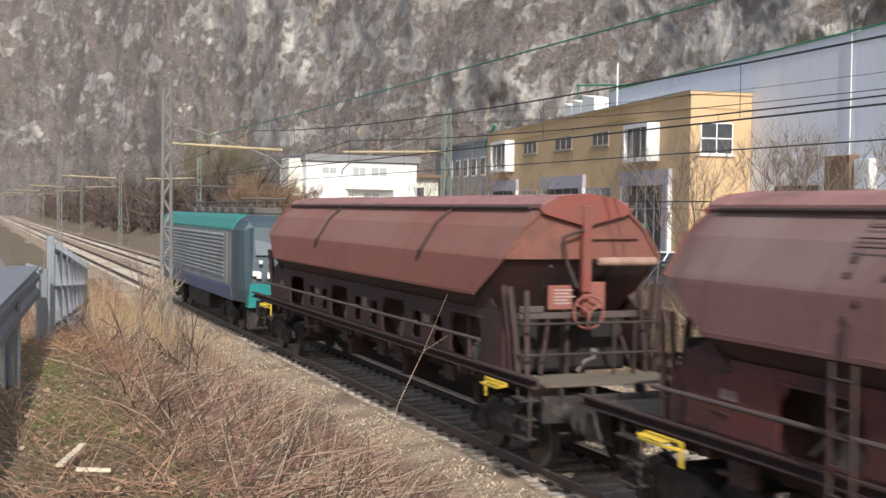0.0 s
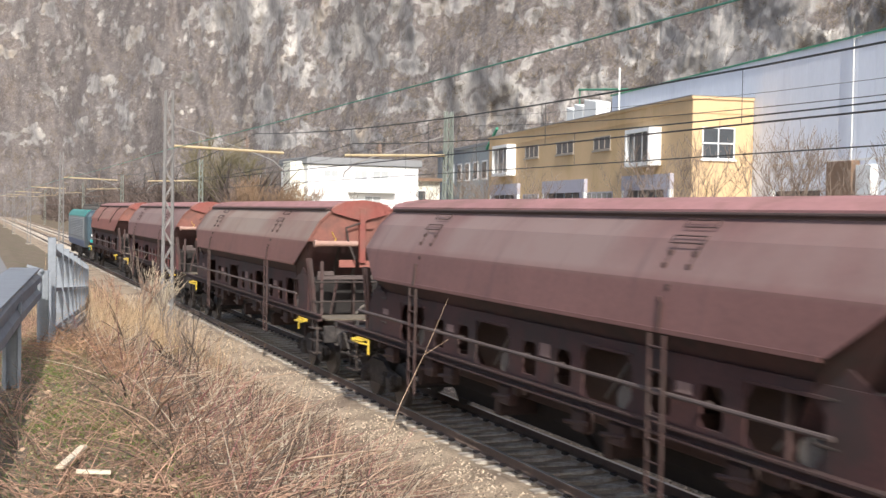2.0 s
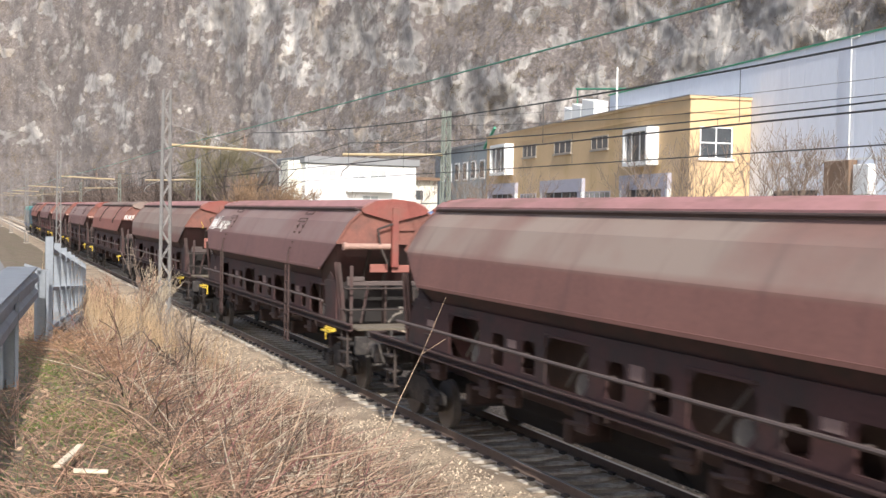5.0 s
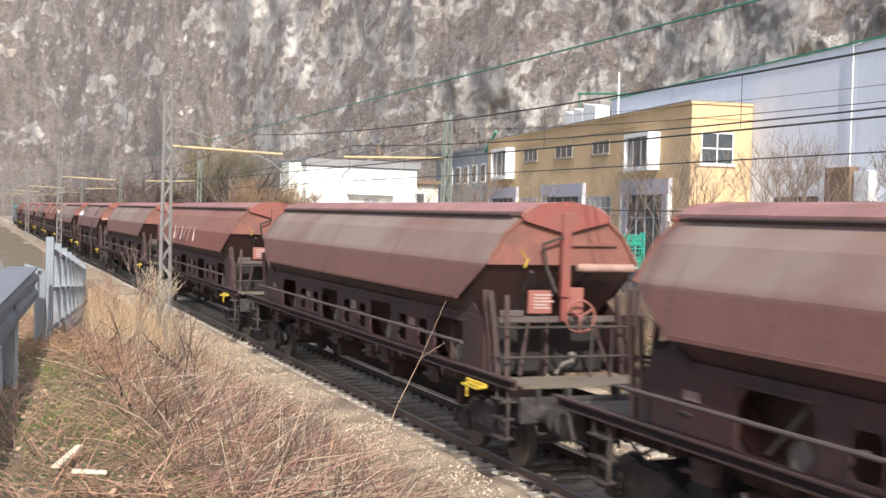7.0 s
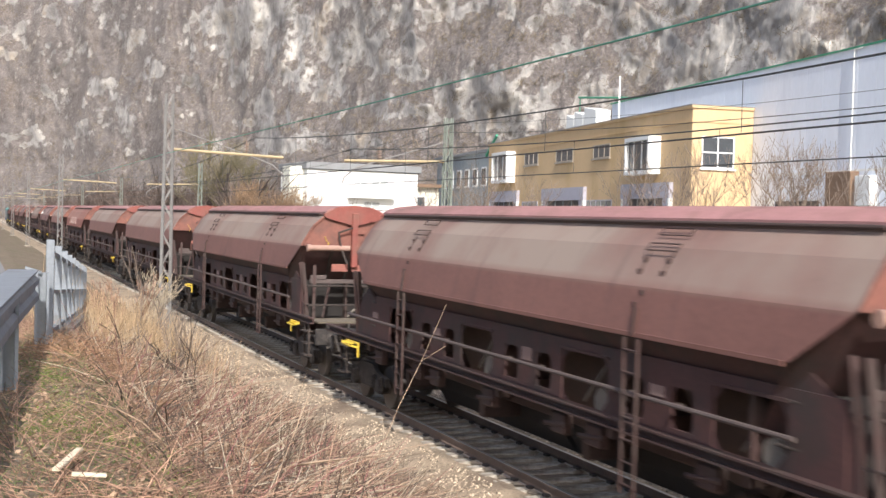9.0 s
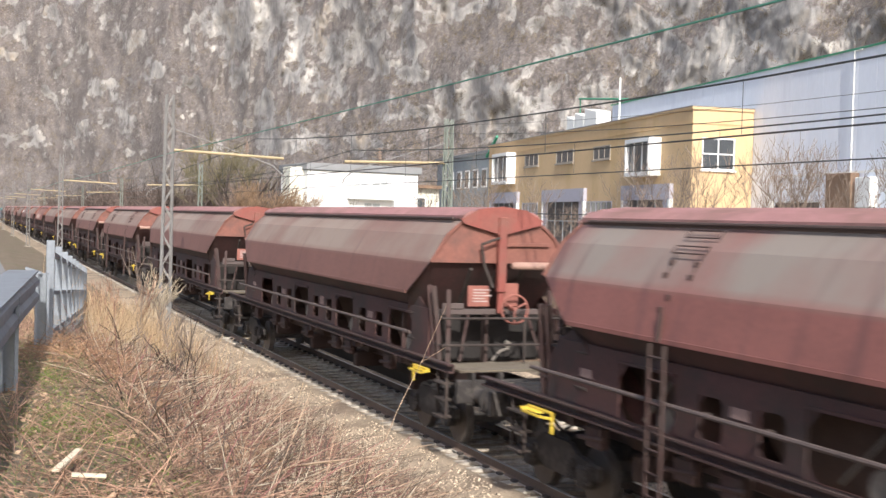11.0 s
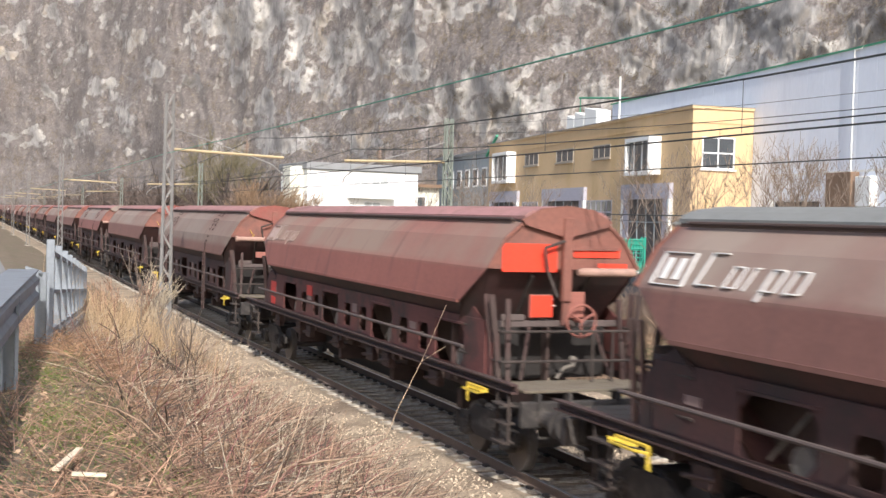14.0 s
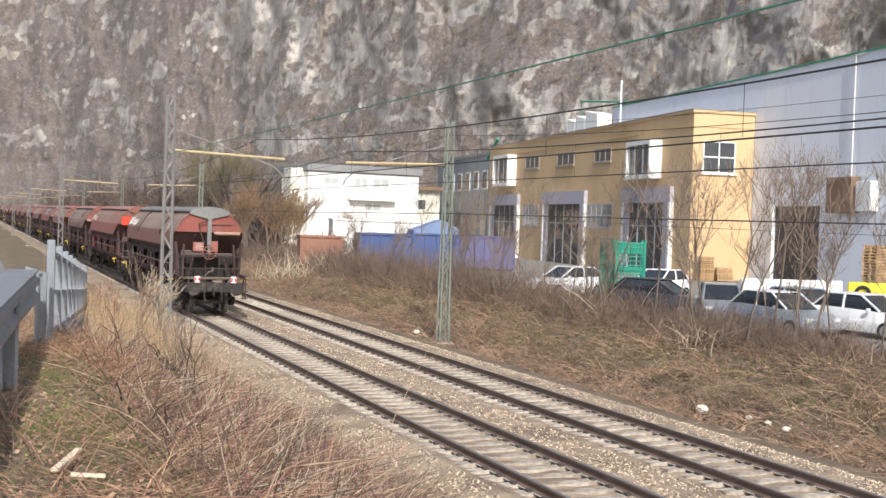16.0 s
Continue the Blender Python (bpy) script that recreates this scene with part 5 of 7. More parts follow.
def build_hall():
    w = thing("works_hall", pose(37.6, 72.9, 0.8, 0, 0, -7.8), "large hall with pale blue-grey metal cladding", "building")
    x0, top = 4.72, 14.5
    s = -46.0
    while s < 27:
        b = min(s + 1.95, 27.5)
        bm = B()
        lo = -1.0
        if -8.8 < s + 1 < -3.2:
            lo = 5.3
        box(bm, x0, x0 + 0.2, s, b - 0.03, lo, top)
        part("cladding_panel", bm, B_SHEET, w)
        s += 1.95
    bm = B()
    box(bm, x0 + 0.2, x0 + 40, -46, 27.4, -1, top - 0.25)
    part("hall_body", bm, B_SHEET, w)
    bm = B()
    box(bm, x0 - 0.12, x0 + 40.2, -46.2, 27.7, top, top + 0.10)
    part("eave_trim", bm, B_GREEN, w, "green eaves flashing")
    bm = B()
    box(bm, x0 + 0.16, x0 + 0.19, -9.1, -3.1, -0.2, 5.25)
    part("doorway", bm, B_DARK, w, "open dark doorway")
    bm = B()
    box(bm, x0 - 0.15, x0 + 0.02, -3.2, -2.75, -0.6, 5.4)
    box(bm, x0 - 0.06, x0 - 0.01, -20, -2.7, 7.0, 7.12)
    part("door_post", bm, B_WHITE, w, "white door post")
    bm = B()
    rod(bm, (x0 - 0.12, -12.6, 5.4), (x0 - 0.12, -12.6, top - 0.05), 0.045)
    rod(bm, (x0 - 0.12, -12.6, top - 0.12), (x0 - 0.12, -13.4, top - 0.05), 0.045)
    part("downpipe", bm, B_WHITE, w, "thin white downpipe")
    bm = B()
    box(bm, x0 - 0.6, x0, -13.4, -10.6, 4.8, 7.0, 0.03)
    part("wall_cabinet", bm, B_RUST, w, "brown wall-mounted panel")
    bm = B()
    box(bm, x0 - 0.5, x0, -15.3, -13.7, 4.9, 6.7, 0.03)
    part("wall_box", bm, B_WHITE, w, "white wall box")
    bm = B()
    rod(bm, (x0 + 1, 26.2, top + 0.55), (x0 + 1, 39.3, top + 1.75), 0.10)
    rod(bm, (x0 + 1, 26.8, top), (x0 + 1, 26.8, top + 0.6), 0.06)
    rod(bm, (x0 + 1, 39.0, top - 2.6), (x0 + 1, 39.0, top + 1.72), 0.06)
    part("roof_rail", bm, B_GREEN, w, "green roof railing")


def build_grey_block():
    w = thing("grey_works_building", pose(37.6, 72.9, 0.8, 0, 0, -7.8), "grey works building with a row of tall windows", "building")
    bm = B()
    box(bm, 1.5, 22, 52.9, 84, -1, 11.4)
    part("wall", bm, B_GREY, w)
    bm = B()
    box(bm, 1.2, 22.3, 52.7, 84.4, 11.4, 11.75)
    part("roof", bm, B_ROOF, w)
    for i in range(7):
        bm = B()
        s = 54.5 + 4.0 * i
        box(bm, 1.42, 1.52, s, s + 2.2, 7.4, 9.7)
        f = part("window", bm, B_FRAME, w, "pale window")
        bm = B()
        box(bm, 1.39, 1.43, s + 0.25, s + 1.95, 7.6, 9.5)
        part("pane", bm, B_GLASS, f)
        bm = B()
        box(bm, 1.42, 1.52, s, s + 2.4, 2.0, 4.6)
        part("window", bm, B_GLASS, w)
    bm = B()
    bar(bm, (1.0, 53.0, 13.0), (1.0, 57.2, 10.9), 0.25, 0.25)
    part("green_brace", bm, B_GREEN, w, "green painted brace")


def build_white_house():
    w = thing("white_house", pose(29.6, 143.0, 0.6, 0, 0, 3), "white rendered house with a dark flat roof", "house")
    bm = B()
    box(bm, -0.95, 13.6, 0, 11, -1, 9.2)
    part("wall", bm, B_WHITE, w, "sunlit white wall")
    bm = B()
    box(bm, -2.7, -0.96, 1.5, 4.5, -1, 9.6)
    part("side_wing", bm, B_CREAM, w, "pale cream side wing")
    bm = B()
    box(bm, -1.2, 14.0, -0.3, 11.3, 9.25, 10.1, 0.05)
    part("roof", bm, B_ROOF, w, "dark flat roof")
    bm = B()
    box(bm, 13.6, 17.5, 2.0, 10, -1, 7.6)
    part("annex", bm, B_CREAM, w)
    bm = B()
    box(bm, 13.4, 18.0, 1.2, 10, 7.6, 8.0)
    part("annex_roof", bm, B_RUST, w, "brown annex roof")
    for x, z0, z1, ww in ((1.0, 7.7, 8.6, 2.0), (5.0, 7.5, 8.7, 1.8), (7.4, 7.5, 8.7, 2.2), (6.4, 4.6, 5.5, 2.2)):
        window(w, x, z0, z1, ww, "end", (1, 0), sill=False, glass=B_BLIND)
    bm = B()
    box(bm, 4.2, 10.2, -1.0, 0, 5.9, 6.05)
    box(bm, 4.2, 10.2, -1.0, -0.9, 6.05, 6.9)
    part("balcony", bm, B_WHITE, w, "white balcony parapet")
    window(w, 14.4, 5.0, 6.4, 1.2, "end", (0, 0), sill=False).location.y = 2.0


build_yellow()
build_hall()
build_grey_block()
build_white_house()


# ---------- masts and wires ----------
def build_mast(x, y, side, material, label, top=8.30):
    """A tapering lattice mast with a cantilever arm over its track. side: +1 if the arm reaches towards +x."""
    w = thing("catenary_mast", pose(x, y, ground_z(x, y) - 0.05), label, "mast", "overhead line masts")
    h = top - (ground_z(x, y) - 0.05)
    a, b = 0.18, 0.115
    for sx in (-1, 1):
        for sy in (-1, 1):
            bm = B()
            bar(bm, (sx * a, sy * a, 0), (sx * b, sy * b, h), 0.055, 0.055)
            part("leg", bm, material, w)
    n = 16
    for i in range(n):
        t0, t1 = i / n, (i + 1) / n
        r0, r1 = a + (b - a) * t0, a + (b - a) * t1
        f = 1 if i % 2 else -1
        for s in (-1, 1):
            bm = B()
            bar(bm, (-f * r0, s * r0, h * t0), (f * r1, s * r1, h * t1), 0.03, 0.03)
            part("lacing_bar", bm, material, w)
            bm = B()
            bar(bm, (s * r0, -f * r0, h * t0), (s * r1, f * r1, h * t1), 0.03, 0.03)
            part("lacing_bar", bm, material, w)
    bm = B()
    box(bm, -0.4, 0.4, -0.4, 0.4, -0.4, 0.12, 0.03)
    part("footing", bm, M_SLEEPER, w, "concrete footing")
    z = h - top + 6.38
    d = side
    bm = B()
    rod(bm, (d * 0.15, 0, z), (d * 4.1, 0, z - 0.12), 0.05)
    part("arm", bm, M_ARM, w, "ochre cantilever tube")
    bm = B()
    rod(bm, (d * 0.14, 0, z + 0.75), (d * 2.6, 0, z - 0.02), 0.018)
    pipe(bm, [(d * 2.9, 0, z - 0.12), (d * 3.7, 0, z - 0.4), (d * 4.1, 0, z - 0.75), (d * 4.15, 0, z - 0.95)], 0.03)
    part("steady_arm", bm, M_LATTICE, w, "curved steady arm")
    bm = B()
    for zz in (0.05, 0.15, 0.25):
        rod(bm, (d * 2.75, 0, z + zz), (d * 2.75, 0, z + zz + 0.05), 0.09)
    rod(bm, (d * 2.75, 0, z - 0.1), (d * 2.75, 0, z + 0.45), 0.025)
    part("insulator", bm, M_INSUL, w, "ribbed insulator")
    return w


def wire(name, pts, r, material, label, sag=0.0, seg=8):
    """A wire through the points, each span sagging a little."""
    line = [Vector(pts[0])]
    for a, b in zip(pts, pts[1:]):
        a, b = Vector(a), Vector(b)
        for i in range(1, seg + 1):
            t = i / seg
            p = a.lerp(b, t)
            p.z -= sag * 4 * t * (1 - t)
            line.append(p)
    bm = B()
    last = None
    for p in line:
        row = [bm.verts.new(p + Vector((r * math.cos(k * 1.2566), 0, r * math.sin(k * 1.2566)))) for k in range(5)]
        if last:
            for k in range(5):
                bm.faces.new((last[k], last[(k + 1) % 5], row[(k + 1) % 5], row[k]))
        last = row
    me = bpy.data.meshes.new(name)
    bm.to_mesh(me)
    bm.free()
    me.materials.append(material)
    return tagged(new(name, me), label, "wire", "overhead wires")


MAST_Y = [-10, 43, 96, 149, 202, 255, 308]


def build_line():
    for y in MAST_Y:
        build_mast(-3.05, y, 1, M_LATTICE, "grey lattice steel mast with an ochre arm")
        build_mast(7.45, y, -1, M_MASTGREEN, "green-grey lattice mast on the verge", 8.05)
    ys = [-63] + MAST_Y + [361]
    for x, zc, zm, sag in ((0.0, 5.47, 6.92, 0.75), (3.65, 5.395, 6.70, 0.65)):
        wire("contact_wire", [(x, y, zc) for y in ys], 0.010, M_WIRE, "thin dark contact wire", 0.02)
        wire("contact_wire", [(x + 0.05, y, zc) for y in ys], 0.010, M_WIRE, "thin dark contact wire", 0.02)
        wire("messenger_wire", [(x, y, zm) for y in ys], 0.015, M_WIRE, "dark sagging messenger cable", sag, 16)
        bm = B()
        for y0, y1 in zip(ys, ys[1:]):
            for i in range(1, 9):
                t = i / 9
                y = y0 + (y1 - y0) * t
                rod(bm, (x, y, zc), (x, y, zm - sag * 4 * t * (1 - t)), 0.006, sides=4)
        me = bpy.data.meshes.new("droppers")
        bm.to_mesh(me)
        bm.free()
        me.materials.append(M_WIRE)
        tagged(new("dropper_wires", me), "thin dropper wires of the catenary", "wire", kind="stuff")
    wire("feeder_cable", [(-3.05, y, 6.25) for y in ys], 0.012, M_WIREGREEN, "green insulated feeder cable", 0.07)
    wire("feeder_cable", [(7.4, y, 7.5) for y in ys], 0.010, M_WIRE, "thin dark feeder wire", 0.8, 16)
    wire("feeder_cable", [(7.5, y, 7.85) for y in ys], 0.006, M_WIRE, "very thin dark upper wire", 0.8, 16)
    wire("signal_cable", [(7.4, y, 4.53) for y in ys], 0.017, M_WIRE, "dark cable along the masts", 0.06)
    wire("signal_cable", [(7.42, y, 4.6) for y in ys], 0.006, M_WIRE, "thin slack cable along the masts", 0.36, 16)


build_line()


# ---------- roadside fence ----------
def build_guardrail():
    w = thing("guardrail", pose(0, 0, 0), "galvanised steel road guardrail on folded posts", "guardrail")
    pts = [(-10.05, 2.0), (-9.46, 8.0), (-9.14, 11.3), (-8.76, 15.2)]
    sec = [(0.0, -0.16), (0.04, -0.12), (0.04, -0.05), (0.0, -0.01), (0.0, 0.03), (0.04, 0.07), (0.04, 0.13), (0.0, 0.17)]
    bm = B()
    rows = []
    for x, y in pts:
        z = 3.28 + (road_z(y) - 2.55)
        rows.append([bm.verts.new((x + a, y, z + b)) for a, b in sec] + [bm.verts.new((x + a - 0.006, y, z + b)) for a, b in reversed(sec)])
    for p, q in zip(rows, rows[1:]):
        n = len(p)
        for i in range(n):
            bm.faces.new((p[i], p[(i + 1) % n], q[(i + 1) % n], q[i]))
    bm.faces.new(rows[0])
    bm.faces.new(rows[-1][::-1])
    bmesh.ops.recalc_face_normals(bm, faces=bm.faces)
    part("rail_beam", bm, M_GALV, w, "corrugated steel beam")
    for (x0, y0), (x1, y1) in zip(pts, pts[1:]):
        bm = B()
        bar(bm, (x0 - 0.14, y0, 3.46), (x1 - 0.14, y1 - 0.01, 3.46), 0.34, 0.02)
        part("top_rail", bm, M_GALV, w, "flat steel top rail")
    for x, y in ((-9.60, 7.4), (-9.22, 11.6), (-8.72, 15.7)):
        bm = B()
        zt = 3.41
        z0 = ground_z(x, y) - 0.15
        for a0, a1, b0, b1 in ((-0.02, 0.14, -0.015, 0.015), (-0.02, 0.01, -0.13, 0.015), (0.11, 0.14, -0.13, 0.015)):
            box(bm, x + a0, x + a1, y + b0, y + b1, z0, zt)
        part("post", bm, M_GALV, w, "folded steel post")
        bm = B()
        bar(bm, (x + 0.05, y - 0.01, 3.41), (x - 0.14, y, 3.47), 0.12, 0.03)
        part("bracket", bm, M_GALV, w)


def build_fence():
    w = thing("steel_fence", pose(0, 0, 0), "grey galvanised bar fence stepping down the bank", "fence")
    a, b = Vector((-8.55, 16.0, 2.53)), Vector((-6.2, 38.0, 1.15))
    n = 9
    for i in range(n + 1):
        p = a.lerp(b, i / n)
        bm = B()
        box(bm, p.x - 0.05, p.x + 0.05, p.y - 0.03, p.y + 0.03, p.z - 0.5, p.z + 1.28, 0.006)
        part("post", bm, M_GALV, w, "steel post")
    for h in (0.12, 0.62, 1.12):
        bm = B()
        bar(bm, a + Vector((0, 0, h)), b + Vector((0, 0, h)), 0.06, 0.05)
        part("rail", bm, M_GALV, w)
    bm = B()
    bar(bm, a + Vector((0, 0, -0.16)), b + Vector((0, 0, -0.16)), 0.3, 0.3)
    part("kerb", bm, M_SLEEPER, w, "concrete base kerb")


build_guardrail()
build_fence()


# ---------- plants ----------
V_BRAMBLE = mat("dry_bramble", (0.30, 0.18, 0.12), rough=0.85, vary=0.4, scale=1.2, fine=9, island=0.65, bump=0, coord="Object")
V_DARK = mat("dark_cane", (0.10, 0.07, 0.05), rough=0.85, vary=0.3, scale=1.2, fine=9, bump=0)
V_CANE = mat("cut_cane", (0.34, 0.235, 0.155), rough=0.85, vary=0.35, scale=1.2, fine=9, island=0.6, bump=0)
V_DRAB = mat("drab_brush", (0.20, 0.16, 0.11), rough=0.9, vary=0.4, scale=0.4, fine=4, island=0.45, bump=0)
V_THICK = mat("crest_thicket_twig", (0.17, 0.12, 0.09), rough=0.9, vary=0.5, scale=0.4, fine=4, island=0.6, bump=0)
V_BANK = mat("brown_bank_brush", (0.275, 0.183, 0.122), rough=0.9, vary=0.55, scale=0.6, fine=6, island=0.6, bump=0)
V_WOODS = mat("far_bare_wood", (0.115, 0.085, 0.07), rough=0.9, vary=0.5, scale=0.1, fine=1, island=0.5, bump=0)
V_RUST = mat("orange_bracken", (0.33, 0.19, 0.105), rough=0.9, vary=0.35, scale=1.0, fine=8, island=0.45, bump=0)
V_MOSS = mat("fresh_moss", (0.15, 0.19, 0.035), rough=0.9, vary=0.4, scale=1.0, fine=8, island=0.45, bump=0)
V_RED = mat("reddish_twig", (0.27, 0.115, 0.10), rough=0.85, vary=0.35, scale=1.2, fine=9, island=0.45, bump=0)
V_STRAW = mat("dry_straw", (0.41, 0.285, 0.165), rough=0.9, vary=0.3, scale=1.0, fine=9, island=0.45, bump=0)
V_PALE = mat("pale_dead_cane", (0.52, 0.43, 0.31), rough=0.85, vary=0.25, scale=1.0, fine=9, bump=0)
V_TWIG = mat("bare_twig", (0.22, 0.165, 0.125), rough=0.85, vary=0.3, scale=1.0, fine=9, bump=0)
V_BARK = mat("grey_bark", (0.18, 0.143, 0.112), rough=0.9, vary=0.3, scale=2.0, fine=18, bump=0.3)
V_GRASS = mat("green_grass", (0.15, 0.18, 0.06), rough=0.8, vary=0.35, scale=1.0, fine=9, island=0.45, bump=0)
V_OLIVE = mat("fresh_olive_twig", (0.17, 0.145, 0.08), rough=0.85, vary=0.3, scale=0.3, fine=4, bump=0)
V_LITTER = mat("leaf_litter", (0.29, 0.195, 0.125), rough=0.95, vary=0.5, scale=2.0, fine=14, island=0.45, bump=0)
V_RUSSET = mat("russet_scrub", (0.27, 0.175, 0.105), rough=0.9, vary=0.35, scale=0.3, fine=4, island=0.45, bump=0)
V_WOOD = mat("cut_wood", (0.66, 0.55, 0.40), rough=0.8, vary=0.2, scale=4, fine=30)
RNG = np.random.default_rng(11)


def fast_mesh(name, verts, quads, material, parent=None):
    me = bpy.data.meshes.new(name)
    v, q = np.asarray(verts, dtype=np.float32), np.asarray(quads, dtype=np.int32)
    k = q.shape[1]
    me.vertices.add(len(v))
    me.vertices.foreach_set("co", v.ravel())
    me.loops.add(q.size)
    me.loops.foreach_set("vertex_index", q.ravel())
    me.polygons.add(len(q))
    me.polygons.foreach_set("loop_start", np.arange(0, q.size, k, dtype=np.int32))
    me.update(calc_edges=True)
    me.validate()
    me.materials.append(material)
    ob = new(name, me)
    ob.parent = parent
    return ob


def stem_arrays(p, d, length, bend, r0, rings=4, taper=0.25):
    """Tapering three-sided stems from base p along d, bent by the vector bend at the tip."""
    n = len(p)
    t = np.linspace(0, 1, rings)[None, :, None]
    c = p[:, None, :] + d[:, None, :] * length[:, None, None] * t + bend[:, None, :] * t ** 2
    up = np.where(np.abs(d[:, 2:3]) > 0.9, [[1.0, 0, 0]], [[0, 0, 1.0]])
    a = np.cross(d, up)
    a /= np.linalg.norm(a, axis=1, keepdims=True) + 1e-9
    b = np.cross(d, a)
    r = (r0[:, None] * (1 - (1 - taper) * t[:, :, 0]))[:, :, None]
    out = []
    for k in range(3):
        w = 2 * math.pi * k / 3
        out.append(c + r * (math.cos(w) * a + math.sin(w) * b)[:, None, :])
    v = np.stack(out, axis=2).reshape(-1, 3)
    base = (np.arange(n) * rings * 3)[:, None, None]
    i = np.arange(rings - 1)[None, :, None] * 3
    k = np.arange(3)[None, None, :]
    k2 = (k + 1) % 3
    q = np.stack([base + i + k, base + i + k2, base + i + 3 + k2, base + i + 3 + k], axis=-1).reshape(-1, 4)
    return v, q


def unit(v):
    return v / (np.linalg.norm(v, axis=1, keepdims=True) + 1e-9)


def heights(x, y):
    return np.array([ground_z(float(a), float(b)) for a, b in zip(x, y)])


def stems(name, x, y, length, lean, bend, r, material, label, dz=0.0, heading=None, rings=4):
    n = len(x)
    z = heights(x, y) + dz
    a = RNG.uniform(0, 2 * math.pi, n) if heading is None else heading
    d = unit(np.stack([np.cos(a) * lean, np.sin(a) * lean, np.ones(n)], axis=1))
    b = np.stack([np.cos(a) * bend, np.sin(a) * bend, -0.6 * bend], axis=1)
    v, q = stem_arrays(np.stack([x, y, z - 0.03], axis=1), d, length, b, r, rings)
    return tagged(fast_mesh(name, v, q, material), label, "dry brush", kind="stuff")


def spread(n, x0, x1, y0, y1, clump=0.0, power=1.0):
    """Places in a strip, nearer ones denser, gathered in clumps."""
    if clump:
        k = max(1, n // 25)
        cx, cy = RNG.uniform(x0, x1, k), y0 + (y1 - y0) * RNG.random(k) ** power
        i = RNG.integers(0, k, n)
        x = cx[i] + RNG.normal(0, clump, n)
        y = cy[i] + RNG.normal(0, clump * 1.3, n)
        return np.clip(x, x0, x1), np.clip(y, y0, y1)
    return RNG.uniform(x0, x1, n), y0 + (y1 - y0) * RNG.random(n) ** power


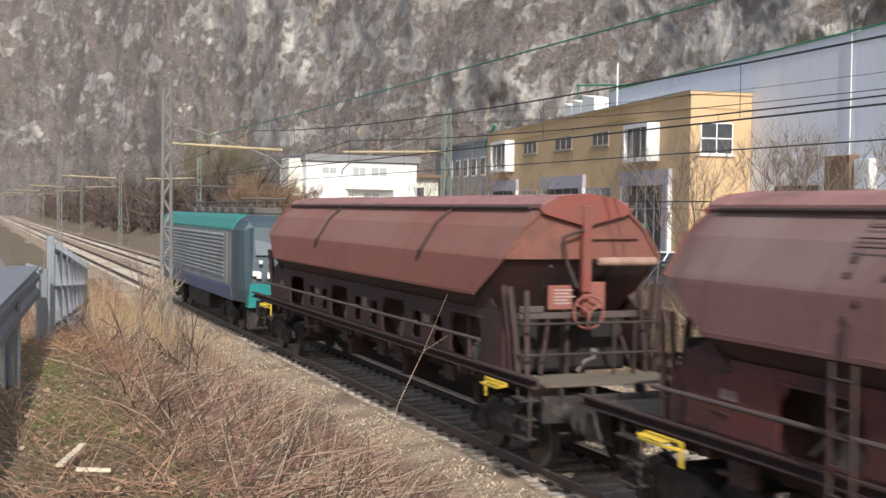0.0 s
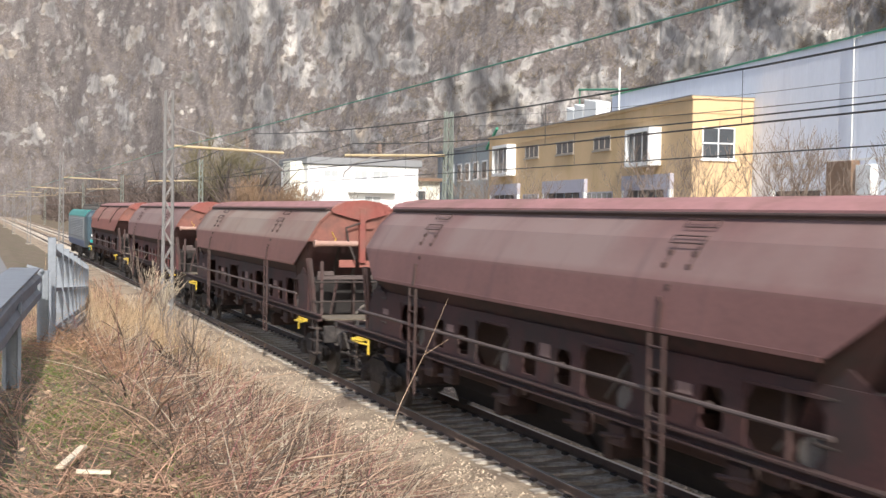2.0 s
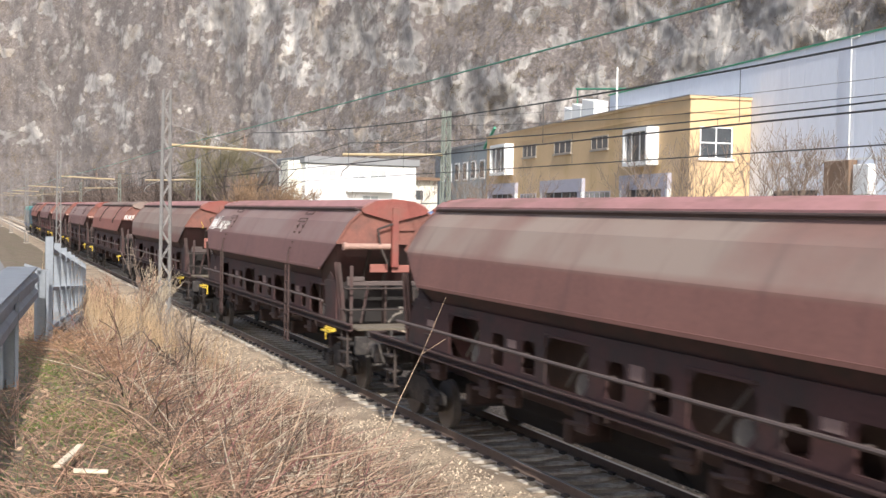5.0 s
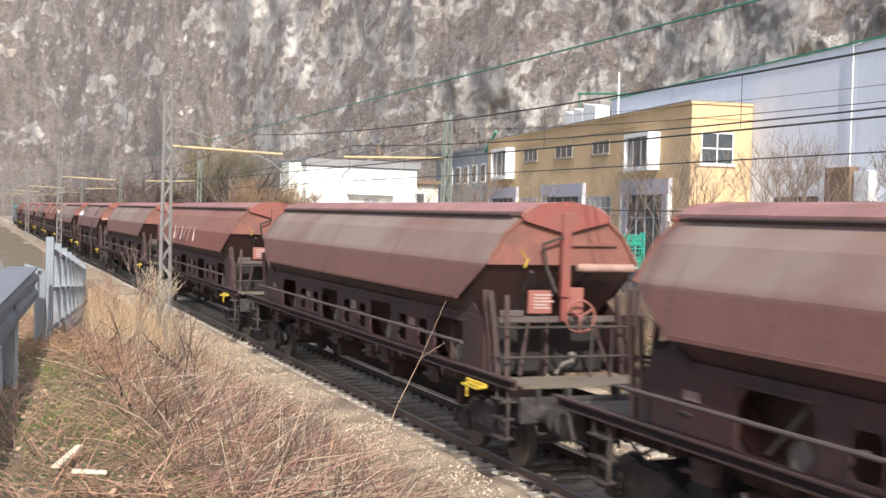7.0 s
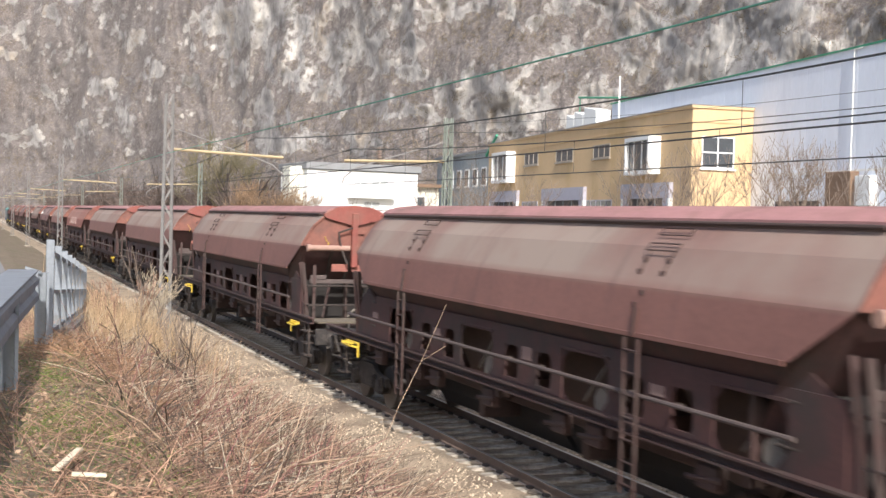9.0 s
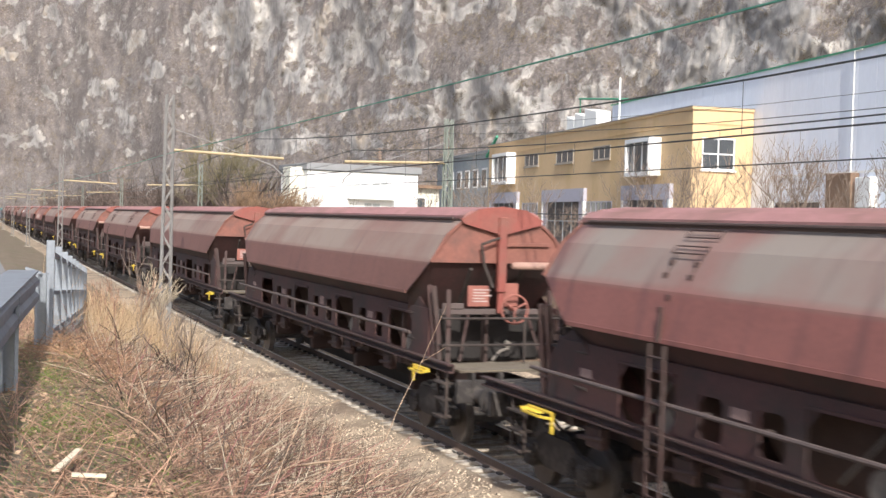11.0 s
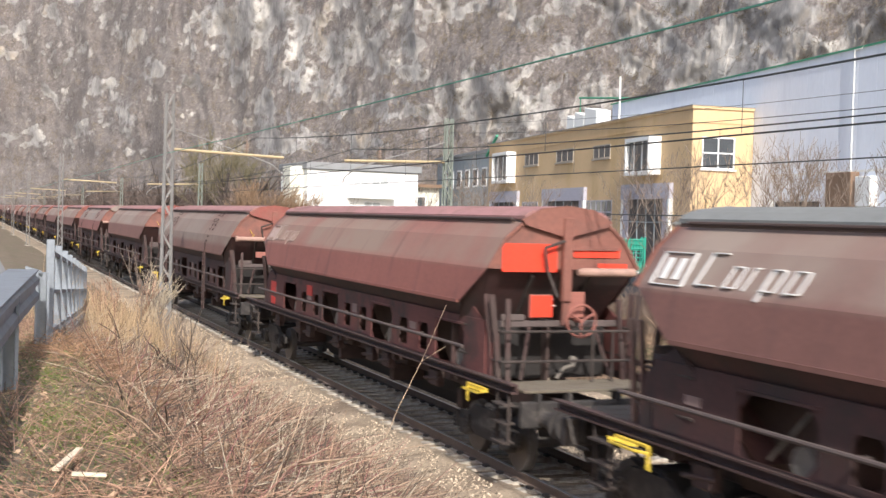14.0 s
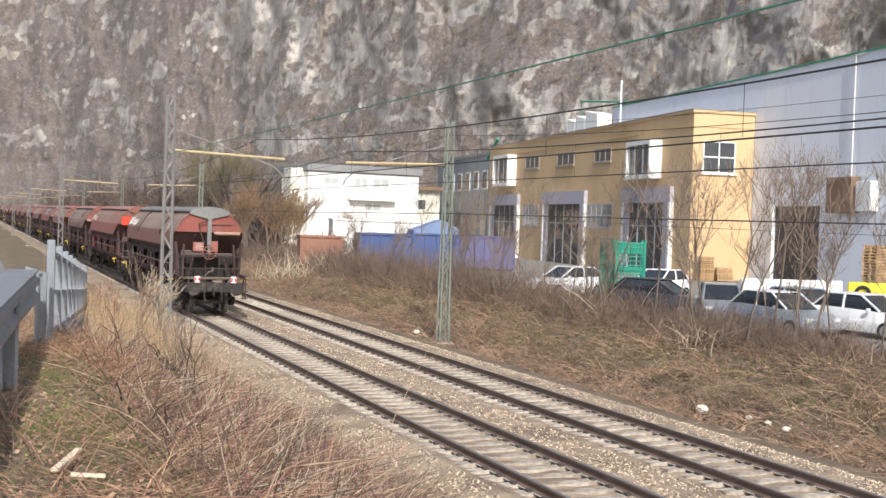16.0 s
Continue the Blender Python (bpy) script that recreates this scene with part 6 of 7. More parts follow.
def left_bank():
    # a mat of cut brambles lying across the slope
    n = 24000
    x, y = spread(n, -9.2, -3.0, 7, 44, 0.5, 1.5)
    stems("bramble_mat", x, y, RNG.uniform(0.12, 0.55, n), RNG.uniform(0.15, 2.2, n), RNG.uniform(0.05, 0.35, n), RNG.uniform(0.002, 0.006, n), V_BRAMBLE, "tangled red-brown bramble canes on the bank")
    n = 4500
    x, y = spread(n, -9.6, -2.9, 6.5, 40, 0.35, 1.4)
    stems("dead_grass", x, y, RNG.uniform(0.1, 0.4, n), RNG.uniform(0.3, 2.0, n), RNG.uniform(0.05, 0.3, n), RNG.uniform(0.0015, 0.004, n), V_STRAW, "tufts of dry straw-coloured grass")
    # long cut canes thrown down in every direction
    n = 380
    x, y = spread(n, -8.2, -3.6, 8.5, 26, 0.6, 1.3)
    a = RNG.uniform(0, 6.28, n)
    stems("cut_canes", x, y, RNG.uniform(0.25, 1.0, n), RNG.uniform(0.4, 3.5, n), RNG.uniform(0.1, 0.5, n), RNG.uniform(0.004, 0.012, n), V_CANE, "long pale cut canes lying on the slope", dz=0.14, heading=a)
    n = 3000
    x, y = spread(n, -8.2, -3.2, 8, 30, 0.4, 1.3)
    stems("dark_canes", x, y, RNG.uniform(0.2, 1.0, n), RNG.uniform(0.2, 2.0, n), RNG.uniform(0.1, 0.45, n), RNG.uniform(0.003, 0.010, n), V_DARK, "dark thorny canes arching over the bank")
    n = 1500
    x, y = spread(n, -7.4, -3.2, 9, 22, 0.45, 1.1)
    stems("red_canes", x, y, RNG.uniform(0.2, 0.7, n), RNG.uniform(0.15, 1.6, n), RNG.uniform(0.1, 0.4, n), RNG.uniform(0.002, 0.005, n), V_RED, "fine reddish twigs among the brambles", dz=0.08)
    n = 500
    x, y = spread(n, -7.6, -3.0, 9, 30, 0.5, 1.2)
    stems("upright_canes", x, y, RNG.uniform(0.4, 1.1, n), RNG.uniform(0.05, 0.5, n), RNG.uniform(0.0, 0.3, n), RNG.uniform(0.003, 0.006, n), V_PALE, "thin upright dry canes")
    # long canes thrown in heaps over the mat, higher towards the middle of the slope
    n = 4500
    x, y = spread(n, -7.9, -4.3, 7.6, 26, 0.5, 1.35)
    heap = 0.28 * np.clip(1 - np.abs(x + 5.8) / 2.2, 0, 1)
    for k, (mm, lab) in enumerate(((V_BRAMBLE, "long red-brown canes heaped on the bank"), (V_RED, "long reddish shoots heaped on the bank"), (V_CANE, "long tan canes heaped on the bank"), (V_DARK, "long dark canes heaped on the bank"), (V_PALE, "long bleached canes heaped on the bank"))):
        i = np.arange(k, n, 5)
        m = len(i)
        stems("heaped_canes", x[i], y[i], RNG.uniform(0.25, 0.95, m), RNG.uniform(0.3, 2.8, m), RNG.uniform(-0.15, 0.45, m), RNG.uniform(0.004, 0.0095, m), mm, lab, dz=RNG.uniform(0.0, 1.0, m) * (0.12 + heap[i]), rings=5)
    # heavy stems that stand out of the heap
    for x0, y0, hd, ln, ln_r, up in ((-7.3, 10.0, -0.6, 1.1, 0.022, 0.3), (-6.7, 9.6, 2.2, 0.8, 0.017, 0.9), (-5.9, 9.3, 1.9, 0.6, 0.024, 1.2), (-6.3, 12.5, 0.1, 1.6, 0.014, 0.2), (-6.9, 13.5, 2.7, 1.3, 0.013, 0.35), (-5.8, 11.4, -0.6, 1.1, 0.013, 0.3), (-6.0, 15.5, 0.5, 1.5, 0.016, 0.3), (-6.4, 18.0, 0.2, 1.6, 0.022, 0.22), (-5.4, 20.0, 2.5, 1.6, 0.016, 0.5)):
        one = np.array([x0])
        stems("heavy_stem", one, np.array([y0]), np.array([ln]), np.array([1 / up]), np.array([0.12]), np.array([ln_r]), V_CANE if ln_r > 0.013 else V_TWIG, "heavy cut stem lying on the bramble heap", dz=0.22, heading=np.array([hd]), rings=6)
    # thick pruned canes across the foot of the slope
    n = 45
    x, y = spread(n, -7.9, -5.2, 8.3, 14, 0.5, 1.0)
    stems("thick_canes", x, y, RNG.uniform(0.3, 1.1, n), RNG.uniform(0.4, 4.0, n), RNG.uniform(0.05, 0.3, n), RNG.uniform(0.007, 0.015, n), V_CANE, "thick pruned canes lying across the brambles", dz=0.2, heading=RNG.normal(-0.5, 0.9, n), rings=6)
    n = 130
    x, y = spread(n, -7.6, -4.6, 9.5, 24, 0.5, 1.1)
    stems("cut_stubs", x, y, RNG.uniform(0.12, 0.4, n), RNG.uniform(0.05, 1.4, n), RNG.uniform(0.0, 0.05, n), RNG.uniform(0.010, 0.022, n), V_PALE, "short pale cut stubs among the brambles", dz=0.15, rings=3)
    # orange bracken and green moss by the guard rail
    for cx, cy, sx, sy, n in ((-7.9, 14.8, 0.35, 0.9, 1300), (-7.7, 17.5, 0.3, 0.8, 600), (-7.2, 12.0, 0.3, 0.5, 500)):
        x, y = RNG.normal(cx, sx, n), RNG.normal(cy, sy, n)
        stems("dry_bracken", x, y, RNG.uniform(0.15, 0.5, n), RNG.uniform(0.3, 2.5, n), RNG.uniform(0.1, 0.5, n), RNG.uniform(0.003, 0.009, n), V_RUST, "flattened orange-brown dead bracken", dz=0.04)
    for cx, cy, sx, sy, n in ((-8.8, 9.6, 0.2, 0.7, 1900), (-8.2, 19.0, 0.14, 0.9, 1100), (-8.0, 8.0, 0.12, 0.2, 500), (-8.75, 12.5, 0.12, 0.8, 1000)):
        x, y = RNG.normal(cx, sx, n), RNG.normal(cy, sy, n)
        stems("moss_patch", x, y, RNG.uniform(0.04, 0.12, n), RNG.uniform(0.2, 1.4, n), RNG.uniform(0.02, 0.06, n), RNG.uniform(0.003, 0.007, n), V_MOSS, "bright green moss and young grass", rings=3)
    # tall dry reeds by the fence
    n = 3800
    x, y = RNG.normal(-5.9, 0.8, n), RNG.uniform(23, 45, n)
    stems("dry_reeds", x, y, RNG.uniform(0.7, 1.7, n), RNG.uniform(0.02, 0.35, n), RNG.uniform(0.0, 0.35, n), RNG.uniform(0.004, 0.008, n), V_STRAW, "tall straw-coloured dry reeds")
    n = 4200
    x, y = spread(n, -9.6, -8.0, 6.3, 20, 0.25, 1.2)
    stems("green_grass", x, y, RNG.uniform(0.05, 0.2, n), RNG.uniform(0.2, 1.4, n), RNG.uniform(0.02, 0.1, n), RNG.uniform(0.002, 0.005, n), V_GRASS, "short green grass tufts", rings=3)
    n = 360
    x, y = RNG.normal(-7.2, 0.16, n), RNG.normal(9.6, 0.3, n)
    stems("green_grass", x, y, RNG.uniform(0.1, 0.25, n), RNG.uniform(0.2, 1.0, n), RNG.uniform(0.02, 0.1, n), RNG.uniform(0.002, 0.005, n), V_GRASS, "short green grass tuft", rings=3)
    # brush over the ballast shoulder
    n = 1500
    x, y = spread(n, -3.7, -2.5, 12, 44, 0.3, 1.5)
    stems("shoulder_brush", x, y, RNG.uniform(0.1, 0.5, n), RNG.uniform(0.2, 2.0, n), RNG.uniform(0.05, 0.3, n), RNG.uniform(0.002, 0.005, n), V_BRAMBLE, "sparse dry brush at the ballast edge", dz=0.15)


def litter(name, n, x0, x1, y0, y1, material, label, size=(0.02, 0.06), power=1.4):
    x, y = spread(n, x0, x1, y0, y1, 0, power)
    z = heights(x, y) + RNG.uniform(0.0, 0.05, n)
    c = np.stack([x, y, z], axis=1)
    a = unit(RNG.normal(0, 1, (n, 3)) * [1, 1, 0.4])
    b = unit(np.cross(a, RNG.normal(0, 1, (n, 3))))
    s = RNG.uniform(*size, n)[:, None]
    v = np.stack([c - a * s, c + b * s * 0.5, c + a * s, c - b * s * 0.5], axis=1).reshape(-1, 3)
    q = np.arange(n * 4).reshape(-1, 4)
    return tagged(fast_mesh(name, v, q, material), label, "litter", kind="stuff")


def right_bank():
    n = 30000
    x, y = spread(n, 6.75, 13.6, 15, 95, 0.5, 1.3)
    stems("bank_brush", x, y, RNG.uniform(0.2, 0.85, n), RNG.uniform(0.3, 3.0, n), RNG.uniform(0.05, 0.5, n), RNG.uniform(0.006, 0.016, n), V_BANK, "brown dry brush on the cutting side")
    n = 9000
    x, y = spread(n, 7.8, 15.0, 16, 90, 0.5, 1.25)
    stems("bank_grass", x, y, RNG.uniform(0.12, 0.5, n), RNG.uniform(0.3, 2.5, n), RNG.uniform(0.05, 0.35, n), RNG.uniform(0.007, 0.015, n), V_RUSSET, "russet dead grass on the cutting side")
    n = 1100
    x, y = spread(n, 8.2, 14.5, 18, 85, 0.35, 1.1)
    stems("pale_canes", x, y, RNG.uniform(0.4, 1.5, n), RNG.uniform(0.2, 2.5, n), RNG.uniform(0.1, 0.5, n), RNG.uniform(0.008, 0.016, n), V_CANE, "pale broken canes on the bank")
    n = 11000
    x, y = spread(n, 8.8, 13.2, 18, 70, 0.6, 1.1)
    stems("bank_green", x, y, RNG.uniform(0.1, 0.35, n), RNG.uniform(0.2, 1.4, n), RNG.uniform(0.02, 0.1, n), RNG.uniform(0.005, 0.01, n), V_GRASS, "dull green grass on the bank", rings=3)
    n = 5200
    x, y = spread(n, 7.6, 13.2, 15, 75, 0.4, 1.2)
    stems("dark_brush", x, y, RNG.uniform(0.15, 0.6, n), RNG.uniform(0.2, 2.0, n), RNG.uniform(0.05, 0.4, n), RNG.uniform(0.007, 0.018, n), V_DARK, "dark dead stems in the bank brush")
    n = 1500
    x, y = spread(n, 8.0, 13.5, 16, 60, 0.3, 1.2)
    stems("straw_tufts", x, y, RNG.uniform(0.15, 0.5, n), RNG.uniform(0.2, 2.0, n), RNG.uniform(0.05, 0.4, n), RNG.uniform(0.006, 0.013, n), V_STRAW, "straw-coloured grass tufts on the bank")
    # thicket along the crest
    n = 17000
    x, y = spread(n, 11.4, 14.8, 22, 112, 0.6, 1.0)
    low = np.interp(y, [22, 36, 46], [0.55, 0.62, 1.0])
    stems("crest_thicket", x, y, low * RNG.uniform(0.4, 1.5, n), RNG.uniform(0.1, 1.6, n), RNG.uniform(0.0, 0.7, n), RNG.uniform(0.006, 0.016, n), V_THICK, "leafless brown thicket along the crest")
    n = 15000
    x, y = spread(n, 11.6, 15.2, 27, 95, 0.45, 1.15)
    low = np.interp(y, [27, 40, 50], [0.55, 0.7, 1.0])
    stems("crest_canes", x, y, low * RNG.uniform(0.6, 2.4, n), RNG.uniform(0.02, 0.9, n), RNG.uniform(0.0, 0.5, n), RNG.uniform(0.005, 0.011, n), V_THICK, "upright russet stems along the crest")


def stumps():
    for cx, cy, n, s in ((10.8, 79.0, 150, 1.1), (12.6, 84.0, 60, 1.2), (16.8, 62.5, 16, 0.35), (12.5, 41.0, 22, 0.5), (11.6, 32.0, 40, 0.28), (13.2, 52.0, 16, 0.6)):
        x, y = RNG.normal(cx, s, n), RNG.normal(cy, s * 2.2, n)
        stems("pale_stump_canes", x, y, RNG.uniform(0.5, 2.1, n) * (1 if s > 0.3 else 0.5), RNG.uniform(0.0, 0.9, n), RNG.uniform(0.0, 0.7, n), RNG.uniform(0.012, 0.034, n), V_PALE, "pale peeled canes standing on the bank")


LEAN = [(-4.25, 16.4, 0.2), (-3.49, 17.0, 1.38), (-3.07, 17.2, 2.04), (-2.57, 17.5, 2.88), (-2.62, 17.35, 2.25)]


def leaning_stem():
    # a thin cane leaning out in front of the track
    t = thing("leaning_cane", pose(0, 0, 0), "thin pale cane leaning over the track edge", "cane")
    for pts, r in ((LEAN[:4], 0.0075), ((LEAN[2], LEAN[4]), 0.004)):
        bm = B()
        for i, (a, b) in enumerate(zip(pts, pts[1:])):
            rod(bm, a, b, r * (1 - 0.22 * i), r * (0.78 - 0.22 * i), sides=5)
        part("stem", bm, V_CANE, t)


def branches(rnd, height, spread_, depth=4, trunk_r=0.05, forks=(2, 4)):
    """Segments of a bare tree: (start, end, radius at start, radius at end, level)."""
    out = []

    def grow(p, d, length, r, level):
        steps = 3
        for i in range(steps):
            d2 = (d + Vector((rnd.uniform(-1, 1), rnd.uniform(-1, 1), rnd.uniform(-0.2, 0.5))) * 0.13).normalized()
            q = p + d2 * (length / steps)
            r2 = r * (0.86 if i < steps - 1 else 0.72)
            out.append((p, q, r, r2, level))
            if level < depth and i >= (1 if level == 0 else 0):
                for _ in range(rnd.randint(1, 2)):
                    side = Vector((rnd.uniform(-1, 1), rnd.uniform(-1, 1), rnd.uniform(0.1, 0.9))).normalized()
                    grow(q, (d2 * 0.75 + side * spread_).normalized(), length * rnd.uniform(0.4, 0.65), r2 * 0.6, level + 1)
            p, d, r = q, d2, r2
        if level < depth:
            for _ in range(rnd.randint(*forks) - 1):
                side = Vector((rnd.uniform(-1, 1), rnd.uniform(-1, 1), rnd.uniform(0.2, 0.8)))
                grow(p, (d + side * spread_ * 0.8).normalized(), length * rnd.uniform(0.45, 0.7), r * 0.75, level + 1)

    grow(Vector((0, 0, -0.1)), Vector((rnd.uniform(-0.12, 0.12), rnd.uniform(-0.12, 0.12), 1)).normalized(), height * 0.52, trunk_r, 0)
    return out


def segs_mesh(name, segs, material, parent, least=0.004):
    p = np.array([s[0] for s in segs])
    e = np.array([s[1] for s in segs])
    r = np.maximum(np.array([s[2] for s in segs]), least)
    r2 = np.maximum(np.array([s[3] for s in segs]), least)
    d = e - p
    ln = np.linalg.norm(d, axis=1)
    v, q = stem_arrays(p, d / ln[:, None], ln, np.zeros_like(p), r, 2, 0.8)
    return fast_mesh(name, v, q, material, parent)


def bare_tree(seed, height, spread_, depth, r, label, twig=None, least=0.006, stems_n=1):
    rnd = random.Random(seed)
    t = thing("bare_tree", pose(0, 0, 0), label, "tree", "leafless trees")
    segs = []
    for k in range(stems_n):
        s = branches(rnd, height * rnd.uniform(0.75, 1.0), spread_, depth, r)
        if stems_n > 1:
            m = Matrix.Translation((rnd.uniform(-0.5, 0.5), rnd.uniform(-0.5, 0.5), 0)) @ Matrix.Rotation(rnd.uniform(-0.25, 0.25), 4, "X") @ Matrix.Rotation(rnd.uniform(-0.25, 0.25), 4, "Y")
            s = [(m @ a, m @ b, ra, rb, lv) for a, b, ra, rb, lv in s]
        segs += s
    segs_mesh("trunk", [s for s in segs if s[4] == 0], V_BARK, t, least)
    segs_mesh("crown", [s for s in segs if s[4] > 0], twig or V_TWIG, t, least)
    return t


def trees():
    rnd = random.Random(5)
    kinds = [bare_tree(20 + i, h, sp, 3, r, "slender leafless sapling on the railway bank", least=0.0065) for i, (h, sp, r) in enumerate(((6.0, 0.95, 0.05), (4.6, 1.1, 0.04), (6.6, 0.9, 0.055), (3.2, 1.2, 0.032), (5.2, 1.05, 0.045)))]
    spots = [(13.2, 29.4, 2), (12.4, 30.6, 0), (14.6, 29.2, 4), (14.0, 31.8, 1), (12.6, 33.5, 4), (13.8, 34.8, 2), (12.9, 36.8, 0), (14.4, 37.6, 1), (12.5, 39.5, 3), (13.5, 41.0, 0), (13.2, 43.5, 1), (14.6, 44.5, 3), (13.9, 47.5, 4), (12.9, 50, 0), (14.4, 53, 1), (13.4, 56, 3), (14.8, 60, 4), (13.3, 64, 3), (14.5, 69, 1), (13.5, 74, 3), (14.4, 80, 1), (15.5, 33.5, 2), (16.2, 40, 0), (15.8, 47, 4), (16.5, 27.5, 2), (15.2, 25.8, 0), (14.2, 26.8, 1), (12.0, 27.6, 3)]
    spots += [(rnd.uniform(12.2, 17.5), rnd.uniform(25, 75), rnd.randint(0, 4)) for _ in range(18)]
    first = set()
    for x, y, k in spots:
        m = pose(x, y, ground_z(x, y), 0, 0, rnd.uniform(0, 360))
        if k in first:
            copy_thing(kinds[k], m)
        else:
            first.add(k)
            kinds[k].matrix_basis = m
    # cut stems and a leaning sapling beside the near mast
    t = bare_tree(41, 2.7, 0.75, 3, 0.045, "bare forked sapling among dry reeds", V_PALE, 0.006, 3)
    t.matrix_basis = pose(-4.6, 36.5, ground_z(-4.6, 36.5), 0, 0, 30)
    t = bare_tree(42, 2.0, 0.7, 2, 0.035, "bare branching shrub on the bank", V_TWIG, 0.006, 3)
    t.matrix_basis = pose(-5.5, 24.0, ground_z(-5.5, 24.0), 0, 0, 100)
    t = bare_tree(46, 2.3, 0.6, 3, 0.03, "bare shrub with thin twigs by the fence", V_BRAMBLE, 0.005, 4)
    t.matrix_basis = pose(-5.4, 33.0, ground_z(-5.4, 33.0), 0, 0, 10)
    t = bare_tree(51, 2.4, 0.75, 2, 0.024, "dark branching shrub leaning over the heap", V_DARK, 0.006, 2)
    t.matrix_basis = pose(-6.65, 16.2, ground_z(-6.65, 16.2), 10, -28, 0)
    t = bare_tree(52, 3.0, 0.6, 2, 0.035, "tall pale forked shrub beside the fence", V_TWIG, 0.007, 2)
    t.matrix_basis = pose(-5.2, 29.0, ground_z(-5.2, 29.0), 0, 14, 60)
    t = bare_tree(53, 1.5, 0.7, 2, 0.02, "low bare shrub among cut canes", V_TWIG, 0.005, 3)
    t.matrix_basis = pose(-6.3, 20.5, ground_z(-6.3, 20.5), 0, -12, 10)
    t = bare_tree(43, 1.9, 0.4, 1, 0.014, "thin leaning twig in front of the track", V_PALE, 0.006)
    t.matrix_basis = pose(-3.3, 18.9, ground_z(-3.3, 18.9), 8, 14, 20)
    # scrub masses further along the line
    for i, (x, y, h, s, mm, lab) in enumerate(((12.5, 92, 6.0, 0.8, V_RUSSET, "russet leafless scrub beside the line"), (15.5, 99, 6.5, 0.8, V_RUSSET, "russet leafless scrub beside the line"), (18.5, 92, 4.2, 0.85, V_RUSSET, "russet leafless scrub beside the line"), (13.5, 106, 7.0, 0.8, V_RUSSET, "tall russet scrub beside the line"), (14.2, 82, 2.8, 0.9, V_RUSSET, "low russet scrub beside a skip"), (17.2, 84, 3.0, 0.9, V_THICK, "low brown scrub beside a skip"), (18.6, 152, 13.0, 0.75, V_OLIVE, "tree with fresh olive-green twigs"), (23.5, 158, 12.0, 0.75, V_OLIVE, "tree with fresh olive-green twigs"))):
        t = bare_tree(60 + i, h, s, 3, 0.07, lab, mm, 0.013 if y < 120 else 0.02, 6)
        t.matrix_basis = pose(x, y, 0.5, 0, 0, 40 * i)


def far_woods():
    """Bare woods at the foot of the cliff, each tree a few dozen twigs."""
    n = 1500
    a = RNG.uniform(-4, 20, n)
    dist = np.interp(a, [-12, 2, 8, 14, 22], [420, 380, 330, 280, 235]) * RNG.uniform(0.45, 1.0, n)
    x, y = -9.5 + np.sin(np.radians(a)) * dist, np.cos(np.radians(a)) * dist
    keep = (np.abs(x - 2) > np.where(y > 150, 8, 14)) & ~((x > 22) & (x < 52) & (y < 165)) & (y > 60) & ~((x < -1) & (y < 260))
    x, y = x[keep], y[keep]
    m = len(x)
    k = 46
    px, py = np.repeat(x, k), np.repeat(y, k)
    h = np.repeat(RNG.uniform(4, 11, m), k)
    t = RNG.random(m * k)
    lvl = t * 0.75
    p = np.stack([px + RNG.normal(0, 0.5, m * k) * lvl, py + RNG.normal(0, 0.5, m * k) * lvl, h * lvl * 0.8], axis=1)
    d = unit(np.stack([RNG.normal(0, 0.6, m * k), RNG.normal(0, 0.6, m * k), np.abs(RNG.normal(0.9, 0.4, m * k))], axis=1))
    ln = h * RNG.uniform(0.2, 0.5, m * k)
    v, q = stem_arrays(p, d, ln, RNG.normal(0, 0.3, (m * k, 3)), RNG.uniform(0.035, 0.11, m * k), 2)
    tagged(fast_mesh("far_woods", v, q, V_WOODS), "bare brown woods at the cliff foot", "woods", kind="stuff")


def cliff_scrub():
    """Leafless bushes that cling to the ledges of the cliff."""
    me = bpy.data.objects["cliff"].data
    nv = len(me.vertices)
    co, no = np.empty(nv * 3, dtype=np.float32), np.empty(nv * 3, dtype=np.float32)
    me.vertices.foreach_get("co", co)
    me.vertex_normals.foreach_get("vector", no)
    co, no = co.reshape(-1, 3), no.reshape(-1, 3)
    ok = np.where((np.abs(no[:, 2]) > 0.30) & (co[:, 2] < 150))[0]
    pick = RNG.choice(ok, 15000)
    k = 8
    p = np.repeat(co[pick], k, axis=0) + RNG.normal(0, 0.7, (len(pick) * k, 3))
    n = len(p)
    d = unit(RNG.normal(0, 1, (n, 3)) * [0.8, 0.8, 0.5] + [0, -0.2, 0.8])
    v, q = stem_arrays(p, d, RNG.uniform(0.6, 1.8, n), RNG.normal(0, 0.3, (n, 3)), RNG.uniform(0.04, 0.085, n), 2)
    tagged(fast_mesh("cliff_scrub", v, q, V_DRAB), "leafless scrub clinging to cliff ledges", "scrub", kind="stuff")


left_bank()
litter("bank_litter", 34000, -9.6, -2.6, 6.0, 40, V_LITTER, "brown fallen leaves and bark on the bank", (0.008, 0.032), 1.6)
litter("cutting_litter", 16000, 7.0, 15.0, 16, 70, V_LITTER, "brown leaf litter on the cutting side", (0.03, 0.09))
litter("wood_chips", 1500, -7.8, -2.6, 8.5, 28, V_WOOD, "pale chips of freshly cut wood", (0.010, 0.035))
litter("rubble", 320, 7.0, 9.2, 14.5, 24, V_PALE, "pale stone chips at the foot of the bank", (0.02, 0.06))
right_bank()
stumps()
leaning_stem()
trees()
far_woods()
cliff_scrub()


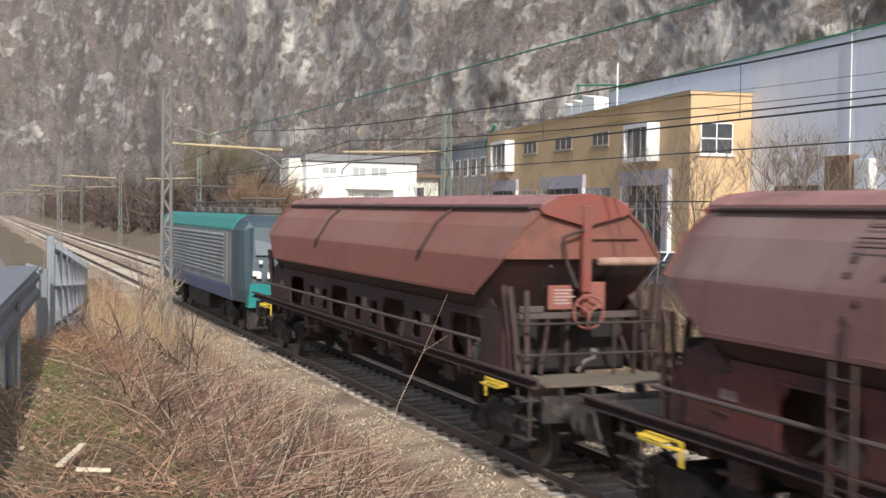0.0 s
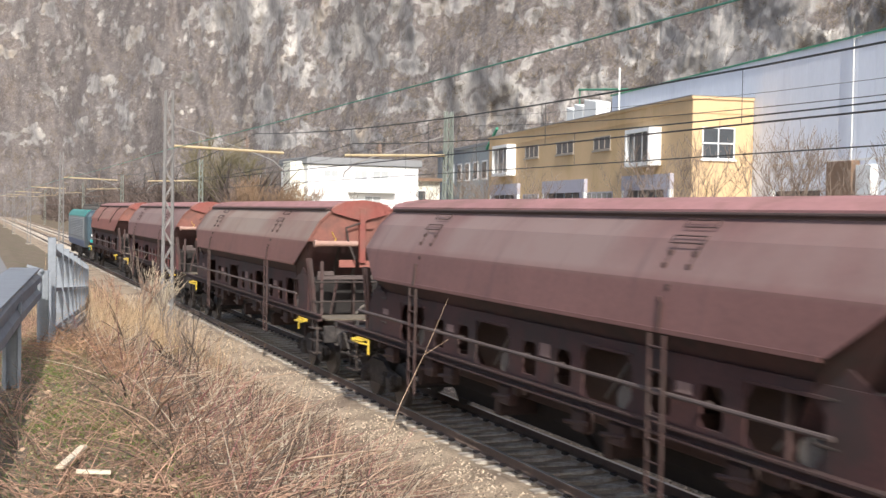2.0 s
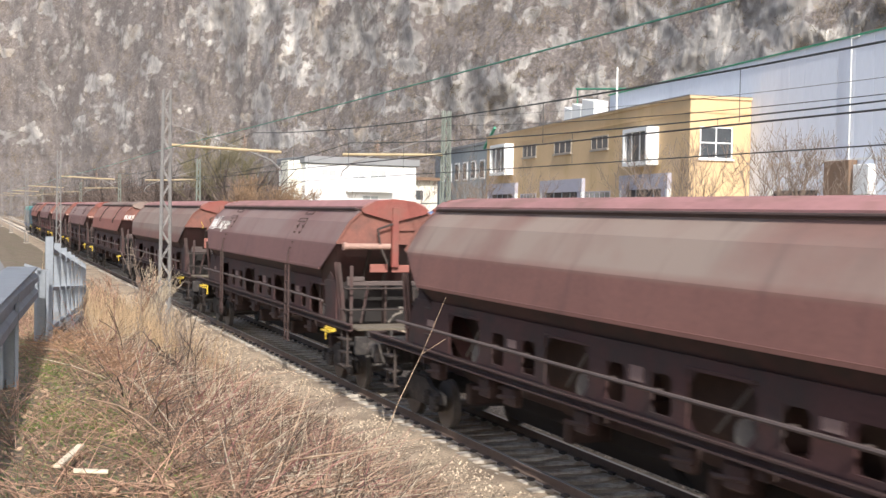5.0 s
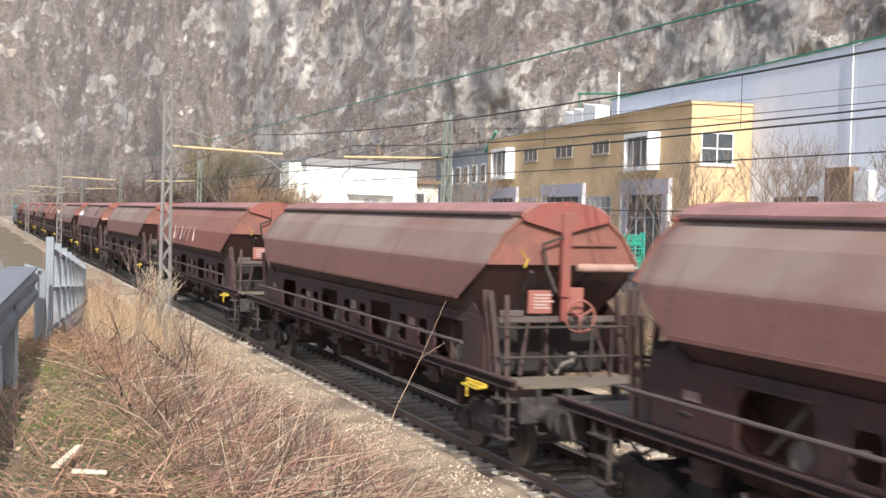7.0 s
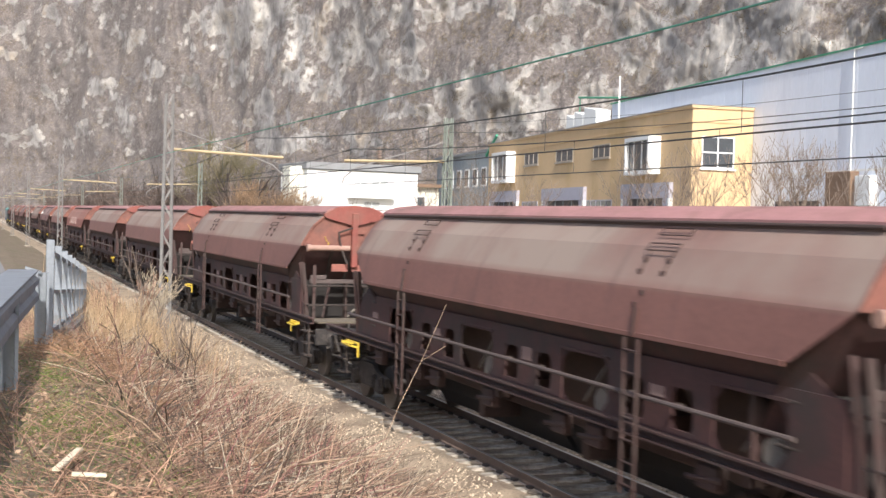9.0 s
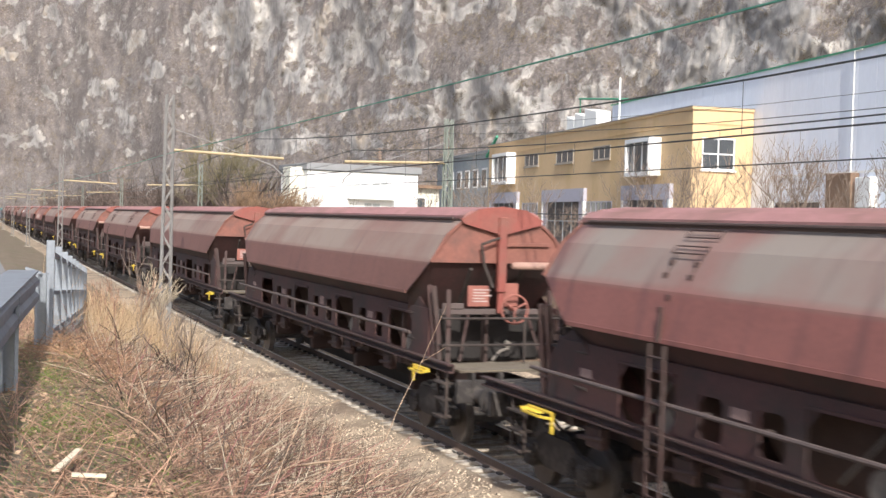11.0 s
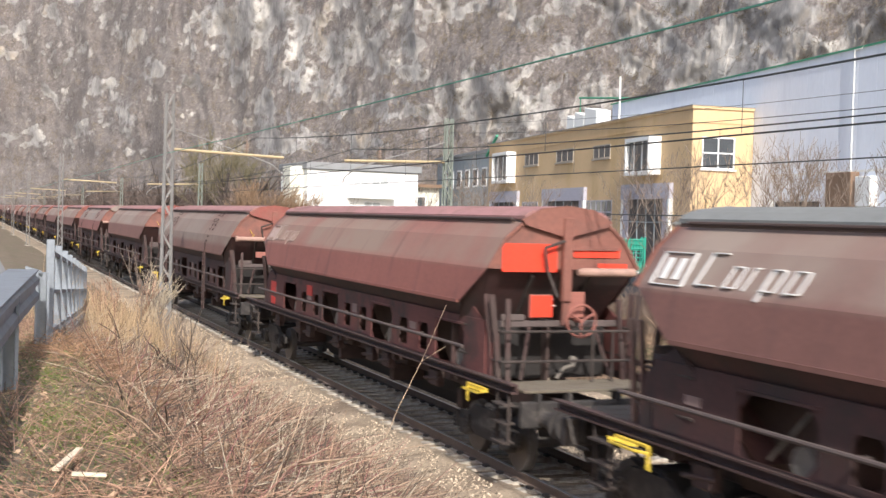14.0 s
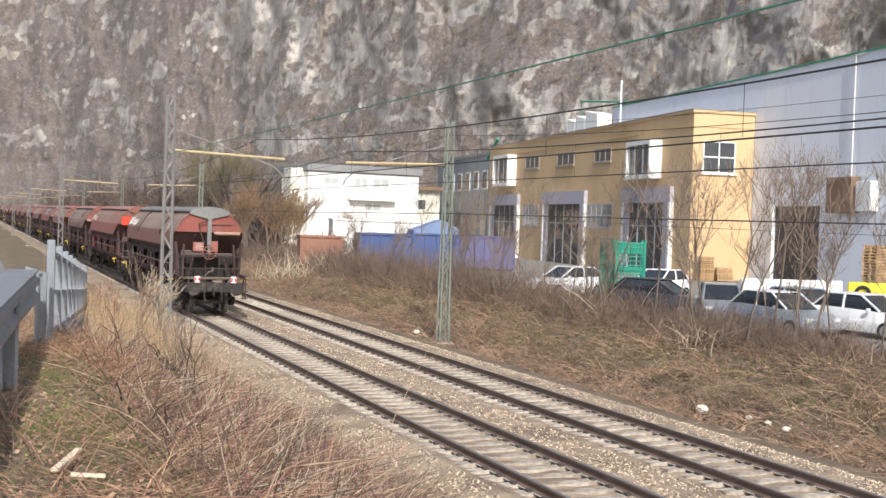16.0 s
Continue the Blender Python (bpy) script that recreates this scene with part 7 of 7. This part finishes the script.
# ---------- yard clutter ----------
Y_BLUE = mat("container_blue", (0.055, 0.085, 0.21), rough=0.55, vary=0.2, scale=0.8, fine=8, bump=0.05, dirt=(0.10, 0.11, 0.16), dirt_amount=0.4)
Y_TARP = mat("blue_tarpaulin", (0.16, 0.22, 0.36), rough=0.6, vary=0.2, scale=1.2, fine=8)
Y_VIOLET = mat("container_violet_blue", (0.11, 0.105, 0.21), rough=0.55, vary=0.2, scale=0.8, fine=8)
Y_RUST = mat("container_rust", (0.30, 0.15, 0.10), rough=0.8, vary=0.25, scale=0.8)
Y_GREEN = mat("green_mesh_paint", (0.02, 0.28, 0.19), rough=0.5, vary=0.12, scale=2)
Y_SHADEGREEN = mat("green_painted_shade", (0.03, 0.10, 0.075), rough=0.6, vary=0.2, scale=2)
Y_PALLET = mat("pallet_wood", (0.48, 0.32, 0.17), rough=0.85, vary=0.25, scale=3, fine=20, random=0.15)
Y_YELLOW = mat("machine_yellow", (0.75, 0.62, 0.05), rough=0.5, vary=0.1, scale=2)
C_WHITE = mat("car_white", (0.78, 0.78, 0.78), rough=0.25, vary=0.04, scale=1, bump=0)
C_DARK = mat("car_graphite", (0.06, 0.065, 0.075), rough=0.22, metal=0.3, vary=0.1, scale=1, bump=0)
C_SILVER = mat("car_silver", (0.40, 0.42, 0.45), rough=0.28, metal=0.5, vary=0.06, scale=1, bump=0)
C_PALE = mat("car_pale_blue", (0.36, 0.43, 0.50), rough=0.3, metal=0.3, vary=0.06, scale=1, bump=0)
C_GLASS = mat("car_glass", (0.03, 0.035, 0.04), rough=0.06, vary=0.1, bump=0)
C_TYRE = mat("tyre", (0.02, 0.02, 0.02), rough=0.9, vary=0.2)
C_LAMP = mat("headlamp", (0.6, 0.6, 0.6), rough=0.1, vary=0.1, bump=0)


def build_car(m, colour, label, lower=None):
    """A small hatchback, its nose towards -y."""
    w = thing("car", m, label, "car", "cars parked in the yard")
    def loft(rows, mat_, name, lab=""):
        bm = B()
        rr = []
        for y, hw, z0, z1 in rows:
            rr.append([bm.verts.new(p) for p in ((-hw * 0.96, y, z0), (hw * 0.96, y, z0), (hw, y, z0 + (z1 - z0) * 0.45), (hw * 0.88, y, z1), (-hw * 0.88, y, z1), (-hw, y, z0 + (z1 - z0) * 0.45))])
        for a, b in zip(rr, rr[1:]):
            for i in range(6):
                bm.faces.new((a[i], a[(i + 1) % 6], b[(i + 1) % 6], b[i]))
        bm.faces.new(rr[0])
        bm.faces.new(rr[-1][::-1])
        bmesh.ops.recalc_face_normals(bm, faces=bm.faces)
        bmesh.ops.bevel(bm, geom=bm.edges[:], offset=0.035, segments=2, affect="EDGES")
        return part(name, bm, mat_, w, lab)
    body = loft([(-2.0, 0.72, 0.30, 0.62), (-1.75, 0.82, 0.22, 0.78), (-0.9, 0.87, 0.20, 0.92), (0.2, 0.88, 0.20, 0.95), (1.4, 0.87, 0.20, 0.98), (1.9, 0.82, 0.24, 0.95), (2.0, 0.74, 0.34, 0.80)], lower or colour, "body")
    loft([(-0.95, 0.74, 0.90, 0.93), (-0.15, 0.68, 0.90, 1.40), (1.2, 0.66, 0.92, 1.44), (1.85, 0.70, 0.92, 1.0)], C_GLASS, "glasshouse", "dark tinted windows")
    bm = B()
    box(bm, -0.62, 0.62, -0.16, 1.28, 1.405, 1.465, 0.03)
    part("roof", bm, colour, w)
    for s in (-1, 1):
        for p, q, wd in (((0.70, -0.95, 0.93), (0.60, -0.12, 1.43), 0.06), ((0.60, 1.25, 1.44), (0.68, 1.85, 0.98), 0.09), ((0.71, 0.55, 0.93), (0.61, 0.55, 1.43), 0.07)):
            bm = B()
            bar(bm, (s * p[0], p[1], p[2]), (s * q[0], q[1], q[2]), wd, 0.05)
            part("pillar", bm, colour, w)
    for s in (-1, 1):
        for y in (-1.3, 1.3):
            bm = B()
            rod(bm, (s * 0.72, y, 0.30), (s * 0.89, y, 0.30), 0.30, sides=20)
            tyre = part("wheel", bm, C_TYRE, w, "black tyre")
            bm = B()
            rod(bm, (s * 0.885, y, 0.30), (s * 0.90, y, 0.30), 0.19, sides=14)
            part("rim", bm, C_SILVER, tyre)
        bm = B()
        box(bm, s * 0.58 - 0.15, s * 0.58 + 0.15, -1.99, -1.80, 0.56, 0.70, 0.03)
        part("headlamp", bm, C_LAMP, w)
        bm = B()
        box(bm, s * 0.93 - 0.07, s * 0.93 + 0.07, -0.72, -0.60, 0.92, 1.03, 0.02)
        part("mirror", bm, colour, w)
    return w


def build_container(m, l, wd, h, material, label, ribs=True, sloped=None):
    w = thing("skip_container", m, label, "container", "containers in the yard")
    bm = B()
    box(bm, -l / 2, l / 2, -wd / 2, wd / 2, 0.1, h, 0.02)
    part("body", bm, material, w)
    if ribs:
        n = int(l / 0.7)
        for i in range(n + 1):
            bm = B()
            x = -l / 2 + l * i / n
            box(bm, x - 0.05, x + 0.05, -wd / 2 - 0.09, -wd / 2, 0.1, h - 0.15)
            part("rib", bm, material, w)
    bm = B()
    box(bm, -l / 2 - 0.06, l / 2 + 0.06, -wd / 2 - 0.1, wd / 2 + 0.06, h - 0.14, h, 0.01)
    part("rim", bm, material, w)
    if sloped:
        bm = B()
        sweep(bm, [(-l / 2, h), (l / 2, h), (l / 2, h + 0.35), (l * 0.1, h + 0.95), (-l / 2, h + 0.2)], -wd / 2, wd / 2)
        part("tarpaulin", bm, sloped, w, "pale blue tarpaulin cover")


def build_pallets(x, y, n, m_rot):
    g = thing("pallet_stack", pose(x, y, 0.8, 0, 0, m_rot), "stack of weathered wooden pallets", "pallets")
    bm = B()
    for yy in (-0.38, 0, 0.38):
        box(bm, -0.6, 0.6, yy - 0.05, yy + 0.05, 0.0, 0.09)
    for i in range(5):
        xx = -0.55 + 0.275 * i
        box(bm, xx - 0.05, xx + 0.05, -0.4, 0.4, 0.1, 0.125)
        box(bm, xx - 0.05, xx + 0.05, -0.4, 0.4, -0.022, -0.002)
    me = bpy.data.meshes.new("pallet")
    bm.to_mesh(me)
    bm.free()
    me.materials.append(Y_PALLET)
    rnd = random.Random(int(x * 10))
    for i in range(n):
        p = new("pallet", me)
        p.parent = g
        p.matrix_basis = pose(rnd.uniform(-0.04, 0.04), rnd.uniform(-0.04, 0.04), 0.03 + 0.15 * i, 0, 0, rnd.uniform(-3, 3))


def build_green_frame():
    w = thing("mesh_stillage", pose(17.2, 46.0, 0.8, 0, 0, -18), "bright green steel mesh cage standing on end", "cage")
    for x in (-0.62, 0.62):
        for y in (-0.3, 0.3):
            bm = B()
            box(bm, x - 0.04, x + 0.04, y - 0.04, y + 0.04, 0, 2.9)
            part("post", bm, Y_GREEN, w)
    for i in range(15):
        bm = B()
        z = 0.1 + 0.19 * i
        rod(bm, (-0.62, -0.3, z), (0.62, -0.3, z), 0.022)
        rod(bm, (0.62, -0.3, z), (0.62, 0.3, z), 0.022)
        part("mesh_bar", bm, Y_GREEN, w)
    for i in range(9):
        bm = B()
        x = -0.55 + 0.1375 * i
        rod(bm, (x, -0.32, 0.05), (x, -0.32, 2.85), 0.016)
        part("mesh_bar", bm, Y_GREEN, w)
    # shaded side of the cage, its shade put into a darker green
    bm = B()
    box(bm, -1.30, -0.72, -0.05, 0.0, 0.3, 2.95, 0.01)
    for i in range(6):
        box(bm, -1.30, -0.72, -0.09, -0.05, 0.5 + 0.42 * i, 0.56 + 0.42 * i)
    part("side_panel", bm, Y_SHADEGREEN, w, "green side panel, shade painted in dark green")
    for z0, z1 in ((2.3, 2.8), (1.5, 1.75)):
        bm = B()
        box(bm, -0.6, 0.6, -0.27, -0.24, z0, z1)
        part("panel", bm, Y_GREEN, w, "green sheet panel")


def build_yard():
    tagged(raw("yard", [(15.2, 10, 0.78), (60, 10, 0.78), (60, 150, 0.78), (15.2, 150, 0.78)], [(0, 1, 2, 3)], M_YARD), "pale gravel works yard", "yard", kind="structure")
    build_car(pose(16.4, 34.2, 0.78, 0, 0, 5), C_WHITE, "white parked hatchback behind bare saplings", C_SILVER)
    build_car(pose(16.9, 38.6, 0.78, 0, 0, -30), C_SILVER, "silver parked hatchback behind brush")
    build_car(pose(16.2, 41.8, 0.78, 0, 0, 35), C_DARK, "graphite parked hatchback behind thicket")
    build_car(pose(19.4, 33.4, 0.78, 0, 0, 12), C_WHITE, "white parked hatchback beside saplings")
    build_car(pose(19.3, 36.6, 0.78, 0, 0, 0), C_PALE, "pale blue parked car between others")
    build_car(pose(22.2, 51.7, 0.78, 0, 0, -60), C_WHITE, "white car parked near the wall")
    build_car(pose(17.9, 53.2, 0.78, 0, 0, -75), C_WHITE, "white car half hidden by thicket")
    build_container(pose(17.0, 79.0, 0.78, 0, 0, -8), 3.6, 2.2, 2.5, Y_BLUE, "dark blue ribbed skip container")
    build_container(pose(20.9, 79.5, 0.78, 0, 0, -8), 3.3, 2.2, 2.6, Y_BLUE, "blue skip under a pale tarpaulin", sloped=Y_TARP)
    build_container(pose(25.4, 81.5, 0.78, 0, 0, -8), 4.4, 2.2, 2.5, Y_VIOLET, "violet-blue ribbed skip container")
    build_container(pose(12.9, 80.5, 0.78, 0, 0, -8), 2.8, 2.2, 2.2, Y_RUST, "rust-red ribbed skip container")
    build_container(pose(19.0, 86.5, 0.78, 0, 0, -8), 7.0, 2.4, 3.4, B_WHITE, "long white box container", ribs=False)
    build_green_frame()
    build_pallets(37.2, 70.4, 11, 10)
    build_pallets(38.9, 70.6, 6, -8)
    for x, y in ((33.2, 49.0), (34.5, 48.6)):
        build_pallets(x, y, 20, 20)
    w = thing("low_wall", pose(35.5, 58.7, 0.78, 0, 0, -12), "low white concrete wall in the yard", "wall")
    for i in range(3):
        bm = B()
        box(bm, -3.1 + 2.1 * i, -1.03 + 2.1 * i, -0.15, 0.15, 0, 0.75, 0.02)
        part("wall_block", bm, B_WHITE, w)
    w = thing("yellow_machine", pose(30.3, 45.2, 0.80, 0, 0, -45), "yellow machine attachment in the yard", "machinery")
    bm = B()
    box(bm, -1.5, 1.5, -0.5, 0.5, 0.25, 1.25, 0.08)
    part("body", bm, Y_YELLOW, w)
    for x in (-0.8, 0.8):
        bm = B()
        ring(bm, (x, -0.56, 0.75), 0.3, 0.08)
        part("hub", bm, C_TYRE, w)
        bm = B()
        box(bm, x - 0.15, x + 0.15, -0.4, 0.4, 0, 0.27)
        part("foot", bm, C_TYRE, w)
    # limestone blocks along the verge
    for i, (x, y, s) in enumerate(((7.85, 26.0, 0.17), (8.05, 24.3, 0.09), (8.1, 23.6, 0.09), (8.15, 23.0, 0.10), (8.3, 21.4, 0.07), (7.7, 46.5, 0.14))):
        bm = B()
        bmesh.ops.create_icosphere(bm, subdivisions=2, radius=s)
        for v in bm.verts:
            v.co *= 1 + 0.35 * noise.noise(v.co * 4 + Vector((i * 3, 0, 0)))
            v.co.z *= 0.8
        me = bpy.data.meshes.new("boulder")
        bm.to_mesh(me)
        bm.free()
        me.materials.append(B_CREAM)
        ob = new("boulder", me)
        ob.location = (x, y, ground_z(x, y) + s * 0.35)
        tagged(ob, "pale limestone block on the verge", "rock", "blocks along the verge")
    # pale laths dropped in the grass
    for x, y, rz, l in ((-8.92, 7.78, 70, 0.52), (-8.86, 7.05, -6, 0.19)):
        bm = B()
        box(bm, -l / 2, l / 2, -0.023, 0.023, 0, 0.02, 0.004)
        me = bpy.data.meshes.new("lath")
        bm.to_mesh(me)
        bm.free()
        me.materials.append(V_WOOD)
        ob = new("wooden_lath", me)
        ob.matrix_basis = pose(x, y, ground_z(x, y) + (0.10 if rz > 40 else 0.15), 0, -3 if rz > 40 else 4, rz)
        tagged(ob, "pale broken lath lying in grass", "lath")
    for x, y, rz, l in ((-7.2, 13.0, -25, 0.5), (-6.1, 11.6, 5, 0.4), (-7.0, 11.2, 80, 0.22), (-6.6, 17.5, 20, 0.6)):
        bm = B()
        rod(bm, (-l / 2, 0, 0), (l / 2, 0, 0), 0.03, 0.024)
        me = bpy.data.meshes.new("cut_log")
        bm.to_mesh(me)
        bm.free()
        me.materials.append(V_WOOD)
        ob = new("cut_branch", me)
        ob.matrix_basis = pose(x, y, ground_z(x, y) + 0.22, 0, 8, rz)
        tagged(ob, "pale peeled branch on the brush", "branch")


build_yard()


# ---------- motion ----------
def motions():
    """The whole train draws away at a nearly even speed."""
    times = [0.0, 1 / 30, 2 / 30] + [0.5 * i for i in range(1, 32)] + [16 - 2 / 30, 16 - 1 / 30, 16.0]
    # the couplings surge a little: metres ahead of (+) or behind (-) the even run
    at = [0, 0.5, 1, 1.5, 2, 2.5, 3, 3.5, 4, 6.5, 7, 7.5, 8, 8.5, 9, 11.5, 12, 12.5, 13, 13.5, 14, 14.5, 15, 15.5, 16]
    by = [-0.10, -0.6, -0.05, -0.42, 0.0, -0.22, 0.12, -0.2, 0.34, -0.16, 0.33, -0.28, 0.24, -0.12, 0.28, -0.3, 0.36, -0.33, 0.2, -0.08, 0.03, -0.62, -0.05, -0.7, -0.4]
    for w, y in WAGONS:
        walk(w, [(t, pose(0, y + SPEED * t + float(np.interp(t, at, by)), 0)) for t in times])
    walk(LOCO, [(t, pose(0, LOCO_Y + SPEED * t + float(np.interp(t, at, by)), 0)) for t in times])


motions()
